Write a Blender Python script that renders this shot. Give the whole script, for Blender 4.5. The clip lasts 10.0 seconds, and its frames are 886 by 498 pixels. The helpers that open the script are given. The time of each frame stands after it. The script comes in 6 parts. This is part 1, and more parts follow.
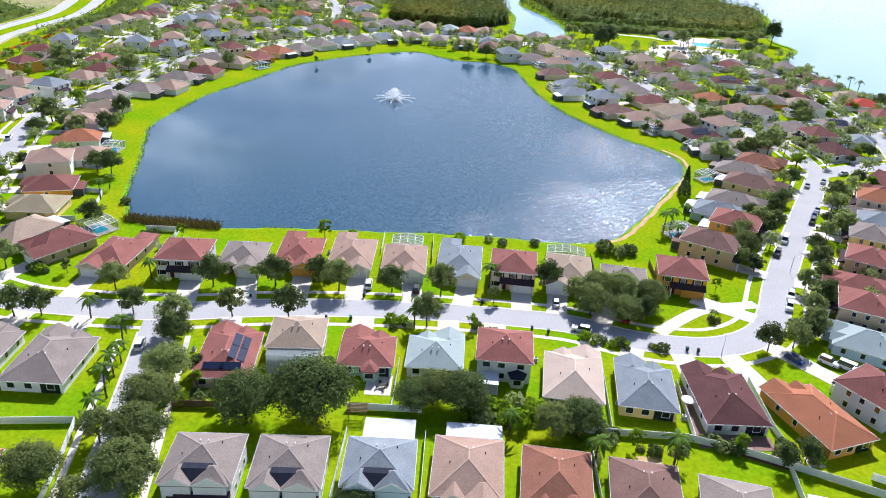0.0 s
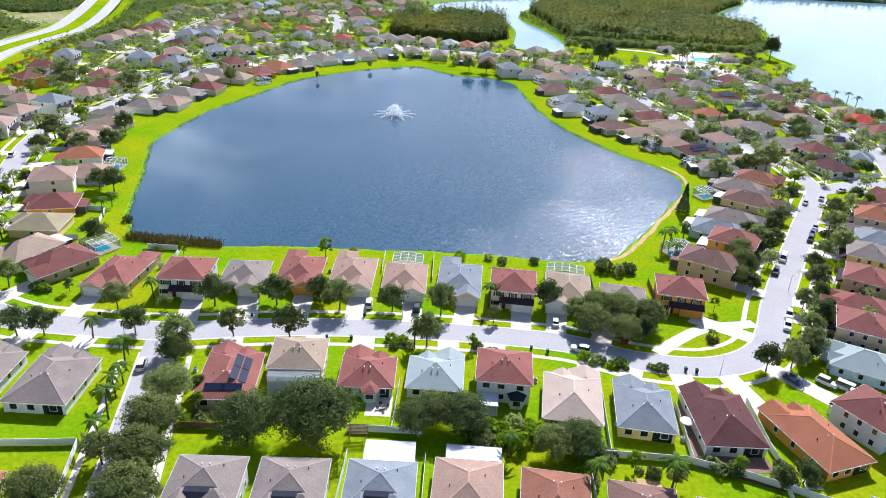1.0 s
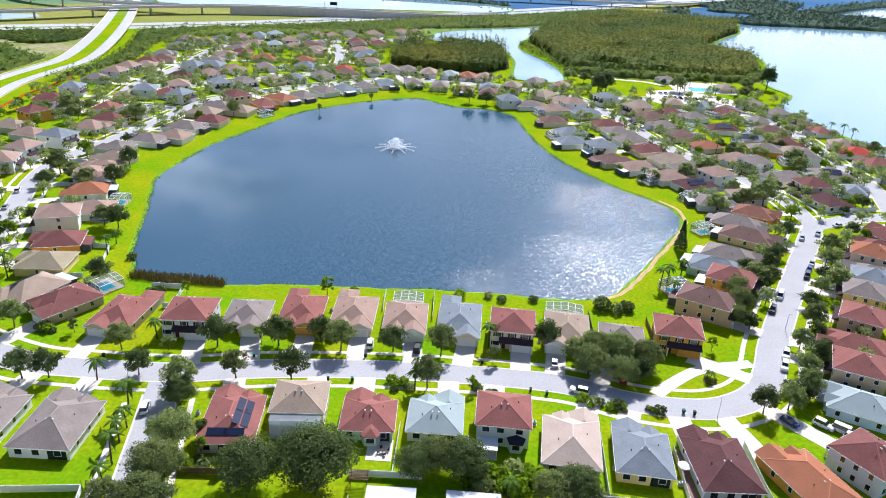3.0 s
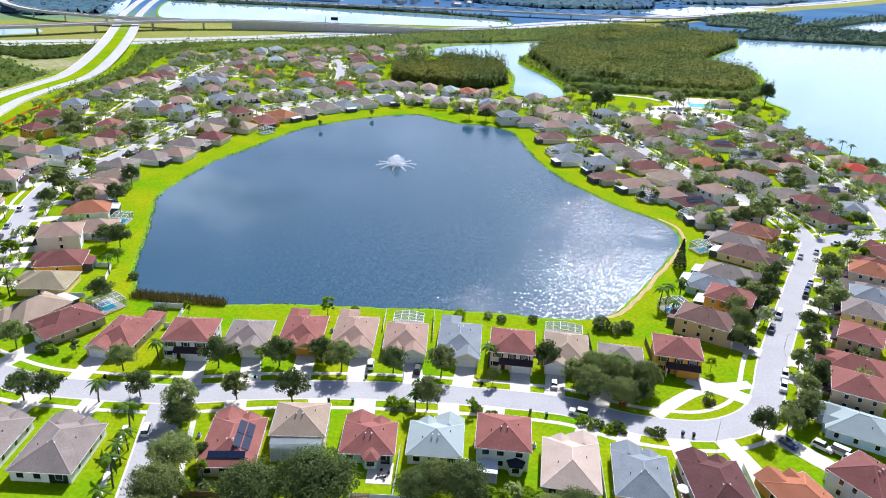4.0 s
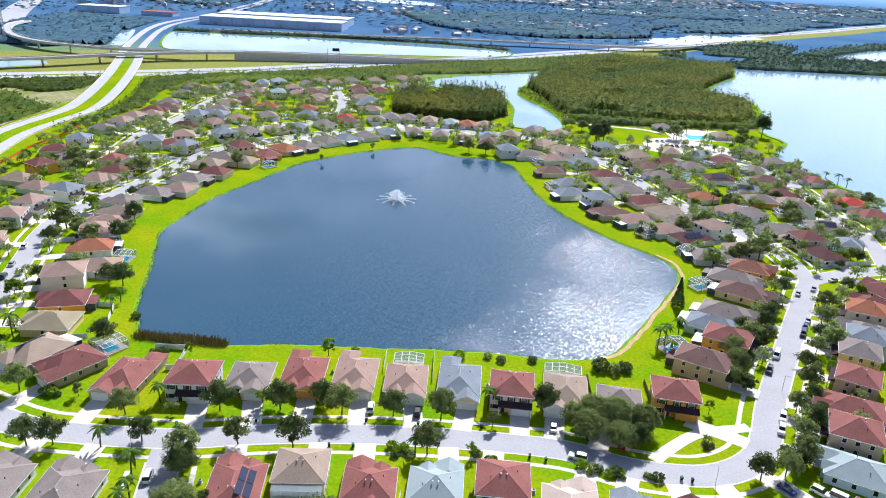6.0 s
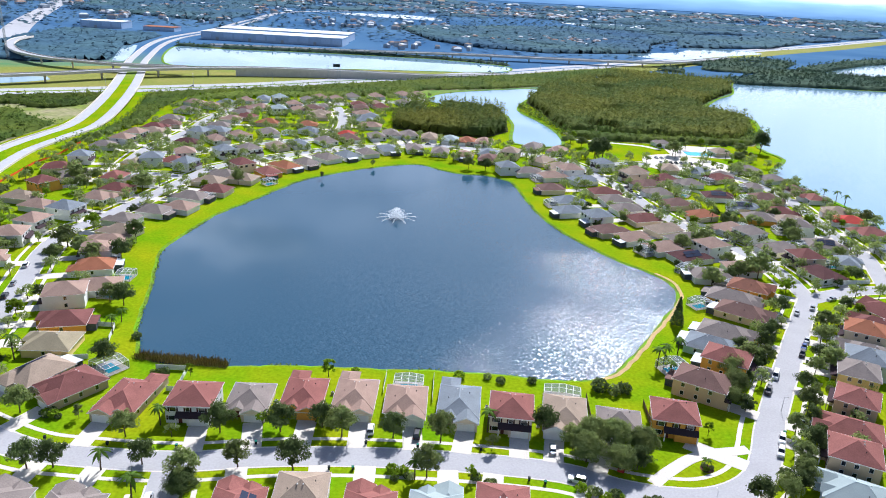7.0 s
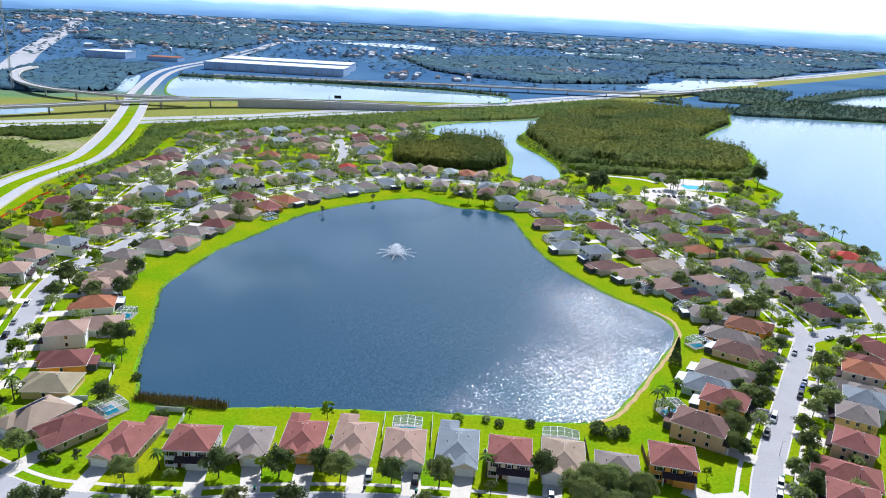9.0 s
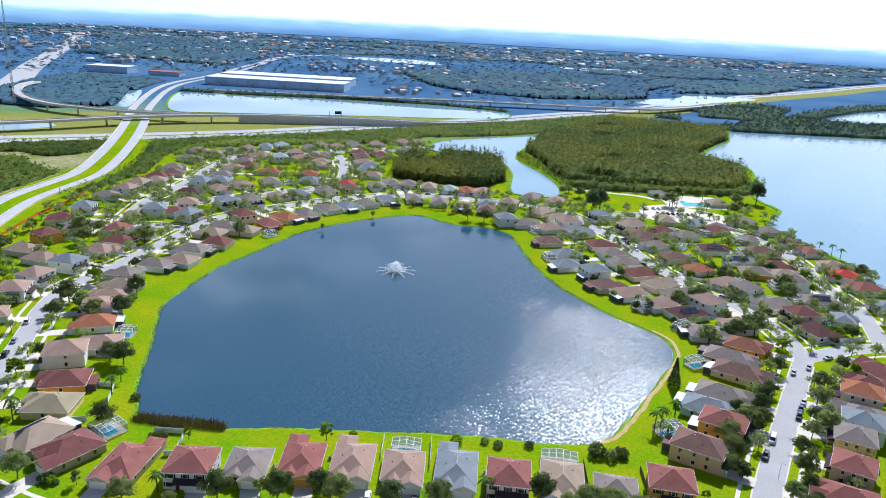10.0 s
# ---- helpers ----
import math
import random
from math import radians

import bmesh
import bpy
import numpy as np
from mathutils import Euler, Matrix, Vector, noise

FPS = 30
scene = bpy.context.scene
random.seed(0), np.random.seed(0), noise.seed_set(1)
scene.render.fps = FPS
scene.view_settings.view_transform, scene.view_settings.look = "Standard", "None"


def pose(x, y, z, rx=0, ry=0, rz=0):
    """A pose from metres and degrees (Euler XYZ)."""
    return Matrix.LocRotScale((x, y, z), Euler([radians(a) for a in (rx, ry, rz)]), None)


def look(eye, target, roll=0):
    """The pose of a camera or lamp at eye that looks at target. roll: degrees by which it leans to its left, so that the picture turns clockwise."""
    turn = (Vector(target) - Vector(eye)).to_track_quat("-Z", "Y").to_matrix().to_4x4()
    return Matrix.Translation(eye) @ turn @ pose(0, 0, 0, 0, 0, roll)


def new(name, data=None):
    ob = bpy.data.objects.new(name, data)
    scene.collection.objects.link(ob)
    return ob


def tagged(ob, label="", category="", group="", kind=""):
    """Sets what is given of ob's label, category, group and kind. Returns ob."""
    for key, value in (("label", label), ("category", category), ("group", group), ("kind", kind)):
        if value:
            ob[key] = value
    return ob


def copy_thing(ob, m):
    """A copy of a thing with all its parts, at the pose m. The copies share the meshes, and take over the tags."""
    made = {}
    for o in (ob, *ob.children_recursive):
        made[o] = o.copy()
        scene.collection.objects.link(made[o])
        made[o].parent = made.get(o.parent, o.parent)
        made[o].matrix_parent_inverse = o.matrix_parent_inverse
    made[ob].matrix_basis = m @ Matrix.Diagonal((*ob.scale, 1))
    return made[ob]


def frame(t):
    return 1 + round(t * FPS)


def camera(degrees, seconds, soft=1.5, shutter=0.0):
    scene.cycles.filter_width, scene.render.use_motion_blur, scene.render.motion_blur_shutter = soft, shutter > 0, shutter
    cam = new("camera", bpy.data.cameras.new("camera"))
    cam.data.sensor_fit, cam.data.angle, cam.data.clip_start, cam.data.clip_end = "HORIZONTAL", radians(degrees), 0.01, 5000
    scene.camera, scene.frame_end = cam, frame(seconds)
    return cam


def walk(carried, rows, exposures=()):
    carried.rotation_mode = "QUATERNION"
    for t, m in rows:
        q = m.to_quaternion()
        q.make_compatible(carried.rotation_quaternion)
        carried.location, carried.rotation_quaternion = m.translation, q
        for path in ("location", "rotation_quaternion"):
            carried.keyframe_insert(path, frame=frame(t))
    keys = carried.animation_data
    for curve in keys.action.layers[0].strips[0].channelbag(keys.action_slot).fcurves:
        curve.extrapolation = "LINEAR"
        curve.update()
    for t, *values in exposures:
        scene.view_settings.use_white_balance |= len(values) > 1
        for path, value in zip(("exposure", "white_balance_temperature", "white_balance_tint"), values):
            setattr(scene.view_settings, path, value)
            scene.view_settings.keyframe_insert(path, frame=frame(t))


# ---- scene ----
cam = camera(63.13, 10.0, soft=1.0)
# seconds, eye x y z in metres, yaw, pitch, roll in degrees
ROWS = [
    (0.0, 0.00, 0.00, 97.50, 0.000, -26.805, 3.028),
    (0.5, -0.02, -0.02, 98.98, 0.040, -26.423, 3.028),
    (1.0, -0.05, -0.05, 100.47, 0.080, -26.031, 3.022),
    (1.5, -0.09, -0.07, 101.98, 0.119, -25.629, 3.012),
    (2.0, -0.13, -0.09, 103.49, 0.158, -25.217, 2.998),
    (2.5, -0.17, -0.12, 105.00, 0.195, -24.795, 2.981),
    (3.0, -0.21, -0.14, 106.53, 0.232, -24.365, 2.962),
    (3.5, -0.26, -0.16, 108.05, 0.267, -23.926, 2.942),
    (4.0, -0.30, -0.19, 109.58, 0.302, -23.479, 2.922),
    (4.5, -0.34, -0.22, 111.11, 0.336, -23.023, 2.903),
    (5.0, -0.38, -0.25, 112.63, 0.368, -22.561, 2.887),
    (5.5, -0.42, -0.28, 114.16, 0.400, -22.091, 2.873),
    (6.0, -0.45, -0.31, 115.67, 0.430, -21.614, 2.863),
    (6.5, -0.47, -0.34, 117.19, 0.459, -21.132, 2.857),
    (7.0, -0.49, -0.38, 118.69, 0.487, -20.643, 2.858),
    (7.5, -0.50, -0.42, 120.18, 0.514, -20.148, 2.866),
    (8.0, -0.51, -0.46, 121.67, 0.540, -19.648, 2.881),
    (8.5, -0.50, -0.50, 123.14, 0.564, -19.143, 2.904),
    (9.0, -0.48, -0.55, 124.59, 0.587, -18.634, 2.938),
    (9.5, -0.45, -0.60, 126.03, 0.608, -18.121, 2.982),
    (10.0, -0.41, -0.66, 127.45, 0.628, -17.603, 3.037),
]
walk(cam, [(t, pose(x, y, z, 0, 0, yaw) @ pose(0, 0, 0, 90 + pitch) @ pose(0, 0, 0, 0, 0, roll)) for t, x, y, z, yaw, pitch, roll in ROWS],
     exposures=[(0.0, 0.65, 5780, 16), (6.0, 0.60, 5750, 15), (10.0, 0.34, 5610, 13)])

# ---- light ----
SUN_EL, SUN_AZ = 43.0, 16.0
world = bpy.data.worlds.new("sky")
scene.world = world
world.use_nodes = True
wn, wl = world.node_tree.nodes, world.node_tree.links
wn.clear()
sky = wn.new("ShaderNodeTexSky")
sky.sky_type, sky.sun_disc = "NISHITA", False
sky.sun_elevation, sky.sun_rotation = radians(SUN_EL), radians(SUN_AZ)
sky.air_density, sky.dust_density, sky.ozone_density = 1.0, 1.2, 1.5
wgen = wn.new("ShaderNodeTexCoord")
wsep = wn.new("ShaderNodeSeparateXYZ")
wl.new(wgen.outputs["Generated"], wsep.inputs[0])
wup = wn.new("ShaderNodeMath"); wup.operation = "MAXIMUM"; wup.inputs[1].default_value = 0.03
wl.new(wsep.outputs["Z"], wup.inputs[0])
wadd = wn.new("ShaderNodeMath"); wadd.operation = "ADD"; wadd.inputs[1].default_value = 0.12
wl.new(wup.outputs[0], wadd.inputs[0])
wcomb = wn.new("ShaderNodeCombineXYZ")
for ax in ("X", "Y"):
    dv = wn.new("ShaderNodeMath"); dv.operation = "DIVIDE"
    wl.new(wsep.outputs[ax], dv.inputs[0]); wl.new(wadd.outputs[0], dv.inputs[1]); wl.new(dv.outputs[0], wcomb.inputs[ax])
wcomb.inputs["Z"].default_value = 4.2
wcl = wn.new("ShaderNodeTexNoise")
wcl.inputs["Scale"].default_value, wcl.inputs["Detail"].default_value, wcl.inputs["Roughness"].default_value = 2.3, 6.0, 0.55
wl.new(wcomb.outputs[0], wcl.inputs["Vector"])
wramp = wn.new("ShaderNodeMapRange")
wramp.inputs["From Min"].default_value, wramp.inputs["From Max"].default_value = 0.48, 0.60
wramp.inputs["To Min"].default_value = 0.34
wl.new(wcl.outputs["Fac"], wramp.inputs["Value"])
whaze = wn.new("ShaderNodeMapRange")
whaze.inputs["From Min"].default_value, whaze.inputs["From Max"].default_value = 0.25, 0.03
wl.new(wsep.outputs["Z"], whaze.inputs["Value"])
wlow = wn.new("ShaderNodeMapRange")
wlow.inputs["From Min"].default_value, wlow.inputs["From Max"].default_value = 0.50, 0.34
wl.new(wsep.outputs["Z"], wlow.inputs["Value"])
wmul = wn.new("ShaderNodeMath"); wmul.operation = "MULTIPLY"
wl.new(wramp.outputs[0], wmul.inputs[0]); wl.new(wlow.outputs[0], wmul.inputs[1])
wmax = wn.new("ShaderNodeMath"); wmax.operation = "MAXIMUM"
wl.new(wmul.outputs[0], wmax.inputs[0]); wl.new(whaze.outputs[0], wmax.inputs[1])
wsky = wn.new("ShaderNodeMix"); wsky.data_type = "RGBA"
SKY_GAIN = 0.078
wgain = wn.new("ShaderNodeVectorMath"); wgain.operation = "SCALE"; wgain.inputs["Scale"].default_value = SKY_GAIN
wl.new(sky.outputs[0], wgain.inputs[0])
wl.new(wmax.outputs[0], wsky.inputs["Factor"])
wl.new(wgain.outputs[0], wsky.inputs["A"])
# clouds and haze shine towards the sun
wdot = wn.new("ShaderNodeVectorMath"); wdot.operation = "DOT_PRODUCT"
wdot.inputs[1].default_value = (math.sin(radians(SUN_AZ)) * math.cos(radians(SUN_EL)), math.cos(radians(SUN_AZ)) * math.cos(radians(SUN_EL)), math.sin(radians(SUN_EL)))
wl.new(wgen.outputs["Generated"], wdot.inputs[0])
wfwd = wn.new("ShaderNodeMapRange"); wfwd.inputs["From Min"].default_value, wfwd.inputs["From Max"].default_value = 0.2, 0.95
wfwd.inputs["To Min"].default_value, wfwd.inputs["To Max"].default_value = 0.42, 1.45
wl.new(wdot.outputs["Value"], wfwd.inputs["Value"])
wcloud = wn.new("ShaderNodeVectorMath"); wcloud.operation = "SCALE"; wcloud.inputs[0].default_value = (0.88, 0.96, 1.04)
wl.new(wfwd.outputs[0], wcloud.inputs["Scale"])
wgrey = wn.new("ShaderNodeTexNoise")
wgrey.inputs["Scale"].default_value, wgrey.inputs["Detail"].default_value = 3.1, 4.0
wl.new(wcomb.outputs[0], wgrey.inputs["Vector"])
wshade = wn.new("ShaderNodeMapRange")
wshade.inputs["From Min"].default_value, wshade.inputs["From Max"].default_value = 0.38, 0.62
wshade.inputs["To Min"].default_value, wshade.inputs["To Max"].default_value = 0.45, 1.15
wl.new(wgrey.outputs["Fac"], wshade.inputs["Value"])
wbody = wn.new("ShaderNodeVectorMath"); wbody.operation = "SCALE"
wl.new(wcloud.outputs[0], wbody.inputs[0]); wl.new(wshade.outputs[0], wbody.inputs["Scale"])
wthin = wn.new("ShaderNodeMix"); wthin.data_type = "RGBA"
wl.new(whaze.outputs[0], wthin.inputs["Factor"]); wl.new(wbody.outputs[0], wthin.inputs["A"]); wl.new(wcloud.outputs[0], wthin.inputs["B"])
wl.new(wthin.outputs["Result"], wsky.inputs["B"])
wbg = wn.new("ShaderNodeBackground"); wbg.inputs["Strength"].default_value = 1.0
wl.new(wsky.outputs["Result"], wbg.inputs["Color"])
wout = wn.new("ShaderNodeOutputWorld")
wl.new(wbg.outputs[0], wout.inputs[0])

sun_data = bpy.data.lights.new("sun", "SUN")
sun_data.energy, sun_data.angle, sun_data.color = 5.0, radians(0.53), (1.0, 0.955, 0.88)
sun = new("sun", sun_data)
se, sa = radians(SUN_EL), radians(SUN_AZ)
sun.matrix_world = look((math.sin(sa) * math.cos(se) * 300, math.cos(sa) * math.cos(se) * 300, math.sin(se) * 300), (0, 0, 0))


# ---- materials ----
def mat(name, base, rough=0.8, metal=0.0, vary=0.25, scale=1.0, fine=18.0, bump=0.0, obj=0.0, island=0.0, tint=None, spec=0.05, alpha=1.0, trans=0.0, leaf=0.0):
    """Surface with coarse and fine mottling in metres, a tint towards a second colour and relief."""
    m = bpy.data.materials.new(name)
    m.use_nodes = True
    n, l = m.node_tree.nodes, m.node_tree.links
    b = n["Principled BSDF"]
    geo = n.new("ShaderNodeNewGeometry")
    big = n.new("ShaderNodeTexNoise"); big.inputs["Scale"].default_value = scale; big.inputs["Detail"].default_value = 5
    sm = n.new("ShaderNodeTexNoise"); sm.inputs["Scale"].default_value = fine; sm.inputs["Detail"].default_value = 3
    l.new(geo.outputs["Position"], big.inputs["Vector"]); l.new(geo.outputs["Position"], sm.inputs["Vector"])
    mix = n.new("ShaderNodeMix"); mix.data_type = "RGBA"
    second = tint or tuple(v * (1 - vary) for v in base)
    mix.inputs["A"].default_value, mix.inputs["B"].default_value = (*base, 1), (*second, 1)
    mr = n.new("ShaderNodeMapRange"); mr.inputs["From Min"].default_value, mr.inputs["From Max"].default_value = 0.3, 0.7
    l.new(big.outputs["Fac"], mr.inputs["Value"]); l.new(mr.outputs[0], mix.inputs["Factor"])
    hsv = n.new("ShaderNodeHueSaturation")
    l.new(mix.outputs["Result"], hsv.inputs["Color"])
    val = n.new("ShaderNodeMapRange"); val.inputs["From Min"].default_value, val.inputs["From Max"].default_value = 0.25, 0.75
    val.inputs["To Min"].default_value, val.inputs["To Max"].default_value = 1 - vary, 1 + vary
    l.new(sm.outputs["Fac"], val.inputs["Value"])
    last = val.outputs[0]
    if obj or island:
        src = n.new("ShaderNodeObjectInfo").outputs["Random"] if obj else geo.outputs["Random Per Island"]
        k = obj or island
        v2 = n.new("ShaderNodeMapRange"); v2.inputs["To Min"].default_value, v2.inputs["To Max"].default_value = 1 - k, 1 + k
        l.new(src, v2.inputs["Value"])
        mu = n.new("ShaderNodeMath"); mu.operation = "MULTIPLY"
        l.new(last, mu.inputs[0]); l.new(v2.outputs[0], mu.inputs[1]); last = mu.outputs[0]
    l.new(last, hsv.inputs["Value"])
    l.new(hsv.outputs["Color"], b.inputs["Base Color"])
    b.inputs["Roughness"].default_value, b.inputs["Metallic"].default_value = rough, metal
    b.inputs["Specular IOR Level"].default_value, b.inputs["Alpha"].default_value = spec, alpha
    b.inputs["Transmission Weight"].default_value = trans
    if leaf:
        # light that shines through the leaves
        tl = n.new("ShaderNodeBsdfTranslucent")
        ms = n.new("ShaderNodeMixShader"); ms.inputs[0].default_value = leaf
        l.new(hsv.outputs["Color"], tl.inputs["Color"])
        l.new(b.outputs[0], ms.inputs[1]); l.new(tl.outputs[0], ms.inputs[2])
        l.new(ms.outputs[0], n["Material Output"].inputs["Surface"])
    if bump:
        bp = n.new("ShaderNodeBump"); bp.inputs["Strength"].default_value = bump; bp.inputs["Distance"].default_value = 0.05
        l.new(sm.outputs["Fac"], bp.inputs["Height"]); l.new(bp.outputs[0], b.inputs["Normal"])
    return m


ROOF = {
    "r": mat("roof_red", (0.285, 0.118, 0.100), 0.85, vary=0.2, scale=0.25, fine=3.5, bump=0.4),
    "R": mat("roof_bright_red", (0.50, 0.075, 0.055), 0.8, vary=0.12, scale=0.35, fine=7, bump=0.3),
    "m": mat("roof_maroon", (0.20, 0.085, 0.075), 0.85, vary=0.2, scale=0.25, fine=3.5, bump=0.4),
    "g": mat("roof_grey", (0.262, 0.222, 0.198), 0.85, vary=0.2, scale=0.25, fine=3.5, bump=0.4),
    "t": mat("roof_tan", (0.36, 0.28, 0.21), 0.85, vary=0.2, scale=0.25, fine=3.5, bump=0.4),
    "k": mat("roof_khaki", (0.34, 0.29, 0.19), 0.85, vary=0.2, scale=0.25, fine=3.5, bump=0.4),
    "p": mat("roof_pink_tan", (0.37, 0.255, 0.20), 0.85, vary=0.2, scale=0.25, fine=3.5, bump=0.4),
    "b": mat("roof_blue_grey", (0.235, 0.265, 0.29), 0.85, vary=0.2, scale=0.25, fine=3.5, bump=0.4),
    "o": mat("roof_orange", (0.36, 0.145, 0.08), 0.8, vary=0.16, scale=0.35, fine=7, bump=0.3),
    "q": mat("roof_cream", (0.50, 0.40, 0.33), 0.85, vary=0.12, scale=0.25, fine=3.5, bump=0.4),
    "d": mat("roof_dark_maroon", (0.125, 0.060, 0.058), 0.85, vary=0.2, scale=0.25, fine=3.5, bump=0.4),
    "n": mat("roof_brown_red", (0.27, 0.125, 0.085), 0.85, vary=0.2, scale=0.25, fine=3.5, bump=0.4),
    "u": mat("roof_brown", (0.205, 0.125, 0.105), 0.85, vary=0.2, scale=0.25, fine=3.5, bump=0.4),
    "w": mat("roof_pale", (0.33, 0.39, 0.385), 0.7, vary=0.10, scale=0.35, fine=7, bump=0.2),
}
WALL = {
    "w": mat("stucco_white", (0.78, 0.77, 0.74), 0.9, vary=0.06, scale=0.4, fine=9),
    "c": mat("stucco_cream", (0.72, 0.60, 0.45), 0.9, vary=0.07, scale=0.4, fine=9),
    "t": mat("stucco_tan", (0.55, 0.42, 0.28), 0.9, vary=0.07, scale=0.4, fine=9),
    "o": mat("stucco_orange", (0.72, 0.36, 0.07), 0.9, vary=0.07, scale=0.4, fine=9),
    "y": mat("stucco_yellow", (0.78, 0.58, 0.24), 0.9, vary=0.07, scale=0.4, fine=9),
    "g": mat("stucco_mint", (0.50, 0.66, 0.53), 0.9, vary=0.07, scale=0.4, fine=9),
    "b": mat("stucco_pale_blue", (0.55, 0.66, 0.76), 0.9, vary=0.07, scale=0.4, fine=9),
    "p": mat("stucco_pink", (0.74, 0.55, 0.48), 0.9, vary=0.07, scale=0.4, fine=9),
}
M_RIDGES = {k: mat(v.name.replace("roof", "ridge"), tuple(min(1, c * 1.35) for c in b_), .85, vary=.12) for (k, v), b_ in zip(ROOF.items(), [tuple(v.node_tree.nodes["Mix"].inputs["A"].default_value)[:3] for v in ROOF.values()])}
M_TRIM = mat("white_trim", (0.82, 0.81, 0.78), 0.6, vary=0.05)
# dark base paints the shade on the pent roofs
M_SHADEROOF = mat("roof_dark", (0.065, 0.045, 0.05), 0.85, vary=0.15, fine=7)
# dark roof of a bay; also the painted shade of front slopes
M_NAVYSHADE = mat("roof_navy", (0.035, 0.038, 0.055), 0.85, vary=0.2, fine=5)
M_GLASS = mat("window_glass", (0.02, 0.026, 0.032), 0.08, vary=0.2, spec=0.8)
M_VENT = mat("vent_white", (0.62, 0.60, 0.57), 0.5, vary=0.05)
M_PIPE = mat("vent_dark", (0.05, 0.05, 0.05), 0.6)
M_SOLAR = mat("solar_panel", (0.015, 0.025, 0.06), 0.5, vary=0.15, spec=0.05)
M_SHUTTER = mat("shutter", (0.06, 0.025, 0.02), 0.7)
M_DOOR = mat("door", (0.12, 0.035, 0.03), 0.6)
M_CONC = mat("concrete", (0.66, 0.61, 0.53), 0.9, vary=0.12, scale=0.25, fine=2.0, bump=0.1)
M_ROAD = mat("asphalt_old", (0.41, 0.405, 0.41), 0.9, vary=0.10, scale=0.12, fine=1.6, bump=0.1)
M_HWY = mat("highway_concrete", (0.44, 0.445, 0.46), 0.9, vary=0.10, scale=0.05, fine=0.6)
M_DUAL = mat("pale_carriageway", (0.47, 0.47, 0.48), 0.9, vary=0.10, scale=0.05, fine=0.6)
M_LINE = mat("road_paint", (0.75, 0.75, 0.72), 0.7)
M_FENCE = mat("vinyl_white", (0.80, 0.80, 0.78), 0.5, vary=0.05)
M_WOOD = mat("fence_wood", (0.22, 0.145, 0.09), 0.9, vary=0.25, scale=2, fine=12, obj=0.2)
M_SAND = mat("sand", (0.52, 0.37, 0.17), 0.95, vary=0.2, scale=0.4, fine=3)
M_MULCH = mat("mulch", (0.17, 0.09, 0.06), 0.95, vary=0.3, scale=1, fine=8)
M_ORANGE = mat("orange_mesh", (0.80, 0.13, 0.03), 0.8, vary=0.15)
M_BANKG = mat("bank_grass", (0.15, 0.34, 0.004), 0.95, vary=0.2, scale=0.15, fine=2.0, tint=(0.13, 0.17, 0.03))
M_VERGE = mat("verge_grass", (0.19, 0.23, 0.04), 0.95, vary=0.2, scale=0.02, fine=0.3, tint=(0.26, 0.24, 0.06))
M_REED = mat("reed", (0.27, 0.18, 0.07), 0.9, vary=0.3, island=0.5, tint=(0.17, 0.16, 0.04))
M_TRUNK = mat("bark", (0.13, 0.095, 0.07), 0.95, vary=0.3, scale=2, fine=14, bump=0.4)
M_LEAF = mat("leaf_oak", (0.185, 0.240, 0.085), 0.75, vary=0.3, scale=0.25, fine=3, obj=0.3, tint=(0.235, 0.275, 0.085), leaf=0.5)
M_LEAFD = mat("leaf_dark", (0.130, 0.178, 0.058), 0.7, vary=0.3, scale=0.4, fine=3, obj=0.25, leaf=0.4)
M_LEAFB = mat("leaf_bright", (0.22, 0.34, 0.015), 0.75, vary=0.3, scale=0.5, fine=3, obj=0.25, leaf=0.45)
M_PALM = mat("leaf_palm", (0.12, 0.21, 0.03), 0.6, vary=0.25, scale=0.6, fine=4, obj=0.2, leaf=0.4)
M_CYP = mat("leaf_cypress", (0.215, 0.220, 0.036), 0.85, vary=0.22, scale=0.014, fine=0.25, island=0.25, tint=(0.085, 0.145, 0.040), leaf=0.5)
M_SCRUB = mat("leaf_scrub", (0.20, 0.25, 0.04), 0.85, vary=0.25, scale=0.02, fine=0.3, island=0.4, tint=(0.10, 0.17, 0.04), leaf=0.5)
# blue base colour stands in for haze over the far woods
M_HAZEWOOD = mat("leaf_far", (0.050, 0.108, 0.185), 0.95, vary=0.22, scale=0.004, fine=0.09, tint=(0.078, 0.140, 0.142), spec=0.02)
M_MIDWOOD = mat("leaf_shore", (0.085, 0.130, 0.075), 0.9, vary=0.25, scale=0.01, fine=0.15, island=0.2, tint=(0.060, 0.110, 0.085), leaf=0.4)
M_FLOOR = mat("forest_floor", (0.09, 0.10, 0.03), 0.95, vary=0.3, scale=0.02, fine=0.3)
M_SCRUBFLOOR = mat("scrub_floor", (0.17, 0.23, 0.03), 0.95, vary=0.3, scale=0.03, fine=0.25, tint=(0.34, 0.29, 0.19))
# floor of the far woods, haze painted in as blue
M_HAZEFLOOR = mat("far_forest_floor_haze", (0.030, 0.065, 0.10), 0.95, vary=0.3, scale=0.01, fine=0.1)
M_POOL = mat("pool_water", (0.03, 0.42, 0.58), 0.08, vary=0.1)
M_CAGE = mat("cage_screen", (0.30, 0.32, 0.34), 0.8, vary=0.1, alpha=0.5)
M_MESH = mat("insect_screen", (0.22, 0.25, 0.27), 0.8, vary=0.1, alpha=0.38)
M_METALROOF = mat("patio_roof", (0.62, 0.65, 0.68), 0.45, vary=0.05, scale=0.4)
M_DARKSCREEN = mat("dark_screen", (0.10, 0.11, 0.12), 0.7, vary=0.25, scale=0.6, fine=3)
M_TYRE = mat("tyre", (0.02, 0.02, 0.02), 0.85)
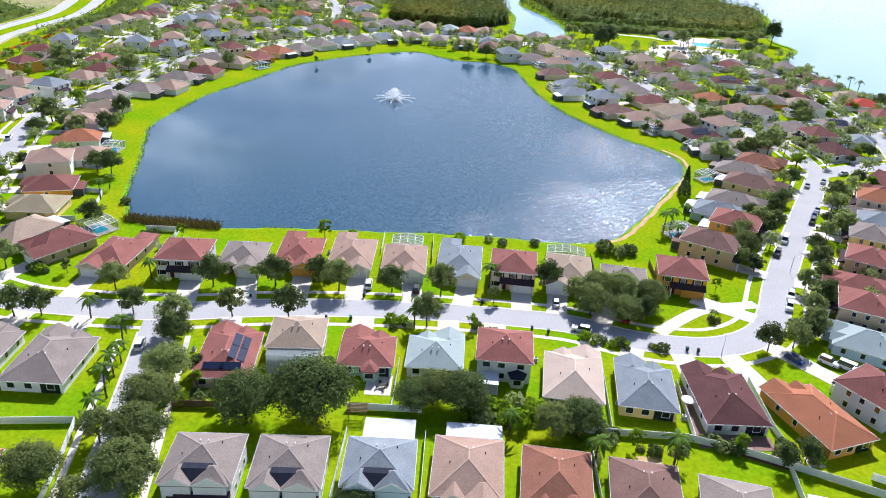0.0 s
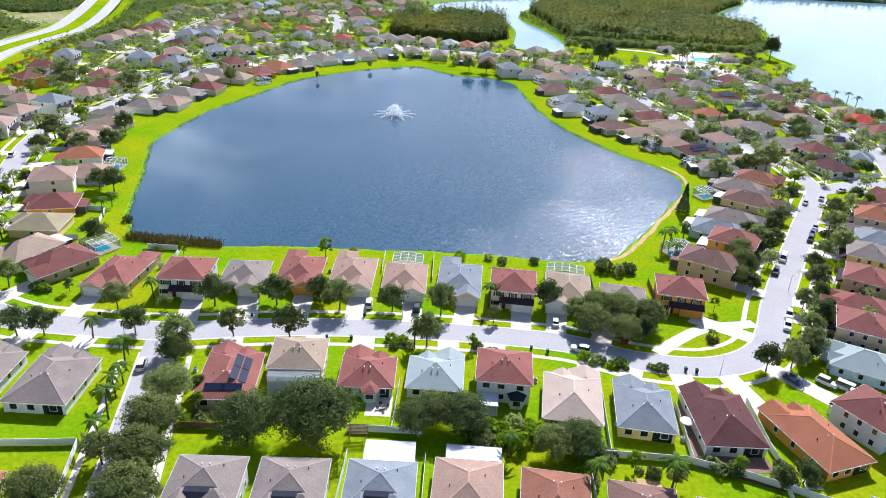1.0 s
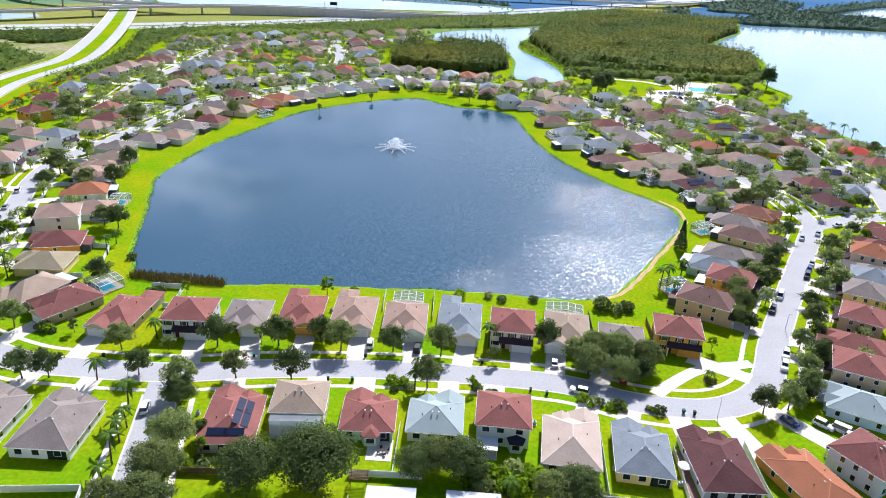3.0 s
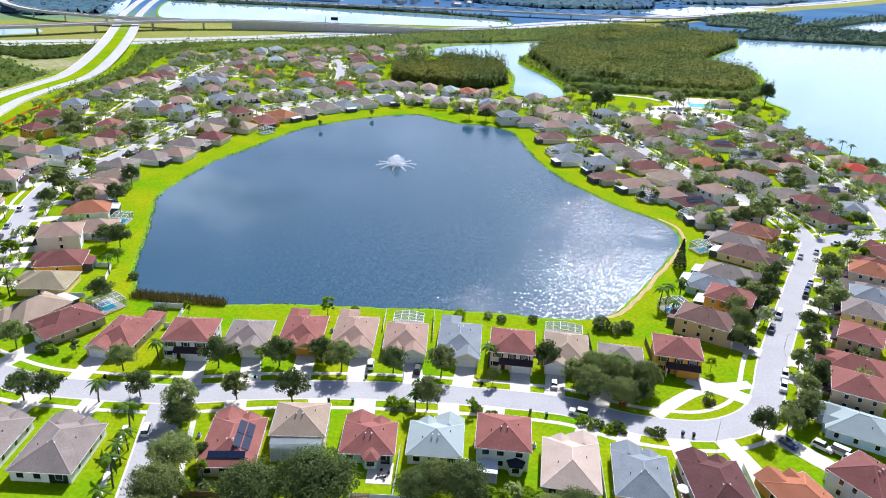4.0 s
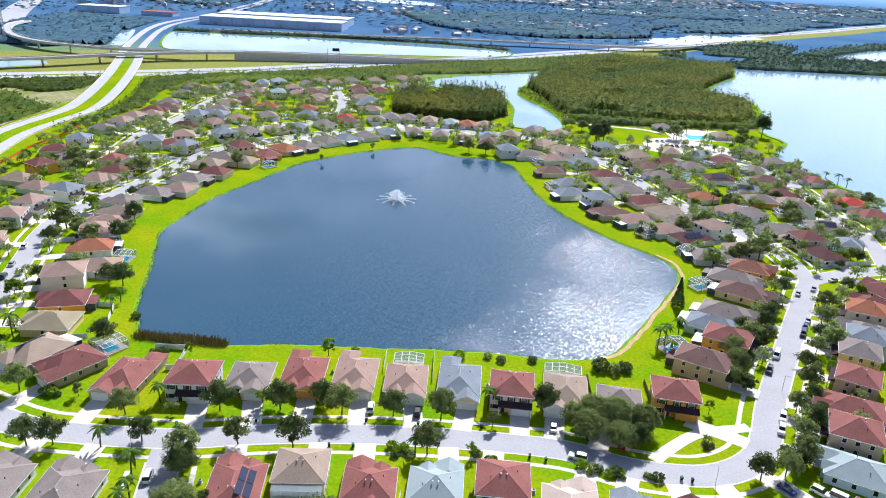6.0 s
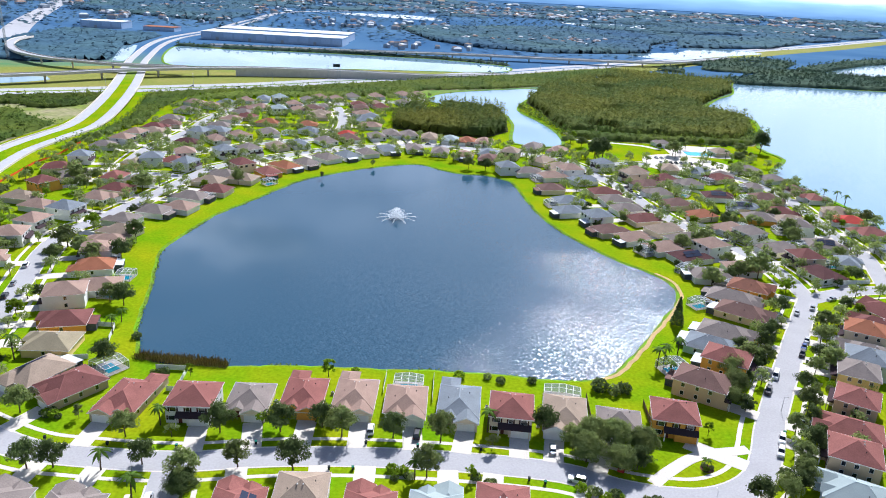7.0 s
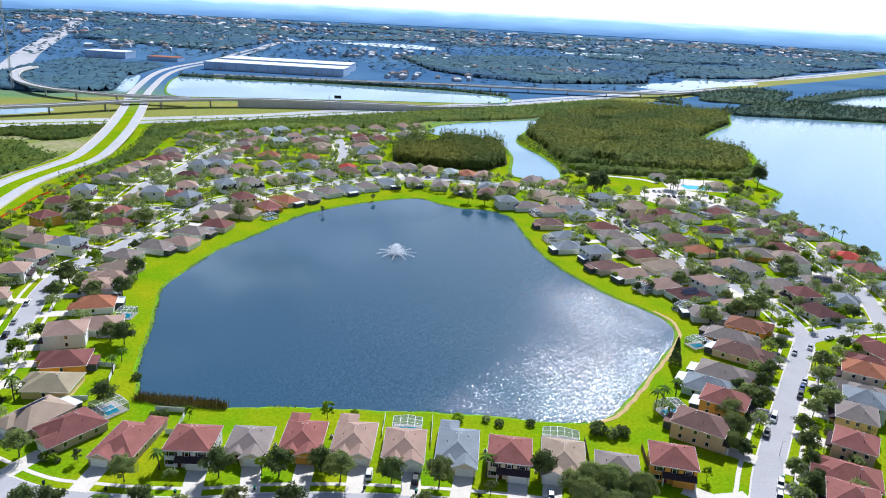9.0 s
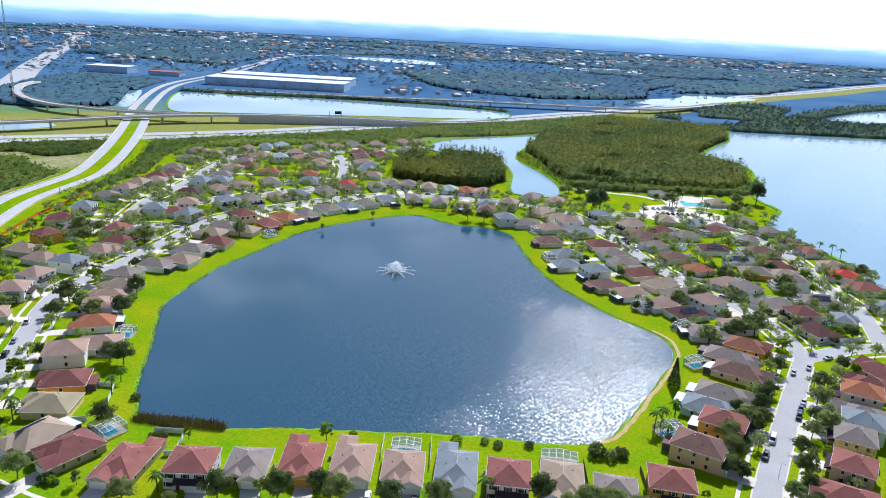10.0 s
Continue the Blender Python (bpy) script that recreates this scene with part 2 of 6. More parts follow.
M_RIM = mat("rim", (0.5, 0.5, 0.52), 0.35, metal=0.8)
M_LAMPR = mat("tail_lamp", (0.35, 0.02, 0.02), 0.3)
M_BIN = mat("bin_plastic", (0.02, 0.03, 0.03), 0.5)
M_BING = mat("bin_lid", (0.02, 0.20, 0.13), 0.5)
M_POLE = mat("galvanised", (0.45, 0.46, 0.47), 0.5, metal=0.4)
M_FOAM = mat("spray", (0.93, 0.95, 0.96), 0.6, vary=0.05, leaf=0.5)
M_WARE = mat("warehouse_wall", (0.42, 0.54, 0.68), 0.8, vary=0.06, scale=0.02, fine=0.2)
M_FURN = mat("patio_dark", (0.06, 0.05, 0.05), 0.6)
CARP = {k: mat("car_" + k, c, 0.25, metal=m_, vary=0.04, spec=0.6) for k, c, m_ in (
    ("white", (0.78, 0.78, 0.77), 0), ("silver", (0.42, 0.44, 0.46), 0.4), ("black", (0.02, 0.02, 0.025), 0.1), ("blue", (0.03, 0.07, 0.22), 0.2), ("red", (0.4, 0.03, 0.03), 0.1))}


def lawn_material():
    m = mat("lawn", (0.125, 0.265, 0.001), 0.95, vary=0.25, scale=0.05, fine=0.9, tint=(0.255, 0.290, 0.003), spec=0.0)
    n, l = m.node_tree.nodes, m.node_tree.links
    b = n["Principled BSDF"]
    lawn = b.inputs["Base Color"].links[0].from_socket
    geo = n.new("ShaderNodeNewGeometry")
    sep = n.new("ShaderNodeSeparateXYZ")
    l.new(geo.outputs["Position"], sep.inputs[0])
    # wild land starts behind the highway, its blue painted in for distance haze
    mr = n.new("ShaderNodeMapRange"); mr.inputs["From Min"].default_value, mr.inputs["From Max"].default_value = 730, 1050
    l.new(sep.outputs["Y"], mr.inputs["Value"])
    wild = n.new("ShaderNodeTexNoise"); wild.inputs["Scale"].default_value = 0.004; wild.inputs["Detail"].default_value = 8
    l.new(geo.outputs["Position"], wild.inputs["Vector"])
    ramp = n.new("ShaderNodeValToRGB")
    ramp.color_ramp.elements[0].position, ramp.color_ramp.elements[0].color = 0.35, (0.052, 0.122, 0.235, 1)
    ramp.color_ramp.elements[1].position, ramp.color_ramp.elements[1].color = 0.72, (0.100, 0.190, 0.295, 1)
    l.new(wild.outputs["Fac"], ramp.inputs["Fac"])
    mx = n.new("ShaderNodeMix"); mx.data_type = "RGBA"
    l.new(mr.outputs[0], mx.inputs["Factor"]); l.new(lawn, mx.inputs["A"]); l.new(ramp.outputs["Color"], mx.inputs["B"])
    l.new(mx.outputs["Result"], b.inputs["Base Color"])
    return m


def water_material(name, deep, ripple, rough, scale):
    m = bpy.data.materials.new(name)
    m.use_nodes = True
    n, l = m.node_tree.nodes, m.node_tree.links
    b = n["Principled BSDF"]
    b.inputs["Base Color"].default_value, b.inputs["Roughness"].default_value, b.inputs["IOR"].default_value = (*deep, 1), rough, 1.33
    b.inputs["Specular IOR Level"].default_value = 0.42
    geo = n.new("ShaderNodeNewGeometry")
    stretch = n.new("ShaderNodeVectorMath"); stretch.operation = "MULTIPLY"; stretch.inputs[1].default_value = (0.8, 1.15, 1.0)
    l.new(geo.outputs["Position"], stretch.inputs[0])
    fine = n.new("ShaderNodeTexNoise"); fine.inputs["Scale"].default_value = scale; fine.inputs["Detail"].default_value = 3
    wide = n.new("ShaderNodeTexNoise"); wide.inputs["Scale"].default_value = 0.018; wide.inputs["Detail"].default_value = 3
    l.new(stretch.outputs[0], fine.inputs["Vector"]); l.new(geo.outputs["Position"], wide.inputs["Vector"])
    # calm water in the lee, ruffled where the wind reaches
    sep = n.new("ShaderNodeSeparateXYZ")
    l.new(geo.outputs["Position"], sep.inputs[0])
    lee = n.new("ShaderNodeMath"); lee.operation = "MULTIPLY_ADD"; lee.inputs[1].default_value = -0.45
    l.new(sep.outputs["Y"], lee.inputs[0]); l.new(sep.outputs["X"], lee.inputs[2])
    lr = n.new("ShaderNodeMapRange"); lr.inputs["From Min"].default_value, lr.inputs["From Max"].default_value = -205, -65
    l.new(lee.outputs[0], lr.inputs["Value"])
    mr = n.new("ShaderNodeMapRange"); mr.inputs["From Min"].default_value, mr.inputs["From Max"].default_value = 0.35, 0.65
    mr.inputs["To Min"].default_value, mr.inputs["To Max"].default_value = 0.6, 1.1
    l.new(wide.outputs["Fac"], mr.inputs["Value"])
    both = n.new("ShaderNodeMath"); both.operation = "MULTIPLY"
    l.new(mr.outputs[0], both.inputs[0])
    gain = n.new("ShaderNodeMapRange"); gain.inputs["To Min"].default_value, gain.inputs["To Max"].default_value = 0.03 * ripple, ripple
    gloss = n.new("ShaderNodeMapRange"); gloss.inputs["To Min"].default_value, gloss.inputs["To Max"].default_value = 0.2 * rough, rough
    l.new(lr.outputs[0], gloss.inputs["Value"]); l.new(gloss.outputs[0], b.inputs["Roughness"])
    l.new(lr.outputs[0], gain.inputs["Value"]); l.new(gain.outputs[0], both.inputs[1])
    # facets of the ripples: each patch of water leans a little its own way
    lean = n.new("ShaderNodeVectorMath"); lean.operation = "SUBTRACT"; lean.inputs[1].default_value = (0.5, 0.5, 0.5)
    flat = n.new("ShaderNodeVectorMath"); flat.operation = "MULTIPLY"; flat.inputs[1].default_value = (1, 1, 0)
    tilt = n.new("ShaderNodeVectorMath"); tilt.operation = "SCALE"
    up = n.new("ShaderNodeVectorMath"); up.operation = "ADD"; up.inputs[1].default_value = (0, 0, 1)
    unit = n.new("ShaderNodeVectorMath"); unit.operation = "NORMALIZE"
    l.new(fine.outputs["Color"], lean.inputs[0]); l.new(lean.outputs[0], flat.inputs[0]); l.new(flat.outputs[0], tilt.inputs[0]); l.new(both.outputs[0], tilt.inputs["Scale"])
    l.new(tilt.outputs[0], up.inputs[0]); l.new(up.outputs[0], unit.inputs[0]); l.new(unit.outputs[0], b.inputs["Normal"])
    return m


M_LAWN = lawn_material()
M_LAKE = water_material("lake_water", (0.025, 0.072, 0.116), 1.25, 0.14, 2.2)
# pale base colour paints in the bright sky mirrored by far water
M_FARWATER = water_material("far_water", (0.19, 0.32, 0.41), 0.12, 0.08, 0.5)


# ---- mesh helpers ----
def mesh_of(name, verts, faces, material, smooth=False, mats=None, idx=None):
    me = bpy.data.meshes.new(name)
    me.from_pydata([tuple(v) for v in verts], [], faces)
    for m in (mats or [material]):
        me.materials.append(m)
    if idx is not None:
        me.polygons.foreach_set("material_index", idx)
    if smooth:
        me.polygons.foreach_set("use_smooth", [True] * len(me.polygons))
    me.update()
    return me


def link(name, me, parent=None, at=None, label=""):
    ob = new(name, me)
    if parent is not None:
        ob.parent = parent
    if at is not None:
        ob.matrix_basis = at
    if label:
        tagged(ob, label)
    return ob


def box(x0, x1, y0, y1, z0, z1, bottom=True):
    v = [(x0, y0, z0), (x1, y0, z0), (x1, y1, z0), (x0, y1, z0), (x0, y0, z1), (x1, y0, z1), (x1, y1, z1), (x0, y1, z1)]
    f = [(0, 1, 5, 4), (1, 2, 6, 5), (2, 3, 7, 6), (3, 0, 4, 7), (4, 5, 6, 7)]
    if bottom:
        f.append((3, 2, 1, 0))
    return v, f


def join(*shapes):
    V, F = [], []
    for v, f in shapes:
        o = len(V)
        V.extend(v)
        F.extend([tuple(i + o for i in q) for q in f])
    return V, F


def bevelled(x0, x1, y0, y1, z0, z1, r):
    """A block with chamfered upright edges and top."""
    ring = lambda a, z: [(x0 + a, y0, z), (x1 - a, y0, z), (x1, y0 + a, z), (x1, y1 - a, z), (x1 - a, y1, z), (x0 + a, y1, z), (x0, y1 - a, z), (x0, y0 + a, z)]
    v = ring(r, z0) + ring(r, z1 - r) + [(x + (r if x < (x0 + x1) / 2 else -r) * 0.8, y + (r if y < (y0 + y1) / 2 else -r) * 0.8, z1) for x, y, z in ring(r, z1)]
    f = [tuple(reversed(range(8))), tuple(range(16, 24))]
    for k in (0, 8):
        f += [(k + i, k + (i + 1) % 8, k + 8 + (i + 1) % 8, k + 8 + i) for i in range(8)]
    return v, f


def tube(p, q, r0, r1, n=6):
    p, q = Vector(p), Vector(q)
    d = (q - p).normalized()
    a = d.orthogonal().normalized()
    b = d.cross(a)
    v = []
    for c, r in ((p, r0), (q, r1)):
        v += [tuple(c + (a * math.cos(2 * math.pi * i / n) + b * math.sin(2 * math.pi * i / n)) * r) for i in range(n)]
    f = [(i, (i + 1) % n, n + (i + 1) % n, n + i) for i in range(n)] + [tuple(range(n - 1, -1, -1)), tuple(range(n, 2 * n))]
    return v, f


def spline(pts, step=3.0, closed=False):
    P = [Vector((p[0], p[1], p[2] if len(p) > 2 else 0)) for p in pts]
    n = len(P)
    out = []
    for i in range(n if closed else n - 1):
        if closed:
            a, b, c, d = P[(i - 1) % n], P[i], P[(i + 1) % n], P[(i + 2) % n]
        else:
            b, c = P[i], P[i + 1]
            a, d = P[i - 1] if i else b * 2 - c, P[i + 2] if i + 2 < n else c * 2 - b
        k = max(1, int((c - b).length / step))
        for j in range(k):
            t = j / k
            out.append(0.5 * ((2 * b) + (c - a) * t + (2 * a - 5 * b + 4 * c - d) * t * t + (3 * b - a - 3 * c + d) * t ** 3))
    if not closed:
        out.append(P[-1])
    return out


def normals(path, closed=False):
    n = len(path)
    res = []
    for i in range(n):
        a = path[(i - 1) % n] if closed or i else path[0]
        b = path[(i + 1) % n] if closed or i < n - 1 else path[-1]
        t = (b - a)
        t.z = 0
        t.normalize()
        res.append(Vector((-t.y, t.x, 0)))
    return res


def ribbon(name, path, lo, hi, z0, z1, material, parent=None, closed=False):
    """A slab that follows the path between the offsets lo and hi (left is plus), its top at z1 above the path."""
    N = normals(path, closed)
    V, F = [], []
    for p, nn in zip(path, N):
        V += [p + nn * lo + Vector((0, 0, z0)), p + nn * lo + Vector((0, 0, z1)), p + nn * hi + Vector((0, 0, z1)), p + nn * hi + Vector((0, 0, z0))]
    n = len(path)
    for i in range(n if closed else n - 1):
        a, b = 4 * i, 4 * ((i + 1) % n)
        F += [(a, a + 1, b + 1, b), (a + 1, a + 2, b + 2, b + 1), (a + 2, a + 3, b + 3, b + 2)]
    if not closed:
        F += [(3, 2, 1, 0), (4 * n - 4, 4 * n - 3, 4 * n - 2, 4 * n - 1)]
    return link(name, mesh_of(name, V, F, material), parent)


def sheet(name, outline, z, material):
    me = mesh_of(name, [(p.x, p.y, z) for p in outline], [tuple(range(len(outline)))], material)
    return link(name, me)


# ---- ground, lake and far waters ----
LAKE = [(-99, 203), (-104, 212), (-111, 231), (-118, 259), (-124, 278), (-128, 298), (-126, 318), (-121, 348), (-111, 373), (-99, 405), (-92, 421), (-83, 433), (-70, 446), (-54, 460),
        (-39, 470), (-26, 475), (-17, 472), (-7, 463), (5, 456), (19, 455), (30, 449), (38, 439), (42, 416), (48, 379), (57, 351), (69, 328), (78, 313), (90, 299), (96, 288),
        (95, 271), (80, 244), (65, 219), (56, 207), (46, 202), (30, 201), (10, 203), (-21, 202), (-50, 201), (-71, 198), (-84, 198), (-94, 199)]
shore = spline(LAKE, 2.5, closed=True)
shore_n = normals(shore, True)
# the outline runs clockwise, so its left is outside
random.seed(5)
shore = [p + nn * (0.9 * noise.noise(p * 0.12) + 0.5 * noise.noise(p * 0.4)) for p, nn in zip(shore, shore_n)]

bm = bmesh.new()
edges = []
outer = [bm.verts.new((4900 * math.cos(a), 4900 * math.sin(a), 0)) for a in [2 * math.pi * i / 96 for i in range(96)]]
inner = [bm.verts.new((p.x, p.y, 0)) for p in shore]
for ring in (outer, inner):
    for i in range(len(ring)):
        edges.append(bm.edges.new((ring[i], ring[(i + 1) % len(ring)])))
bmesh.ops.triangle_fill(bm, use_beauty=True, use_dissolve=False, edges=edges)
for f in bm.faces:
    if f.normal.z < 0:
        f.normal_flip()
me = bpy.data.meshes.new("ground")
bm.to_mesh(me)
bm.free()
me.materials.append(M_LAWN)
tagged(link("ground", me), "flat green lawn ground reaching the horizon, painted haze blue far off", "ground", kind="structure")
V, F = [], []
for p, nn in zip(shore, normals(shore, True)):
    for off, z in ((0.0, 0.0), (-1.0, -0.25), (-2.2, -0.75), (-5.0, -1.6)):
        V.append(p + nn * off + Vector((0, 0, z)))
n = len(shore)
for i in range(n):
    for k in range(3):
        a, b = 4 * i + k, 4 * ((i + 1) % n) + k
        F.append((a, b, b + 1, a + 1))
tagged(link("lake_bank", mesh_of("lake_bank", V, F, M_BANKG, True)), "grassy bank sloping into the lake", "bank", kind="structure")
lake_in = [p - nn * 0.4 for p, nn in zip(shore, normals(shore, True))]
tagged(sheet("water", lake_in, -0.4, M_LAKE), "rippled grey-blue lake water with sun glitter", "lake", kind="structure")

WATERS = {
    "inlet": ([(-30, 742), (-18, 790), (26, 829), (90, 866), (100, 850), (76, 784), (61, 726), (62, 694), (78, 642), (86, 590), (80, 551), (46, 555), (50, 640), (36, 706), (-5, 716)], "narrow inlet of water beside the woods"),
    "big_lake": ([(262, 765), (300, 850), (340, 910), (368, 994), (392, 1042), (425, 1042), (463, 1020), (583, 1012), (1100, 1020), (1200, 300), (320, 310), (236, 352), (240, 402), (230, 460), (224, 500), (252, 545), (248, 585), (274, 650), (294, 729)], "wide pale blue lake behind the houses"),
    "pond": ([(-372, 930), (-434, 1133), (-361, 1128), (-276, 1139), (-188, 1142), (-99, 1138), (-28, 1133), (66, 1088), (50, 1010), (-127, 965), (-294, 925)], "bright pond behind the highway"),
    "back_pond": ([(310, 1395), (350, 1335), (406, 1338), (485, 1424), (584, 1515), (629, 1568), (590, 1618), (506, 1638), (440, 1500)], "small pond among far woods"),
    "side_pond": ([(536, 1210), (602, 1295), (701, 1398), (818, 1500), (920, 1560), (1150, 1660), (1150, 1420), (900, 1320), (716, 1236), (622, 1182), (565, 1180)], "pond beside the far highway"),
    "canal": ([(-440, 930), (-506, 1115), (-492, 1127), (-446, 1000), (-426, 928)], "short canal reflecting the sky"),
    "ramp_pond": ([(-520, 690), (-455, 712), (-423, 752), (-436, 770), (-480, 752), (-530, 725)], "narrow pale pond between the ramps"),
    "far_pond": ([(-330, 2250), (-360, 2350), (-130, 2380), (-60, 2180)], "distant pond"),
    "distant_pond": ([(380, 2300), (330, 2500), (640, 2500), (650, 2330)], "distant pond"),
}
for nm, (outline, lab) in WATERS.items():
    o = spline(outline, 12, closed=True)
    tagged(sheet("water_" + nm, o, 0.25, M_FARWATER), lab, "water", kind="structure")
    if nm in ("inlet", "big_lake", "pond"):
        ribbon("bank_" + nm, o, -1.0, 2.0, -0.2, 0.45, M_BANKG, closed=True)
        tagged(bpy.data.objects["bank_" + nm], "grassy bank round the water", "bank", kind="structure")

# distance: a low horizon ring of land, haze painted as a glow paling upwards
m = bpy.data.materials.new("far_land_glow")
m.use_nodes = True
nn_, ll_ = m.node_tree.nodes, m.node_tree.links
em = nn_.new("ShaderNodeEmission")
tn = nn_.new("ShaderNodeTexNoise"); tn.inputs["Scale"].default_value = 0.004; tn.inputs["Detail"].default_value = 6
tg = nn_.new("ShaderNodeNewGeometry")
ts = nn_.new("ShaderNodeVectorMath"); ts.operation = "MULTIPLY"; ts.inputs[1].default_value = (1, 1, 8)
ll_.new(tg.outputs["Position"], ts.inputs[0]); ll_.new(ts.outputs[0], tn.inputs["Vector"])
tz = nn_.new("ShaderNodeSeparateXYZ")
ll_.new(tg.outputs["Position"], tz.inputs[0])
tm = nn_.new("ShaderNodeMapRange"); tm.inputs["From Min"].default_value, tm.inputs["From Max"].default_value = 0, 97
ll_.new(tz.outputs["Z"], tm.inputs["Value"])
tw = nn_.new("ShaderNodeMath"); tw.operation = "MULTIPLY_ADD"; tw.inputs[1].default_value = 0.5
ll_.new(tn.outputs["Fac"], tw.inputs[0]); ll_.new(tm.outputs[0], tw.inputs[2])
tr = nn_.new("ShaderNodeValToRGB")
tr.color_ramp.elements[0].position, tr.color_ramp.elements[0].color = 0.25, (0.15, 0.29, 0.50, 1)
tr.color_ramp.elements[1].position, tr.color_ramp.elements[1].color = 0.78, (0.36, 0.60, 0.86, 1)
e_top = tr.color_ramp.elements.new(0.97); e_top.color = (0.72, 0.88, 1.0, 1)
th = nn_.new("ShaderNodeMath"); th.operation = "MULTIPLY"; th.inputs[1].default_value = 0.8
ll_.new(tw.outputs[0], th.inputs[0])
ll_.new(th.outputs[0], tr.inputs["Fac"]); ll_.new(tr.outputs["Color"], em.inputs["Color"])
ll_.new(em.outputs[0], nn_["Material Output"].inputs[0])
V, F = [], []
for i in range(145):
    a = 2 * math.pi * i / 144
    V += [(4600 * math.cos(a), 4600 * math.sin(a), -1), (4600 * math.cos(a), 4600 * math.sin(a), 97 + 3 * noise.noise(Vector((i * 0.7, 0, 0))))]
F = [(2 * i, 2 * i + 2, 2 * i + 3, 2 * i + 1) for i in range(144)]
tagged(link("backdrop", mesh_of("backdrop", V, F, m)), "glowing backdrop of distant land along the horizon, painted hazy blue", "backdrop", kind="structure")

# ---- streets ----
STREETS = {
    "main": [(-150, 172), (-111, 154), (-91, 151), (-67, 151), (-43, 155), (-19, 157), (8, 157), (32, 155), (45, 150), (54, 148), (62, 147.4), (68.5, 148), (76, 151), (83.5, 157), (89.5, 167), (95.5, 180), (108, 203), (129, 240), (150, 277)],
    "cross": [(150, 277), (170, 287), (192, 293), (235, 298)],
    "east": [(150, 277), (151, 300), (147, 322), (133, 352), (121, 377), (113, 405), (106, 438), (96, 463), (84, 497), (62, 516), (22, 528), (-20, 533), (-58, 522), (-88, 503), (-111, 483), (-134, 457), (-150, 440), (-157, 412), (-161, 388), (-166, 362), (-172, 333), (-178, 310), (-175, 285), (-167, 258), (-160, 234), (-152, 205), (-150, 172)],
    "shore_lane": [(192, 293), (204, 336), (204, 369), (207, 432), (196, 474), (176, 500), (150, 508), (100, 506)],
    "side": [(-68, 149), (-66.8, 142), (-64.3, 129), (-61.2, 112), (-58.3, 96), (-49, 40)],
    "north_a": [(-157, 412), (-178, 416), (-200, 419), (-209, 470), (-206, 500), (-203, 545), (-204, 600), (-190, 655), (-165, 665), (-120, 690), (-60, 722), (-30, 740)],
    "north_b": [(-209, 470), (-182, 472), (-160, 492), (-135, 514), (-108, 532), (-94, 562), (-96, 610), (-112, 678)],
    "back": [(-55, 76), (-20, 79), (30, 76), (80, 60)],
}
PATHS = {}
for k, (nm, pts) in enumerate(STREETS.items()):
    path = spline(pts, 3.0)
    PATHS[nm] = path
    ob = ribbon("road_" + nm, path, -3.9, 3.9, -0.05, 0.03 + 0.004 * k, M_ROAD)
    tagged(ob, "worn light grey residential street", "road", kind="structure")
    for side, s in (("l", 1), ("r", -1)):
        a, b = sorted((s * 3.9, s * 4.35))
        tagged(ribbon("kerb_%s_%s" % (nm, side), path[2:-2], a, b, -0.05, 0.055 + 0.003 * k, M_CONC), "pale concrete kerb", "kerb", kind="structure")
        a, b = sorted((s * 7.0, s * 8.3))
        tagged(ribbon("pavement_%s_%s" % (nm, side), path[3:-3], a, b, -0.05, 0.02 + 0.003 * k, M_CONC), "pale concrete pavement", "pavement", kind="structure")


def nearest_street(x, y):
    p = Vector((x, y, 0))
    return min((q for path in PATHS.values() for q in path), key=lambda q: (q - p).length)


def street_face(x, y):
    """The turn by which a front (minus y) looks at the nearest street."""
    q = nearest_street(x, y)
    return math.degrees(math.atan2(q.x - x, -(q.y - y)))


# dual road with a grass median, and the highway
BIG = [(-262, 330), (-284, 434), (-287, 471), (-285, 503), (-284, 541), (-294, 596), (-315, 675), (-351, 781), (-395, 893), (-425, 985), (-468, 1142), (-486, 1271), (-480, 1468), (-500, 1800)]
big = spline([(x, y, 0.5 + 6.5 * max(0, 1 - abs(y - 730) / 190)) for x, y in BIG], 8)
for s, lab in ((1, "l"), (-1, "r")):
    a, b = sorted((s * 5.0, s * 13.0))
    tagged(ribbon("road_dual_" + lab, big, a, b, -0.6, 0.05, M_DUAL), "pale concrete carriageway", "road", kind="structure")
    a, b = sorted((s * 13.2, s * 13.6))
    tagged(ribbon("barrier_dual_" + lab, big, a, b, -0.6, 0.7, M_CONC), "concrete road barrier", "barrier", kind="structure")
tagged(ribbon("median", big, -5.0, 5.0, -0.6, 0.02, M_LAWN), "grass median strip", "median", kind="structure")
V, F = [], []
HIGHWAY = [(-640, 540), (-424, 665), (-312, 726), (-218, 783), (-140, 847), (-8, 949), (160, 1108), (265, 1205), (578, 1575), (880, 1880), (1300, 2330), (2200, 3200)]
hwy = spline(HIGHWAY, 20)
tagged(ribbon("highway_near", hwy, -20, -3, -0.05, 0.12, M_HWY), "wide grey highway carriageway", "highway", kind="structure")
tagged(ribbon("highway_far", hwy, 3, 20, -0.05, 0.12, M_HWY), "wide grey highway carriageway", "highway", kind="structure")
tagged(ribbon("verge_near", hwy[38:], -75, -20.3, -0.05, 0.10, M_VERGE), "mown grass verge beside the highway", "verge", kind="structure")
tagged(ribbon("verge_far", hwy[:42], 20.3, 185, -0.05, 0.10, M_VERGE), "dry olive grass between highway and ramps", "verge", kind="structure")
for k, off in enumerate((-19.2, -11.5, -3.8, 3.8, 11.5, 19.2)):
    tagged(ribbon("lane_line_%d" % k, hwy, off - 0.25, off + 0.25, 0.10, 0.135, M_LINE), "white painted lane line", "line", kind="structure")
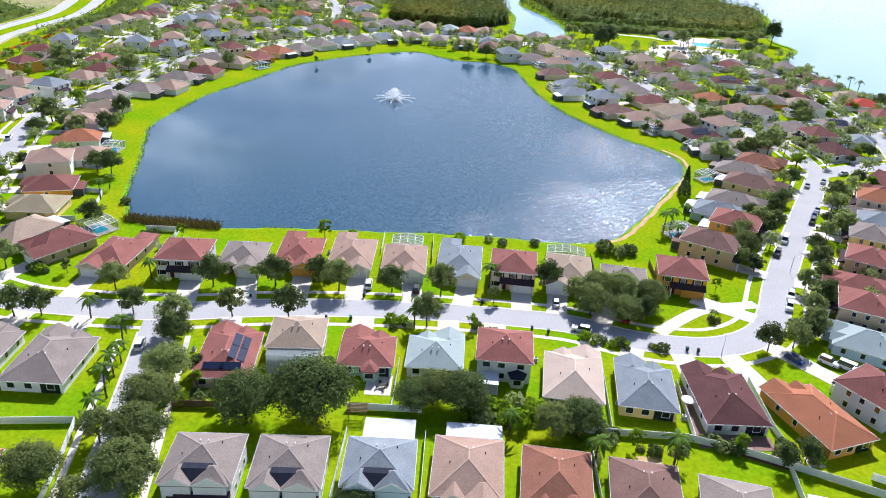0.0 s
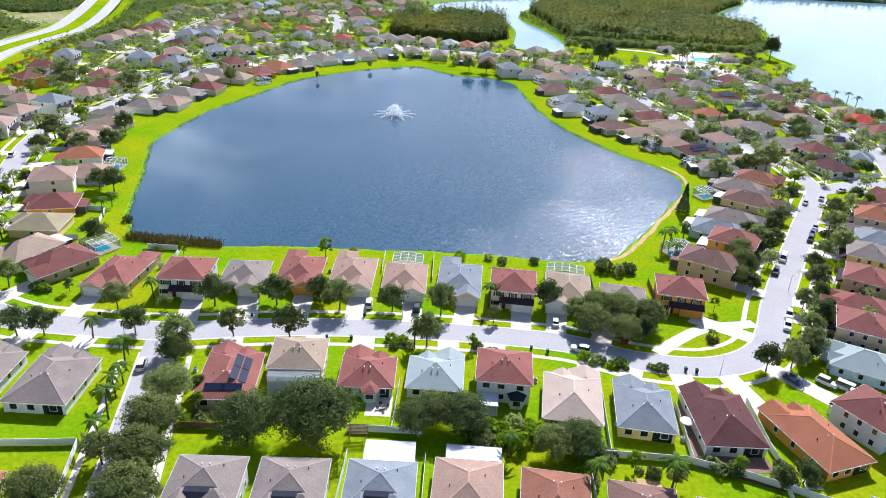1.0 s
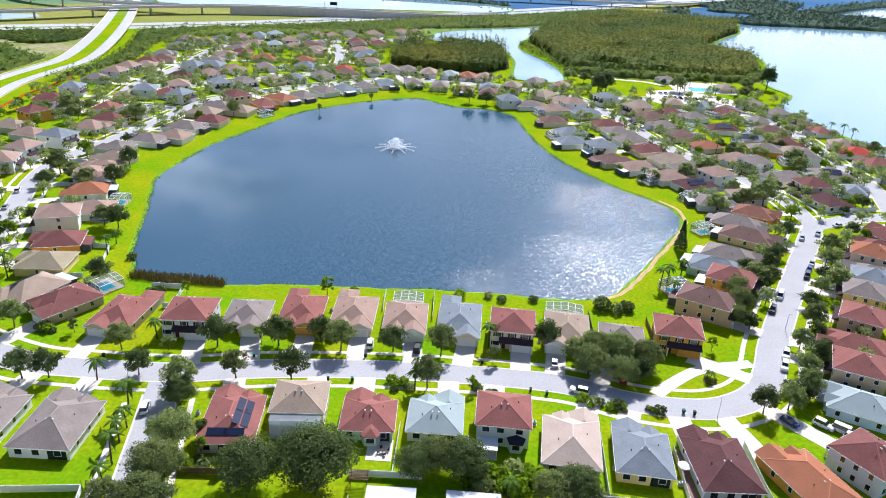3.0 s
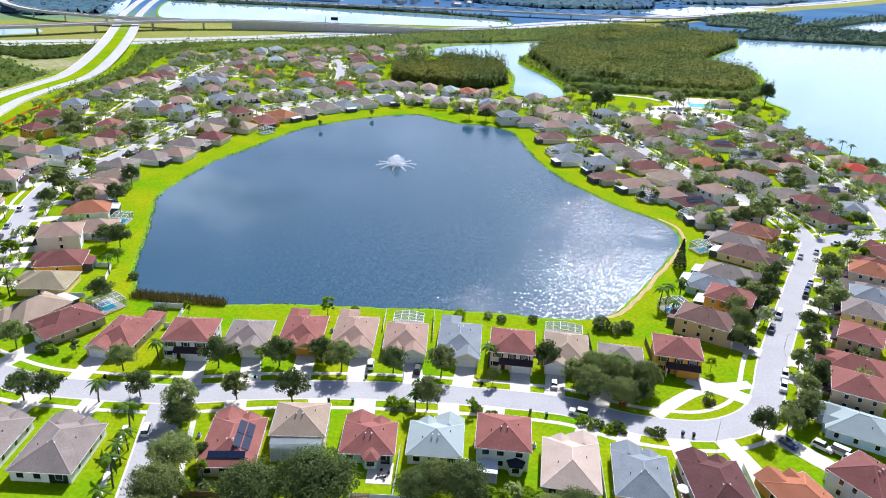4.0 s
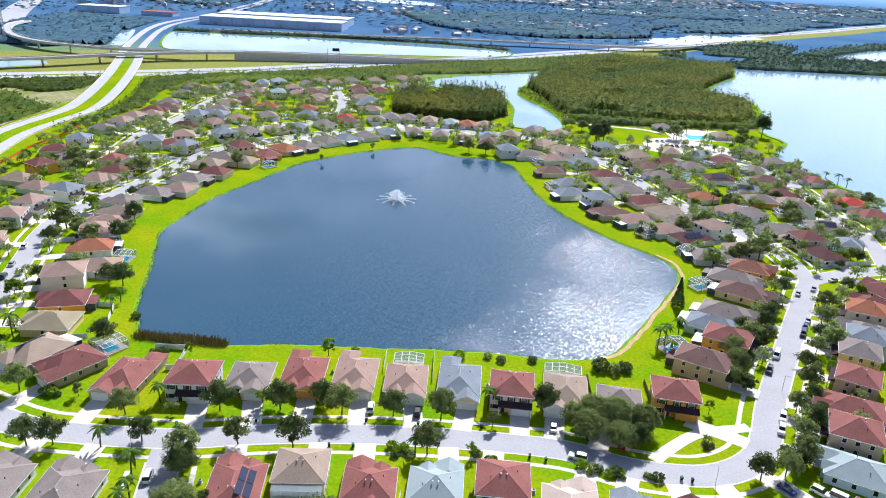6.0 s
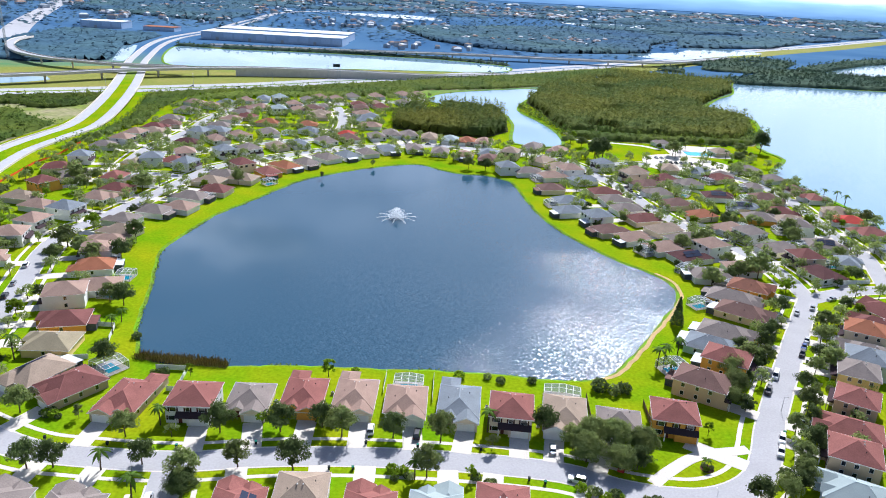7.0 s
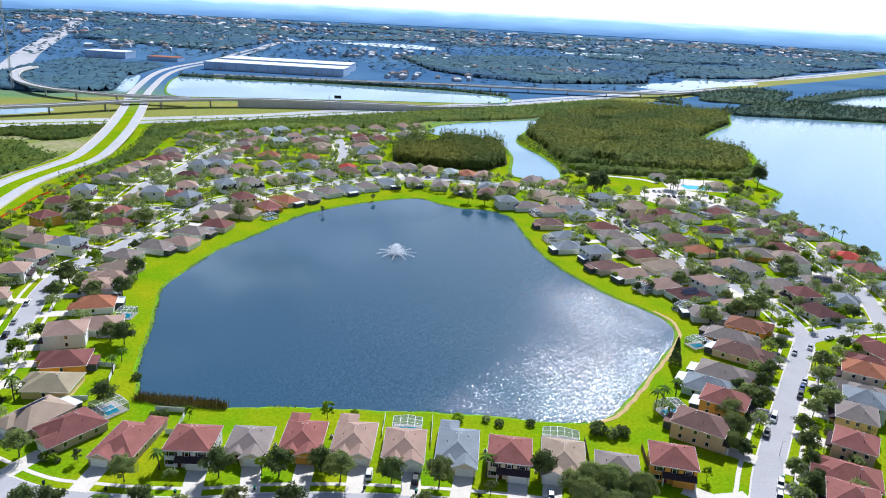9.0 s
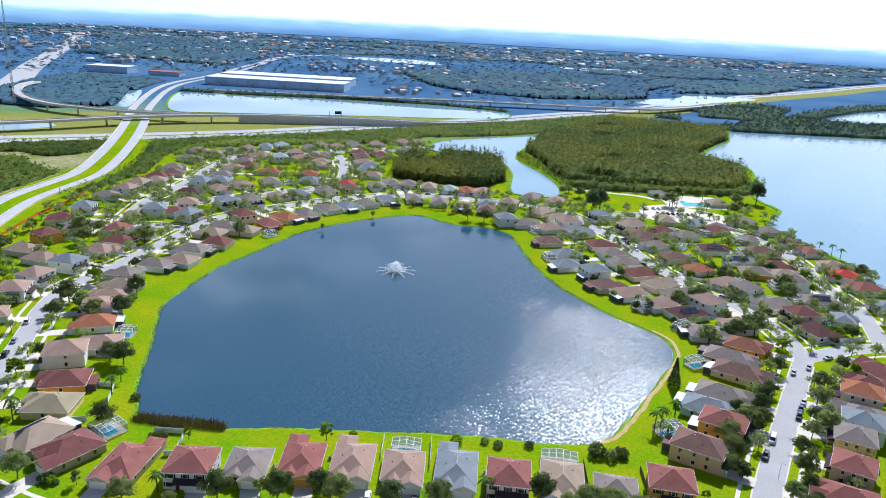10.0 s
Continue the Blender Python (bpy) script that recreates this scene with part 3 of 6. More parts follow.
FLY_A = [(-640, 560, 8), (-502, 666, 9), (-449, 708, 9), (-411, 741, 9), (-371, 782, 9), (-324, 818, 9), (-269, 847, 9), (-221, 862, 9), (-143, 879, 8), (-77, 895, 6), (-15, 915, 4), (60, 985, 1)]
fly_a = spline(FLY_A, 10)
fly_b = spline([(-640, 1100, 8), (-625, 1037, 9), (-592, 968, 9), (-543, 904, 9), (-487, 861, 9), (-437, 843, 9), (-382, 832, 9), (-312, 838, 9)], 10)


def flyover(name, path, wide, wall_from=None):
    top = new(name)
    tagged(top, "elevated concrete motorway ramp on columns", "flyover")
    ribbon("deck", path, -wide, wide, -1.6, 0.0, M_HWY, top)
    ribbon("parapet", path, -wide - 0.3, -wide, -1.7, 0.95, M_CONC, top)
    ribbon("parapet", path, wide, wide + 0.3, -1.7, 0.95, M_CONC, top)
    for i in range(2, len(path), 5):
        if wall_from is not None and i >= wall_from:
            break
        p = path[i]
        v, f = tube((p.x, p.y, 0), (p.x, p.y, p.z - 1.5), 1.0, 1.2, 8)
        link("column", mesh_of("column", v, f, M_CONC, True), top)
    if wall_from is not None:
        V, F = [], []
        for p, q in zip(path[wall_from:], normals(path)[wall_from:]):
            V += [(p.x - q.x * wide, p.y - q.y * wide, 0), (p.x - q.x * wide, p.y - q.y * wide, p.z - 1.7)]
        F = [(2 * i, 2 * i + 2, 2 * i + 3, 2 * i + 1) for i in range(len(V) // 2 - 1)]
        link("retaining_wall", mesh_of("retaining_wall", V, F, M_CONC), top, label="ribbed grey retaining wall")


flyover("flyover", fly_a, 6, 45)
flyover("flyover", fly_b, 5)
motor = spline([(-400, 1180, 1), (-148, 1161, 5), (-11, 1163, 7), (122, 1170, 7), (257, 1180, 7), (340, 1215, 6), (505, 1395, 3)], 12)
flyover("flyover", motor, 8)
nw = spline([(-640, 980), (-726, 1192), (-858, 1471), (-1110, 2051), (-1544, 3015), (-1760, 3500), (-2100, 4400)], 40)
tagged(ribbon("highway_north", nw, -22, 22, -0.05, 0.3, M_HWY), "distant multi-lane highway", "highway", kind="structure")
far_road = spline([(-500, 1800), (-506, 2239), (-250, 2700), (-220, 3100)], 40)
tagged(ribbon("road_distant", far_road, -12, 12, -0.05, 0.3, M_HWY), "distant pale road", "road", kind="structure")

sand = spline([(93, 299), (98.5, 289), (98, 276), (95, 267), (88, 254), (80.5, 242), (73, 229), (66, 217.5), (57.5, 206), (49, 201.5)], 3)
sand = [p + Vector((.8 * noise.noise(p * .2), .8 * noise.noise(p * .23 + Vector((9, 0, 0))), 0)) for p in sand]
tagged(ribbon("sand_strip", sand, -2.0, -.5, -0.1, 0.04, M_SAND), "bare sandy strip on the lake shore", "sand", kind="structure")

# ---- houses ----
WINDOWS = {}


def ring_xz(w, h, t=.09):
    V = []
    for y in (-.07, .04):
        V += [(-w / 2 - t, y, -t), (w / 2 + t, y, -t), (w / 2 + t, y, h + t), (-w / 2 - t, y, h + t), (-w / 2, y, 0), (w / 2, y, 0), (w / 2, y, h), (-w / 2, y, h)]
    F = []
    for i in range(4):
        j = (i + 1) % 4
        F += [(i, j, 4 + j, 4 + i), (i, 8 + i, 8 + j, j), (4 + i, 4 + j, 12 + j, 12 + i)]
    return V, F


def window(parent, w, h, m, shutters=False, simple=False):
    """A framed window in a wall plane; m places it, its outside to minus y."""
    key = (round(w, 1), round(h, 1))
    if key not in WINDOWS:
        fr = ring_xz(w, h)
        gl = box(-w / 2, w / 2, -.035, .03, 0, h)
        sh = box(-.22, .22, -.06, .02, 0, h)
        WINDOWS[key] = mesh_of("window_frame", *fr, M_TRIM), mesh_of("pane", *gl, M_GLASS), mesh_of("shutter", *sh, M_SHUTTER)
    fr, gl, sh = WINDOWS[key]
    if simple:
        link("window", gl, parent, m)
        return
    ob = link("window", fr, parent, m)
    link("pane", gl, ob)
    if shutters:
        for s in (-1, 1):
            link("shutter", sh, ob, pose(s * (w / 2 + .32), 0, 0))


def hip(x0, x1, y0, y1, z, slope, over=0.5, gable=""):
    """A hipped roof with boxed eaves; gable names the ends ('s', 'n') that stand upright. Returns the shape, the ridge and hip lines and the height of its top."""
    x0, x1, y0, y1 = x0 - over, x1 + over, y0 - over, y1 + over
    w, d = x1 - x0, y1 - y0
    h = min(w, d) / 2 * slope
    if d >= w:
        a, b = (x0 + w / 2, y0 + (0 if "s" in gable else w / 2), z + h), (x0 + w / 2, y1 - (0 if "n" in gable else w / 2), z + h)
    else:
        a, b = (x0 + d / 2, y0 + d / 2, z + h), (x1 - d / 2, y0 + d / 2, z + h)
    c = [(x0, y0, z), (x1, y0, z), (x1, y1, z), (x0, y1, z)]
    low = [(p[0], p[1], z - .18) for p in c]
    V = c + [a, b] + low
    if d >= w:
        F = [(0, 1, 4), (1, 2, 5, 4), (2, 3, 5), (3, 0, 4, 5)]
        lines = [(c[0], a), (c[1], a), (c[2], b), (c[3], b), (a, b)]
    else:
        F = [(0, 1, 5, 4), (1, 2, 5), (2, 3, 4, 5), (3, 0, 4)]
        lines = [(c[0], a), (c[3], a), (c[1], b), (c[2], b), (a, b)]
    F += [(0, 6, 7, 1), (1, 7, 8, 2), (2, 8, 9, 3), (3, 9, 6, 0), (9, 8, 7, 6)]
    return (V, F), lines, z + h


def strip(p, q, r=0.13):
    p, q = Vector(p), Vector(q)
    d = (q - p).normalized()
    s = d.cross(Vector((0, 0, 1))).normalized() * r
    u = Vector((0, 0, .045))
    V = [p - s, p + u, p + s, q - s, q + u, q + s]
    return [tuple(v) for v in V], [(0, 1, 4, 3), (1, 2, 5, 4)]


def eaves(x0, x1, y0, y1, z, over):
    """A gutter board round the eaves, as one ring."""
    V = []
    for zz in (z - .2, z - .02):
        for o in (over + .06, over - .01):
            V += [(x0 - o, y0 - o, zz), (x1 + o, y0 - o, zz), (x1 + o, y1 + o, zz), (x0 - o, y1 + o, zz)]
    F = []
    for i in range(4):
        j = (i + 1) % 4
        F += [(i, j, 8 + j, 8 + i), (8 + i, 8 + j, 12 + j, 12 + i), (i, 4 + i, 4 + j, j)]
    return V, F


def gable_front(top, x0, x1, yf, z, slope, over, wm):
    """White rake trim and a stucco triangle that close a gable towards minus y."""
    mid, half, yy = (x0 + x1) / 2, (x1 - x0) / 2 + over, yf - over
    for name, k, off, m_ in (("rake_trim", .99, .012, M_TRIM), ("gable_wall", .84, .03, wm)):
        a, h = half * k, half * slope * k
        v = [(mid - a, yy - off, z + .01), (mid + a, yy - off, z + .01), (mid, yy - off, z + h), (mid - a, yy, z + .01), (mid + a, yy, z + .01), (mid, yy, z + h)]
        link(name, mesh_of(name, v, [(0, 1, 2), (0, 3, 4, 1), (1, 4, 5, 2), (2, 5, 3, 0)], m_), top)


def house(x, y, rot, w, d, storeys, roof, wall, near=True, garage=1, ext=0, solar=0, porch=False, label="", room=False, shutters=False, gsize=2.4, cage=False):
    """A stucco house; its front looks to local minus y. ext: rear wing; garage: side of the garage (1 right, -1 left)."""
    top = new("house")
    top.matrix_basis = pose(x, y, 0, 0, 0, rot)
    wall_h = 2.95 if storeys == 1 else 5.7
    rm, wm = ROOF[roof], WALL[wall]
    slope = 0.47
    hw, hd = w / 2 - 0.5, d / 2 - 0.5
    front = -hd + (gsize if storeys == 1 else 0.0)
    body = [box(-hw, hw, front, hd, 0, wall_h - .1)]
    gx0, gx1 = (hw - 6.4, hw) if garage > 0 else (-hw, -hw + 6.4)
    gf = -hd if storeys == 1 else -hd - 1.2
    body.append(box(gx0 + .05, gx1 - .05, gf, front + .05, 0, 2.75))
    if ext:
        ex0, ex1 = (-hw, -hw + 5.2) if ext < 0 else (hw - 5.2, hw)
        body.append(box(ex0 + .05, ex1 - .05, hd - .05, hd + 4.5, 0, 2.8))
    link("wall", mesh_of("wall", *join(*body), wm), top)
    main, lines, peak = hip(-hw, hw, front, hd, wall_h, slope)
    shapes = [main]
    ev = [eaves(-hw, hw, front, hd, wall_h, .5)]
    if storeys == 1:
        # garage wing, its ridge running back into the main roof
        g, gl, _ = hip(gx0, gx1, gf, front + 5.0, 2.85, slope * 1.05, .4, "s" if near else "")
        link("garage_roof", mesh_of("garage_roof", *g, rm), top)
        if near:
            gable_front(top, gx0, gx1, gf, 2.85, slope * 1.05, .4, wm)
            ev.append(eaves(gx0, gx1, gf, front - .1, 2.85, .4))
        if near:
            ent, el, _ = hip(-garage * 2.2 - 2.0, -garage * 2.2 + 2.0, front - .9, front + 4.0, 2.9, slope * 1.25, .3, "s")
            link("entry_roof", mesh_of("entry_roof", *ent, rm), top)
            gable_front(top, -garage * 2.2 - 2.0, -garage * 2.2 + 2.0, front - .9, 2.9, slope * 1.25, .3, wm)
            for ea in (-1.9, .9):
                link("entry_pier", mesh_of("entry_pier", *box(-garage * 2.2 + ea, -garage * 2.2 + ea + 1.0, front - .8, front, 0, 2.75), wm), top)
    else:
        v = [(-hw - .2, front, 3.75), (hw + .2, front, 3.75), (hw + .2, front - 2.0, 2.85), (-hw - .2, front - 2.0, 2.85), (-hw - .2, front, 2.7), (hw + .2, front, 2.7), (hw + .2, front - 2.0, 2.7), (-hw - .2, front - 2.0, 2.7)]
        x_a = gx0 - 3.0 if garage > 0 else -hw
        x_b = hw if garage > 0 else gx1 + 3.0
        v = [(min(max(p[0], x_a), x_b), p[1], p[2]) for p in v]
        # pent roof, shade put into its dark colour
        link("pent_roof", mesh_of("pent_roof", v, [(0, 3, 2, 1), (3, 7, 6, 2), (0, 4, 7, 3), (1, 2, 6, 5), (4, 5, 6, 7)], M_SHADEROOF), top, label="lower roof over the garage, its shade painted dark")
        if near:
            for k, px in enumerate((x_a + .3, x_b - .3)):
                v, f = box(px - .15, px + .15, front - 1.9, front - 1.6, 0, 2.75)
                link("porch_post", mesh_of("porch_post", v, f, M_TRIM), top)
    if ext:
        e, el, _ = hip(ex0, ex1, hd - 4.0, hd + 4.5, 2.85, slope, .4, "")
        link("rear_roof", mesh_of("rear_roof", *e, rm), top)
    link("roof", mesh_of("roof", *main, rm), top)
    if storeys == 2 and near and y < 110:
        for gx, gw_ in ((-hw * .5, 2.4), (hw * .45, 2.9)):
            fg, _, _ = hip(gx - gw_, gx + gw_, front - .8, front + 4.5, wall_h, .62, .35, "s")
            link("front_gable", mesh_of("front_gable", *fg, rm), top)
            gable_front(top, gx - gw_, gx + gw_, front - .8, wall_h, .62, .35, wm)
            link("gable_wall", mesh_of("gable_wall", *box(gx - gw_ + .1, gx + gw_ - .1, front - .7, front, 2.9, wall_h - .1), wm), top)
    if storeys == 2 and near and y < 110:
        za, yb = wall_h + 1.55, front + 1.55 / slope - .5
        v = [(-2.5, front + 1.5, za), (2.7, front + 1.5, za), (.1, front - .75, wall_h - .15), (-2.4, yb, za + .03), (2.6, yb, za + .03), (-2.9, front + 1.6, wall_h + .5), (3.1, front + 1.6, wall_h + .5)]
        # same roof as around it, its shade put into a navy colour
        link("front_slope", mesh_of("front_slope", v, [(0, 2, 1), (0, 1, 4, 3), (0, 3, 5), (0, 5, 2), (1, 6, 4), (1, 2, 6)], M_NAVYSHADE), top, label="steep slope between the front gables, its shade painted navy")
    for e in ev:
        link("fascia", mesh_of("fascia", *e, M_TRIM), top, label="white eaves trim")
    if near:
        for p, q in lines:
            link("ridge_cap", mesh_of("ridge_cap", *strip(p, q), M_RIDGES[roof]), top)
    # roof vents by the ridge
    ridge_y = (hd + front) / 2
    if near or (y < 400 and int(abs(x * 3 + y)) % 3 == 0):
        for k in (0, 1):
            v, f = bevelled(-.26, .26, -.14, .14, 0, .2, .06)
            link("roof_vent", mesh_of("roof_vent", v, f, M_VENT), top, pose(-.7 + 1.4 * k, ridge_y + hd * .25, peak - .45, 0, 0, 90))
        if near:
            for px, py in ((hw * .5, ridge_y + 2.0), (-hw * .55, ridge_y - 1.0)):
                zz = wall_h + (hw + .5 - abs(px)) * slope
                v, f = tube((px, py, zz - .1), (px, py, zz + .4), .1, .1, 6)
                link("vent_pipe", mesh_of("vent_pipe", v, f, M_PIPE), top)
    # openings
    gc = (gx0 + gx1) / 2
    gw = 4.9
    v, f = join(*[box(gc - gw / 2, gc + gw / 2, gf - .06, gf + .02, .05 + i * .55, .58 + i * .55) for i in range(4)])
    link("garage_door", mesh_of("garage_door", v, f, M_TRIM if wall != "o" else WALL["o"]), top)
    if near:
        v, f = box(-garage * 2.2 - .5, -garage * 2.2 + .5, front - .06, front + .02, 0.05, 2.15)
        link("front_door", mesh_of("front_door", v, f, M_DOOR), top)
    rows = [(0.95, 1.35)] if storeys == 1 else [(0.95, 1.35), (3.75, 1.25)]
    for z, h in rows:
        fx = [-garage * (hw - 1.6)] if z < 2 else [-hw * .65, 0, hw * .62]
        for px in fx if near or y < 330 or abs((rot + 180) % 360 - 180) < 100 else ():
            window(top, 1.7 if abs(px) > .1 else 1.1, h, pose(px, front, z), shutters, y > 330)
        if near or z > 2:
            for px in (-hw * .62, hw * .1, hw * .66):
                if not (ext and z < 2 and abs(px - (ex0 + ex1) / 2) < 2.7):
                    window(top, 1.5, h, pose(px, hd, z, 0, 0, 180), False, y > 330)
        for s in (-1, 1):
            for py in ((-.45, .05, .6) if near else (.1,) if y < 330 or z > 2 else ()):
                window(top, 1.0, h, pose(s * hw, py * hd, z, 0, 0, 90 * s), False, y > 330)
    if cage and not room:
        cx, c0, c1 = garage * hw * .15, hd + .02, hd + 5.6
        base = [(cx - 4.4, c0, 0), (cx + 4.4, c0, 0), (cx + 4.4, c1, 0), (cx - 4.4, c1, 0)]
        mid = [(p[0], p[1], 2.3) for p in base]
        high = [(cx - 3.2, c0, 3.4), (cx + 3.2, c0, 3.4), (cx + 3.2, c1 - 1.2, 3.4), (cx - 3.2, c1 - 1.2, 3.4)]
        V = base + mid + high
        F = [(1, 2, 6, 5), (2, 3, 7, 6), (3, 0, 4, 7), (5, 6, 10, 9), (6, 7, 11, 10), (7, 4, 8, 11), (8, 9, 10, 11)]
        room_ = link("pool_cage", mesh_of("pool_cage", V, F, M_CAGE), top, label="grey screened pool cage")
        bars = [tube(V[i], V[j], .09, .09, 4) for i, j in ((1, 5), (2, 6), (3, 7), (0, 4), (5, 6), (6, 7), (7, 4), (5, 9), (6, 10), (7, 11), (4, 8), (9, 10), (10, 11), (11, 8))]
        bars += [tube((cx + o, c0, 3.42), (cx + o, c1 - 1.2, 3.42), .07, .07, 4) for o in (-1.1, 1.1)] + [tube((cx + o * 1.3, c1, 0), (cx + o, c1 - 1.2, 3.4), .07, .07, 4) for o in (-1.1, 1.1)]
        link("cage_frame", mesh_of("cage_frame", *join(*bars), M_TRIM), room_)
        link("patio_floor", mesh_of("patio_floor", *box(cx - 4.3, cx + 4.3, c0, c1 - .05, -.05, .09), M_CONC), room_)
    if room:
        rx = -garage * hw * .3
        link("screen_room", mesh_of("screen_room", *box(rx - 3.4, rx + 3.4, hd - .02, hd + 3.2, 0, 2.5), M_DARKSCREEN), top, label="dark screened porch")
        v = [(rx - 3.6, hd, 2.85), (rx + 3.6, hd, 2.85), (rx + 3.6, hd + 3.5, 2.5), (rx - 3.6, hd + 3.5, 2.5), (rx - 3.6, hd, 2.7), (rx + 3.6, hd, 2.7), (rx + 3.6, hd + 3.5, 2.38), (rx - 3.6, hd + 3.5, 2.38)]
        link("porch_roof", mesh_of("porch_roof", v, [(0, 1, 2, 3), (7, 6, 5, 4), (3, 2, 6, 7), (0, 3, 7, 4), (2, 1, 5, 6)], M_METALROOF if int(x) % 3 else rm), top)
    if porch:
        v, f = box(-hw + .6, -hw + 4.6, hd - .02, hd + .05, .05, 2.5)
        link("lanai", mesh_of("lanai", v, f, M_GLASS), top, label="dark screened lanai opening")
    for k in range(solar):
        v, f = box(-.85, .85, -2.2, 2.2, 0, .06)
        if solar == 6 and k > 3:
            zz = wall_h + (hd + .5 - hd * .78) * slope + .1
            m = pose((k - 4.5) * 3.6, hd * .78, zz, -math.degrees(math.atan(slope)), 0, 0) @ pose(0, 0, 0, 0, 0, 90)
        else:
            xx = -hw * .3 - (k % 2) * 1.8
            zz = wall_h + (hw + .5 - abs(xx)) * slope + .1
            m = pose(xx, ridge_y + (2.4 if k < 2 else -2.2), zz, 0, -math.degrees(math.atan(slope)), 0)
        link("solar_panel", mesh_of("solar_panel", v, f, M_SOLAR), top, m, label="dark blue solar panel")
    names = {"r": "red-brown", "R": "bright red", "m": "maroon", "g": "grey", "t": "tan", "k": "khaki", "p": "pinkish-tan", "b": "blue-grey", "o": "orange-brown", "w": "pale", "q": "cream", "d": "dark maroon", "n": "brownish-red", "u": "brown"}
    walls = {"w": "white", "c": "cream", "t": "tan", "o": "orange", "y": "yellow", "g": "mint", "b": "pale blue", "p": "pink"}
    tagged(top, label or "%s-storey %s stucco house with a %s shingle roof" % ("single" if storeys == 1 else "two", walls[wall], names[roof]), "house", group="houses round the lake")
    return top


def drive(x, y, rot, d, w, garage, storeys):
    """A concrete driveway from the garage to the nearest street."""
    hw, hd = w / 2 - .5, d / 2 - .5
    gc = (hw - 3.2) * garage
    m = pose(x, y, 0, 0, 0, rot)
    a = m @ Vector((gc, -hd - (0 if storeys == 1 else 1.2), 0))
    q = nearest_street(a.x, a.y)
    s = (q - a)
    L = s.length - 4.0
    if L < 1:
        return
    ob = ribbon("driveway", [a, a + s.normalized() * L * .75, a + s.normalized() * (L + .3)], -2.7, 2.7, -.05, .062, M_CONC)
    tagged(ob, "pale concrete driveway", "driveway", kind="structure")


# name: x, y, turn, width, depth, storeys, roof, wall, garage side, rear wing
LAKESIDE = [
    (-109.4, 179.5, -34, 13.5, 18.6, 1, "m", "t", 1, 0), (-89.9, 174.3, -6, 12.4, 19.0, 1, "r", "t", -1, 1), (-70.0, 173.7, 2, 13.4, 13.3, 2, "r", "w", 1, 0),
    (-55.3, 177.2, 2, 12.4, 16.5, 1, "g", "c", 1, 0), (-40.4, 180.7, 1, 12.3, 18.5, 1, "r", "o", 1, -1), (-25.5, 181.5, 0, 12.4, 18.9, 1, "p", "c", 1, -1),
    (-10.6, 179.8, 0, 12.4, 17.9, 1, "p", "w", 1, 0), (4.9, 180.4, -3, 12.4, 20.0, 1, "b", "c", 1, -1), (19.8, 176.7, -5, 12.7, 13.6, 2, "r", "c", 1, 0),
    (35.4, 178.0, -7, 12.8, 19.5, 1, "t", "w", -1, 0), (50.4, 175.2, -9, 12.7, 14.5, 1, "g", "c", -1, 0), (66.7, 178.4, -10, 13.4, 12.6, 2, "r", "o", 1, 0),
]
OPPOSITE = [
    (-46.1, 131.7, 184, 12.6, 20.0, 1, "r", "c", 1, 0), (-31.8, 136.3, 183, 12.6, 12.6, 2, "t", "c", -1, 0), (-15.8, 135.7, 181, 12.6, 14.5, 1, "r", "g", 1, 0),
    (-0.4, 136.4, 178, 12.9, 15.0, 1, "w", "w", -1, 0), (15.1, 135.5, 176, 12.7, 13.1, 2, "r", "w", 1, 0), (30.1, 130.1, 173, 13.0, 19.5, 1, "q", "c", -1, 0),
    (45.4, 127.7, 173, 12.6, 17.6, 1, "b", "y", 1, 0), (61.7, 125.4, 181, 13.4, 20.1, 1, "d", "w", 1, 0), (79.7, 121.1, 200, 12.2, 21.0, 1, "o", "o", 1, 0),
    (-83.0, 126.9, 180, 13.9, 19.7, 1, "g", "w", 1, 0), (-99.5, 128.0, 180, 12.4, 19.0, 1, "g", "w", 1, 0),
]
BACK_ROW = [
    (-40.1, 95.7, 2, 12.8, 12.6, 2, "g", "w", 1, 0), (-25.0, 96.0, 2, 12.8, 13.2, 2, "g", "w", 1, 0), (-9.2, 96.8, 0, 12.8, 12.6, 2, "b", "b", 1, 0),
    (6.6, 98.5, -3, 13.1, 18.0, 1, "p", "c", 1, 0), (22.6, 96.8, -6, 12.9, 18.0, 1, "n", "c", 1, 0), (38.2, 94.6, -8, 12.7, 18.0, 1, "u", "c", 1, 0),
    (53.5, 91.0, -12, 12.7, 18.0, 1, "g", "c", 1, 0), (-84.0, 92.0, 180, 14.0, 17.0, 1, "o", "c", 1, 0),
]
FOOT = []
for k, (x, y, r, w, d, s, rf, wl_, g, e) in enumerate(LAKESIDE + OPPOSITE + BACK_ROW):
    hs = house(x, y, r, w, d, s, rf, wl_, True, g, e, solar=6 if w == 12.6 and d == 20.0 else 0, porch=y < 150 and s == 1, shutters=s == 2 and y > 150)
    FOOT.append((x, y, max(w, d) / 2 + .5))
    if y > 110:
        drive(x, y, r, d, w, g, s)

# blocks further round the lake: x, y, roof code (then wall, 2 for two storeys, s for solar)
WEST = [
    (-122, 185, "ts"), (-128, 204, "k"), (-132, 220, "mo"), (-140, 238, "p2"), (-134, 249, "p"), (-145, 268, "ow"), (-149, 281, "p2"), (-153, 311, "ts"),
    (-152, 296, "p"), (-159, 327, "g"), (-150, 342, "g"), (-140, 350, "p"), (-141, 368, "g"), (-132, 383, "m"), (-124, 409, "t"), (-114, 427, "ro"), (-107, 443, "o"),
    (-96, 454, "g"), (-85, 470, "g"), (-73, 480, "b"), (-61, 491, "g"), (-47, 504, "b"), (-29, 512, "g"), (-10, 506, "g"),
]
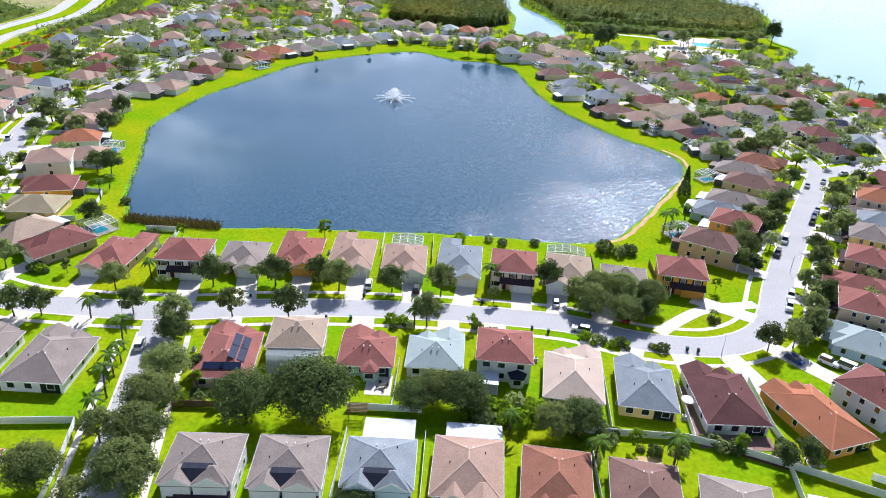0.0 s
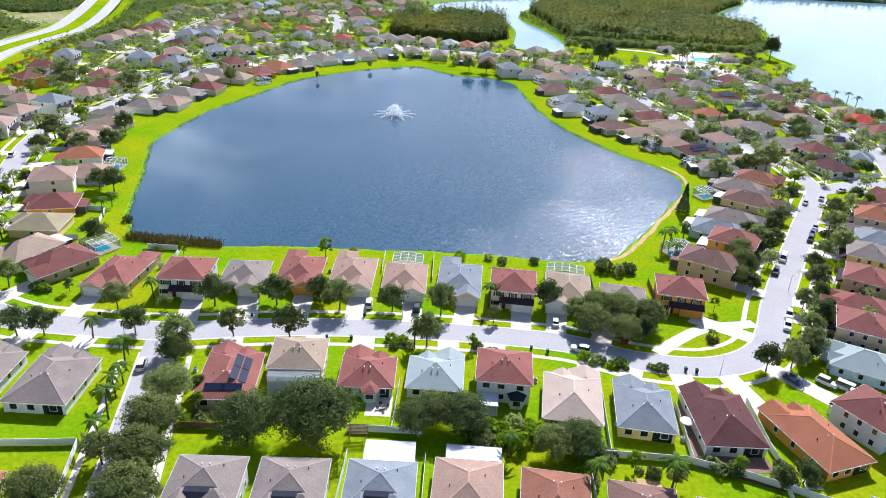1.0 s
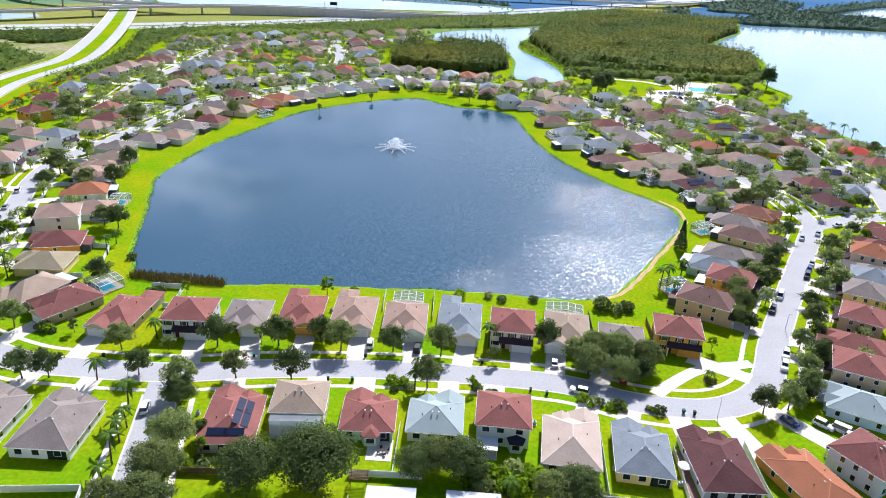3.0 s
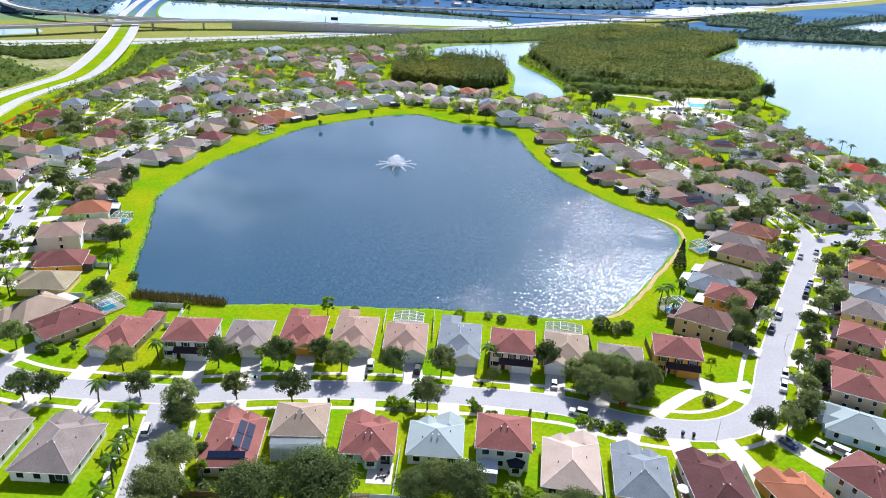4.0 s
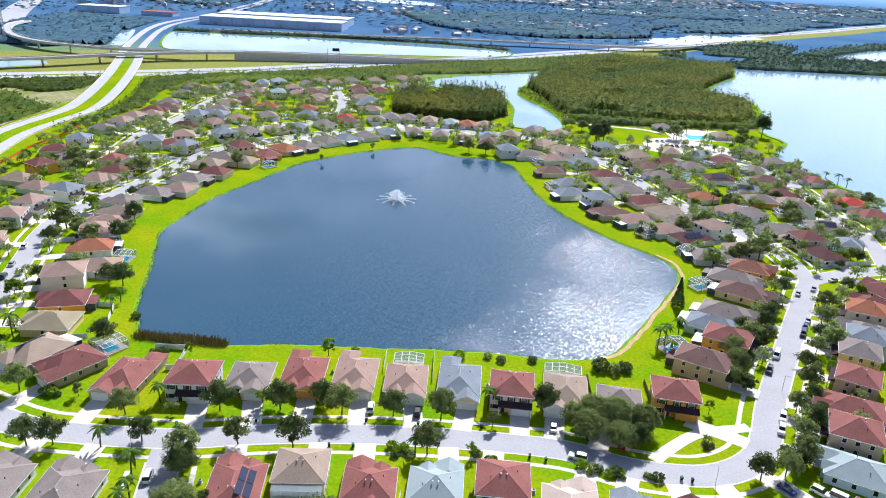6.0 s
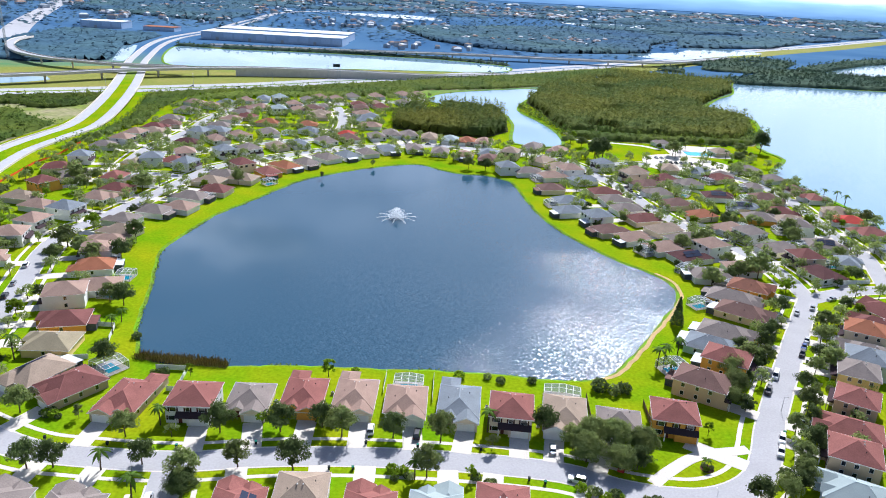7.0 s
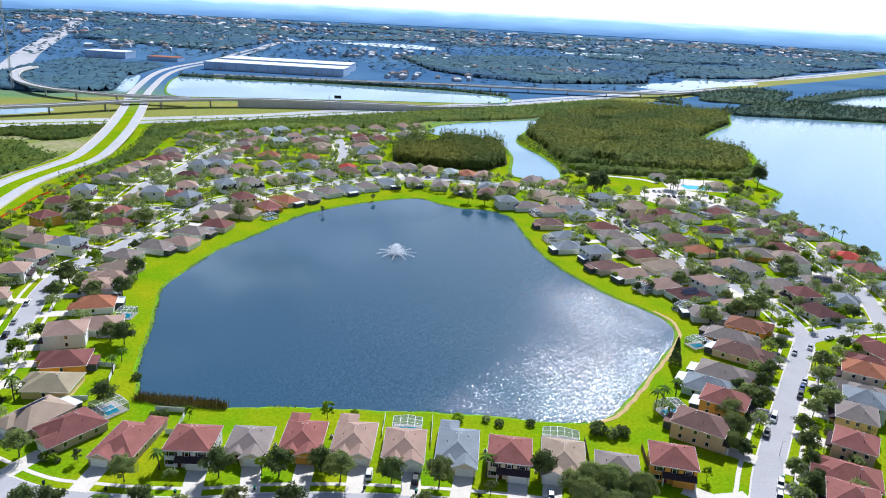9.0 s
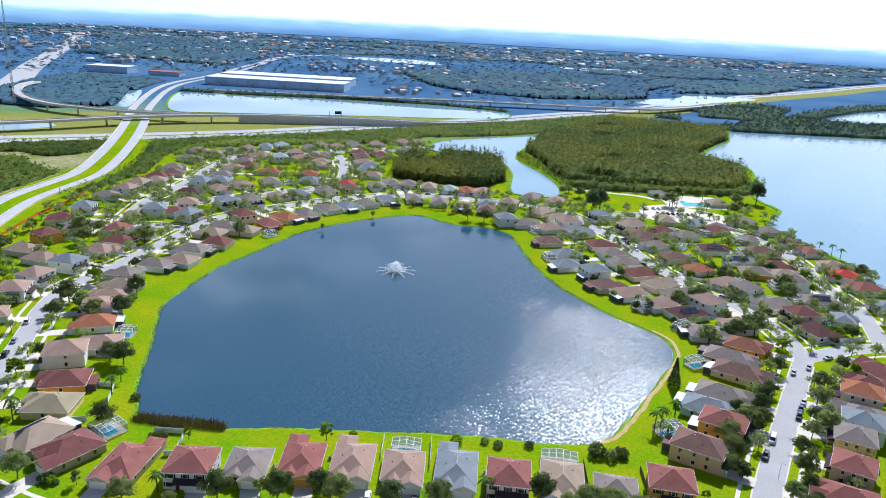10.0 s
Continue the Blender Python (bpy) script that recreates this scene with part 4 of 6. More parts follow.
EAST = [
    (7, 498, "p"), (24, 492, "u"), (35, 462, "b2"), (49, 460, "g"), (64, 452, "p"), (60, 422, "u"), (67, 397, "b"), (65, 378, "b"), (77, 365, "b2"), (81, 349, "u"),
    (91, 339, "p"), (103, 327, "p"), (112, 316, "ds"), (115, 294, "g"), (128, 282, "no"),
]
EAST_STREET = [
    (117, 269, "go"), (116, 256, "u"), (103, 237, "go"), (95, 226, "bg"), (94, 214, "ro2"), (81, 198, "ut2"),
]
FAR_EAST = [
    (173, 265, "mt"), (162, 251, "mt"), (154, 241, "o2"), (147, 228, "g"), (143, 219, "b2"), (135, 209, "gy2"), (126, 192, "rt2"), (117, 179, "rt"),
    (111, 164, "rt2"), (104, 150, "wb"), (95, 127, "mb2"),
]
BLOCK_A = [
    (58, 536, "g"), (76, 528, "p"), (101, 485, "b2"), (121, 477, "p"), (122, 443, "u"), (124, 424, "g"), (129, 403, "u"), (136, 460, "m"), (150, 451, "g"), (137, 383, "o"),
    (145, 362, "p"), (152, 350, "g2"), (161, 424, "ds"), (169, 403, "bs"), (171, 383, "go"), (183, 366, "g2"), (160, 334, "g"), (166, 318, "m2"), (167, 302, "d"), (187, 342, "gs"), (190, 318, "b"),
]
BLOCK_B = [
    (216, 340, "b"), (212, 474, "g"), (216, 449, "u"), (220, 430, "r"), (221, 403, "t"), (220, 386, "R"), (221, 366, "r"), (185, 482, "g"), (176, 470, "m"), (192, 450, "g"), (190, 425, "u"),
]
NORTH_A = [
    (-193, 294, "p2"), (-194, 313, "p2"), (-189, 333, "b2"), (-206, 341, "p"), (-222, 353, "t"), (-223, 374, "mo2"), (-234, 413, "m"), (-218, 399, "g"), (-232, 434, "b2"),
    (-235, 473, "g"), (-229, 486, "p2"), (-228, 505, "p2"), (-227, 538, "m"), (-228, 573, "g"), (-230, 612, "g"), (-203, 434, "k"), (-189, 438, "b2"), (-175, 440, "r"),
    (-161, 430, "b2"), (-195, 400, "r"), (-178, 394, "g"), (-187, 493, "d"), (-188, 520, "b2"), (-174, 524, "b2"), (-153, 468, "b2"), (-138, 474, "g2"), (-159, 526, "p"),
]
NORTH_B = [
    (-141, 540, "g"), (-152, 577, "o"), (-125, 497, "t"), (-236, 650, "p"), (-209, 659, "b"), (-196, 675, "p"), (-184, 688, "b"), (-168, 686, "w2"), (-155, 628, "w2"), (-186, 632, "u"),
    (-175, 596, "m"), (-184, 583, "p"), (-134, 713, "p"), (-118, 711, "p"), (-105, 730, "g"), (-82, 738, "p"), (-56, 758, "p"), (-41, 763, "p"), (-53, 709, "g"), (-39, 700, "t"),
]
NORTH_C = [
    (-143, 696, "g"), (-140, 641, "p"), (-129, 651, "u"), (-121, 664, "g"), (-118, 612, "t"), (-71, 678, "m"), (-75, 624, "b"), (-118, 575, "o"), (-70, 584, "p"), (-112, 553, "b"),
    (-84, 547, "R"), (-79, 534, "u"), (-50, 558, "g"), (-20, 552, "t"), (-4, 547, "w"), (9, 545, "o"), (22, 544, "p"), (-36, 557, "g"), (-94, 520, "g"), (-60, 545, "g"),
]
WALL_OF = {"r": "w", "R": "w", "m": "c", "g": "w", "t": "c", "k": "y", "p": "w", "b": "w", "o": "c", "w": "w", "q": "c", "d": "w", "n": "c", "u": "c"}
far_rng = random.Random(11)
for block in (WEST, EAST, EAST_STREET, FAR_EAST, BLOCK_A, BLOCK_B, NORTH_A, NORTH_B, NORTH_C):
    for x, y, code in block:
        wl_ = next((c for c in code[1:] if c in WALL), WALL_OF[code[0]])
        two = "2" in code
        w = 12.9 + far_rng.uniform(-.4, .6)
        d = (13.5 if two else 18.5) + far_rng.uniform(-1, 1.5)
        if block is EAST_STREET:
            d += 2.5
        r = street_face(x, y)
        q = nearest_street(x, y)
        # keep a front garden: a shallower house, or one set back a little
        gap = (q - Vector((x, y, 0))).length
        d = min(d, max(12.5, 2 * (gap - 6.0)))
        need = d / 2 + 5.5
        if .1 < gap < need:
            v = (Vector((x, y, 0)) - q) / gap * min(4.5, need - gap)
            x, y = x + v.x, y + v.y
        g = far_rng.choice((1, -1))
        house(x, y, r, w, d, 2 if two else 1, code[0], wl_, y < 285 and x > 60, g, 0, solar=4 if "s" in code else 0, room=block is EAST_STREET or (block in (WEST, EAST) and far_rng.random() < .55), cage=block in (EAST, BLOCK_A, BLOCK_B) and not far_rng.random() < .45)
        FOOT.append((x, y, max(w, d) / 2))
        drive(x, y, r, d, w, g, 2 if two else 1)
# houses that fill the rest of the streets
shore_np = np.array([(p.x, p.y) for p in shore])
for nm, path in PATHS.items():
    if nm in ("main", "side", "back", "cross"):
        continue
    nn_list = normals(path)
    for i in range(4, len(path) - 4, 5):
        for s in (1, -1):
            d = 18.5 + far_rng.uniform(-1, 1.2)
            p = path[i] + nn_list[i] * s * (d / 2 + 9.0)
            if np.hypot(*(shore_np - (p.x, p.y)).T).min() < 22 or p.y < 270 or any((p.x - a) ** 2 + (p.y - b) ** 2 < 14.2 ** 2 for a, b, c in FOOT):
                continue
            q = nearest_street(p.x, p.y)
            if (q - p).length < d / 2 + 6 or (118 < p.y - 480 and p.x > 60) or (p.x > 80 and p.y > 500) or (p.x > -60 and p.y > 560) or p.x > 228:
                continue
            rf = far_rng.choice("ggttppumbgmtp")
            g = far_rng.choice((1, -1))
            r = street_face(p.x, p.y)
            two = far_rng.random() < .3
            d = d - 4 if two else d
            house(p.x, p.y, r, 13.0, d, 2 if two else 1, rf, WALL_OF[rf], False, g, 0)
            FOOT.append((p.x, p.y, d / 2))
            drive(p.x, p.y, r, d, 13.0, g, 1)

# ---- plants ----
def leaf_mesh(name, pts, sizes, material, rng, up=0.3, centre=None):
    """Many small bent leaf sprays: a pair of triangles at each point, tilted about outwards."""
    pts = np.asarray(pts, float)
    n = len(pts)
    out = rng.normal(size=(n, 3)) * 0.55
    if centre is not None:
        d = pts - np.asarray(centre)
        out += d / (np.linalg.norm(d, axis=1, keepdims=True) + 1e-6)
    out[:, 2] += up
    out /= np.linalg.norm(out, axis=1, keepdims=True)
    a = np.cross(out, rng.normal(size=(n, 3)))
    a /= np.linalg.norm(a, axis=1, keepdims=True) + 1e-9
    b = np.cross(out, a)
    s = np.asarray(sizes, float).reshape(-1, 1) if np.ndim(sizes) else np.full((n, 1), sizes)
    k = rng.uniform(0.5, 1.0, (n, 1))
    quad = np.stack([pts - a * s, pts - b * s * k - out * s * .15, pts + a * s, pts + b * s * k + out * s * .1], 1).reshape(-1, 3)
    me = bpy.data.meshes.new(name)
    me.vertices.add(4 * n)
    me.vertices.foreach_set("co", quad.ravel())
    tri = (np.arange(n)[:, None] * 4 + np.array([0, 1, 2, 0, 2, 3])).ravel()
    me.loops.add(6 * n)
    me.loops.foreach_set("vertex_index", tri)
    me.polygons.add(2 * n)
    me.polygons.foreach_set("loop_start", np.arange(0, 6 * n, 3))
    me.polygons.foreach_set("loop_total", np.full(2 * n, 3))
    me.materials.append(material)
    me.update(calc_edges=True)
    me.validate()
    return me


def crown_points(rng, radius, height, base, clumps, per, lo=.15, hi=.30):
    """Clumps over an uneven dome, leaves over the clumps."""
    P = []
    for i in range(clumps):
        a, u = rng.uniform(0, 2 * math.pi), rng.uniform(-0.45, 1.0)
        r = radius * math.sqrt(max(0.05, 1 - max(u, 0) ** 2)) * rng.uniform(0.3, 0.95)
        c = np.array([r * math.cos(a), r * math.sin(a), base + height * (0.42 + 0.45 * u) * rng.uniform(.8, 1.05)])
        q = rng.normal(size=(per, 3))
        q /= np.linalg.norm(q, axis=1, keepdims=True)
        q *= radius * rng.uniform(lo, hi) * rng.uniform(.6, 1.15, (per, 1))
        q[:, 2] *= .75
        P.append(c + q)
    return np.concatenate(P)


def make_tree(name, seed, radius, height, material, clumps, per, leaf, trunk_r, label):
    rng = np.random.default_rng(seed)
    top = new(name)
    base = height * .32
    shapes = [tube((0, 0, -.1), (.05 * radius, 0, base * 1.3), trunk_r, trunk_r * .65, 7)]
    for i in range(5):
        a = i * 1.26 + rng.uniform(-.3, .3)
        shapes.append(tube((.04 * radius, 0, base * rng.uniform(.85, 1.2)), (radius * .55 * math.cos(a), radius * .55 * math.sin(a), base + height * rng.uniform(.25, .42)), trunk_r * .5, trunk_r * .16, 5))
    link("trunk", mesh_of("trunk", *join(*shapes), M_TRUNK, True), top)
    pts = crown_points(rng, radius, height * .78, base, clumps, per)
    link("crown", leaf_mesh("crown", pts, rng.uniform(leaf * .6, leaf * 1.2, len(pts)), material, rng, centre=(0, 0, base + height * .3)), top)
    return tagged(top, label, "tree", group="garden trees")


def make_palm(seed, height, fronds, label):
    rng = np.random.default_rng(seed)
    top = new("palm_tree")
    shapes, prev = [], (0, 0, -.1)
    for i in range(5):
        nxt = (.08 * i, .05 * math.sin(i), height * (i + 1) / 5)
        shapes.append(tube(prev, nxt, .19 - .012 * i, .18 - .014 * i, 7))
        prev = nxt
    link("trunk", mesh_of("trunk", *join(*shapes), M_TRUNK, True), top)
    for k in range(fronds):
        a = 2.4 * k
        rise = rng.uniform(-.2, .9)
        V, F = [], []
        n = 9
        for i in range(n + 1):
            t = i / n
            L = 2.5 * t
            z = prev[2] + rise * 1.6 * t - 1.9 * t * t
            wd = .42 * math.sin(math.pi * min(1, t * .9 + .12)) * rng.uniform(.75, 1.1)
            c = Vector((prev[0] + L * math.cos(a), prev[1] + L * math.sin(a), z))
            s = Vector((-math.sin(a), math.cos(a), 0)) * wd
            V += [c - s + Vector((0, 0, -.14)), c, c + s + Vector((0, 0, -.14))]
        for i in range(n):
            o = 3 * i
            F += [(o, o + 1, o + 4, o + 3), (o + 1, o + 2, o + 5, o + 4)]
        link("frond", mesh_of("frond", V, F, M_PALM), top)
    return tagged(top, label, "palm", group="palms")


PROTO = {
    "m": [make_tree("tree", 1, 3.2, 6.2, M_LEAF, 60, 60, .19, .17, "rounded green oak beside the street"), make_tree("tree", 2, 2.9, 6.6, M_LEAF, 56, 60, .19, .16, "rounded green oak beside the street"), make_tree("tree", 3, 3.5, 6.0, M_LEAFD, 62, 60, .2, .18, "dark green leafy garden tree")],
    "s": [make_tree("tree", 4, 1.8, 4.2, M_LEAF, 20, 60, .16, .09, "small young street tree on a thin trunk"), make_tree("tree", 5, 1.7, 4.6, M_LEAFB, 20, 60, .16, .09, "small bright green tree")],
    "d": [make_tree("tree", 6, 2.7, 5.2, M_LEAFD, 40, 70, .17, .14, "dense dark round tree on the lawn")],
    "L": [make_tree("tree", 7, 4.4, 13.5, M_LEAFD, 110, 45, .36, .3, "tall dark tree by the water")],
    "B": [make_tree("tree", 8, 5.6, 8.6, M_LEAFD, 190, 100, .18, .28, "broad dark live oak in a back garden"), make_tree("tree", 9, 5.0, 8.0, M_LEAF, 170, 95, .18, .26, "broad green live oak")],
    "f": [make_tree("tree", 10, 3.4, 6.0, M_LEAF, 42, 32, .34, .18, "green garden tree among houses"), make_tree("tree", 12, 3.0, 5.6, M_LEAFD, 40, 32, .33, .17, "dark green garden tree among houses"), make_tree("tree", 13, 2.3, 5.0, M_LEAFB, 36, 30, .28, .12, "bright green garden tree among houses")],
    "P": [make_palm(21, 5.2, 10, "feathery palm with a slim trunk"), make_palm(22, 6.4, 10, "tall feathery palm with a thin trunk")],
}


def make_bush(seed, material, label):
    rng = np.random.default_rng(seed)
    q = rng.normal(size=(150, 3))
    q /= np.linalg.norm(q, axis=1, keepdims=True)
    q = q * rng.uniform(.7, 1.05, (150, 1)) * np.array([1, 1, .75]) + np.array([0, 0, .6])
    q[:, 2] = np.maximum(q[:, 2], .03)
    ob = new("bush", leaf_mesh("bush", q, rng.uniform(.16, .32, 150), material, rng, centre=(0, 0, .5)))
    return tagged(ob, label, "bush", group="garden bushes")


PROTO["b"] = [make_bush(31, M_LEAFD, "round dark green garden bush"), make_bush(32, M_LEAFB, "bright green garden bush"), make_bush(33, M_LEAF, "rounded green garden bush")]
rng = np.random.default_rng(2)
q = []
for i in range(900):
    t = rng.uniform(0, 1) ** 1.3
    a = rng.uniform(0, 6.283)
    r = 2.1 * (1 - t) * rng.uniform(.6, 1.05) + .1
    q.append((r * math.cos(a), r * math.sin(a), .6 + 9.5 * t))
con = new("conifer_tree")
link("trunk", mesh_of("trunk", *tube((0, 0, -.1), (0, 0, 5), .2, .1), M_TRUNK, True), con)
link("crown", leaf_mesh("crown", q, rng.uniform(.25, .45, 900), M_LEAFD, rng, centre=(0, 0, 4)), con)
PROTO["c"] = [tagged(con, "tall narrow dark conifer by the lake", "tree")]
USED = set()
plant_rng = random.Random(3)


def plant(kind, x, y, size=1.0, which=None):
    opts = PROTO[kind]
    i = plant_rng.randrange(len(opts)) if which is None else which
    m = pose(x, y, 0, 0, 0, plant_rng.uniform(0, 360)) @ Matrix.Diagonal((size, size, size * plant_rng.uniform(.9, 1.1), 1))
    if (kind, i) in USED:
        return copy_thing(opts[i], m)
    USED.add((kind, i))
    opts[i].matrix_basis = m
    return opts[i]


STREET_TREES = [
    (-100, 167, "s"), (-84, 160, "m"), (-75, 149, "m"), (-102, 145, "m"), (-96, 146, "m"), (-72, 161, "s"), (-60, 164, "m"), (-51, 150, "m"),
    (-44, 166, "m"), (-37, 150, "m"), (-27, 165, "m"), (-33, 169, "m"), (-13, 166, "m"), (-3, 150, "m"), (0, 165, "m"), (14, 163, "s"),
    (29, 172, "m"), (8, 150, "s"), (-62, 142, "m"), (-109, 167, "b"), (-117, 168, "m"), (76, 175, "s"), (54, 145, "b"), 
    (80, 147, "m"), (-49, 167, "s"),
]
EAST_TREES = [
    (102, 178, "m"), (111, 190, "m"), (116, 204, "m"), (103, 170, "m"), (95, 156, "m"), (98, 164, "m"), (87, 149, "m"), (92, 152, "m"),
    (109, 219, "m"), (113, 230, "m"), (143, 249, "m"), (137, 238, "m"), (117, 237, "m"), (124, 214, "m"), (103, 226, "m"), (68, 107, "d"),
    (61, 111, "s"), (47, 106, "s"), (130, 224, "m"), (121, 243, "m"), (132, 262, "m"), (109, 184, "d"), (107, 175, "d"),
]
LAKE_TREES = [
    (-107, 197, "m"), (-125, 240, "m"), (-119, 238, "m"), (-139, 281, "m"), (-143, 305, "m"), (-125, 403, "m"), (-53, 460, "s"), (21, 465, "m"),
    (10, 467, "m"), (87, 247, "c"), (-78, 192, "s"), (-203, 395, "m"), (-80, 425, "s"), (86, 560, "m"),
    (101, 509, "L"), (107, 515, "L"), (102, 519, "L"), (241, 566, "L"), (219, 542, "m"), (-166, 276, "m"), (-151, 240, "d"), (-104, 214, "b"), (18, 198, "b"),
    (28, 199, "b"), (14, 200, "b"), (-28, 199, "b"), (5, 199, "b"), (-139, 348, "b"), (-136, 352, "b"),
]
for x, y, k in STREET_TREES + EAST_TREES + LAKE_TREES:
    plant(k, x, y, plant_rng.uniform(.95, 1.25) * (1.2 if k == "b" else .86 if x > 85 and k == "m" else 1))
for x, y, k in [(33, 117, "s"), (-44, 118, "s"), (-50, 121, "s"), (-63, 104, "m"), (-60, 88, "m"), (-52, 127, "d"), (73, 109, "d"), (40, 110, "s"), (36, 165, "m"), (52, 158, "m")]:
    plant(k, x, y, plant_rng.uniform(.8, 1.1))
plant("s", -36, 196, 1.45, 1)
plant("b", 49, 197, 2.1, 0)
plant("b", 56.5, 196.5, 1.9, 0)
plant("b", 53, 195, 1.6, 2)
# x, y, size, kind: dark live oak or lighter one
BIG_TREES = [(39, 160, .95, 1), (47, 157, .95, 1), (55, 165, .9, 1), (48, 167, .95, 1), (-37.6, 113, 1.22, 0), (-23.8, 113.5, 1.22, 0), (-.5, 120.5, .98, 1), (5.6, 119, .82, 0), (-4, 118, .66, 0), (-57, 123, 1.1, 1), (-56.5, 113, 1.2, 1), (-54.5, 102, 1.2, 1), (-52.5, 92, 1.2, 1),
             (24, 112.5, .85, 1), (91, 198, .95, 1), (94, 209, .95, 1), (-69, 92, 1.05, 1), (42, 168, .95, 1), (-61, 138, .62, 0), (29, 114, .7, 0), (88, 192, .7, 1), (-12.7, 90, .8, 1)]
for x, y, size, k in BIG_TREES:
    plant("B", x, y, size, k)
for x, y in [(9, 118.5), (11.5, 119.8), (14, 118), (16.5, 120), (19, 117.5), (13, 115.5), (17, 115), (20, 120.5), (10, 115.2), (7.5, 116.2), (22, 118.5)]:
    plant("b", x, y, plant_rng.uniform(1.3, 2.0), plant_rng.choice((1, 1, 2)))
for x, y in [(-77, 166), (-84, 146), (-6, 149), (13, 171), (47, 171), (-71, 134), (-69, 124), (-67.5, 117), (-69.5, 129), (-66, 110), (15, 112), (31, 105), (46, 105), (74, 216), (74, 208), (71, 213),
             (-114, 225), (-113, 216), (95, 322), (91, 325), (81, 224), (142, 378), (168, 398), (213, 447), (219, 442), (-135, 196), (176, 560), (182, 566), (196, 560), (172, 545), (205, 540), (164, 530), (190, 530), (235, 430), (232, 440), (238, 425)]:
    plant("P", x, y, plant_rng.uniform(.85, 1.15))


def clear(x, y, r):
    return all((x - a) ** 2 + (y - b) ** 2 > (r + c) ** 2 for a, b, c in FOOT)


shore_xy = np.array([(p.x, p.y) for p in shore])
road_xy = np.array([(p.x, p.y) for path in PATHS.values() for p in path])


def inside(x, y, poly):
    c = False
    j = len(poly) - 1
    for i in range(len(poly)):
        (a, b), (e, g) = poly[i][:2], poly[j][:2]
        if (b > y) != (g > y) and x < (e - a) * (y - b) / (g - b) + a:
            c = not c
        j = i
    return c


# garden trees and bushes scattered among the blocks
HOOD = [(-125, 170), (-150, 160), (-235, 300), (-255, 420), (-255, 500), (-250, 650), (-150, 720), (-40, 785), (-20, 735), (-60, 640), (-55, 570), (40, 545), (80, 545), (130, 500), (225, 500), (240, 380), (215, 330), (240, 300), (240, 240), (100, 130), (80, 150), (110, 260), (60, 380), (30, 470), (-60, 500), (-140, 380), (-140, 220)]
placed, far_pts, far_size, stems = [], [], [], []
tree_rng = np.random.default_rng(19)
tries = near_count = 0


def far_tree(x, y, size):
    c = crown_points(tree_rng, 2.7 * size, 4.4 * size, 1.2 * size, 18, 15, .26, .42) + np.array((x, y, 0))
    far_pts.append(c)
    far_size.append(tree_rng.uniform(.25, .42, len(c)) * size)
    stems.append(tube((x, y, -.1), (x, y, 3.0 * size), .18, .12, 5))


# trees round the car park and the pool
for x, y in [(205, 505), (213, 517), (199, 499), (190, 486), (172, 484), (160, 486), (207, 530), (216, 546), (134, 494), (122, 500), (142, 490), (168, 520), (180, 515), (186, 530), (222, 530), (226, 514), (230, 505), (96, 524), (92, 515), (155, 470), (163, 480), (198, 480)]:
    placed.append((x, y))
    far_tree(x, y, plant_rng.uniform(.9, 1.6))

# oaks along the kerbs
for nm in ("east", "shore_lane", "north_a", "north_b", "cross"):
    for i in range(3, len(PATHS[nm]) - 3, 4):
        nn = normals(PATHS[nm])[i]
        for sgn in (-1, 1):
            q = PATHS[nm][i] + nn * sgn * plant_rng.uniform(5.4, 6.4)
            if plant_rng.random() < (.72 if nm == "east" and q.x > 60 else .45) and np.hypot(*(road_xy - (q.x, q.y)).T).min() > 5 and clear(q.x, q.y, -4):
                placed.append((q.x, q.y))
                far_tree(q.x, q.y, plant_rng.uniform(.9, 1.5))
while len(placed) < 980 and tries < 26000:
    tries += 1
    x, y = plant_rng.uniform(-255, 240), plant_rng.uniform(150, 780)
    if not inside(x, y, HOOD) or inside(x, y, LAKE):
        continue
    p = np.array((x, y))
    ds, dr = np.hypot(*(shore_xy - p).T).min(), np.hypot(*(road_xy - p).T).min()
    if ds < 11 or dr < 5.2 or not clear(x, y, -1.6) or any((x - a) ** 2 + (y - b) ** 2 < 9.5 for a, b in placed):
        continue
    placed.append((x, y))
    size = plant_rng.uniform(.7, 1.4)
    if y < 395 and near_count < 120:
        near_count += 1
        plant("f", x, y, size)
    else:
        far_tree(x, y, size)
ob = link("garden_trees", leaf_mesh("garden_trees", np.concatenate(far_pts), np.concatenate(far_size), M_LEAF, tree_rng))
tagged(ob, "many green garden trees among far houses", "trees", kind="stuff")
tagged(link("tree_stems", mesh_of("tree_stems", *join(*stems), M_TRUNK)), "trunks of the far garden trees", "trees", kind="stuff")
for x, y, w in [(-40, 122, 8), (-52, 118, 5), (20, 119, 6), (8, 114, 6), (33, 113, 5), (45, 110, 5), (64, 112, 7), (72, 110, 5), (40, 147, 6), (48, 146, 6), (58, 112, 4), (-108, 168, 4), (-86, 192, 4), (113, 168, 6), (118, 186, 5), (125, 205, 5), (-30, 172, 4), (-9, 150, 3), (12, 150, 3), (28, 107, 5), (55, 170, 4)]:
    for k in range(6):
        plant("b", x + plant_rng.uniform(-w, w), y + plant_rng.uniform(-1.8, 1.8), plant_rng.uniform(.6, 1.2))


# ---- woods, scrub and reeds ----
def rows_wide(poly):
    return min(max(p[k] for p in poly) - min(p[k] for p in poly) for k in (0, 1))


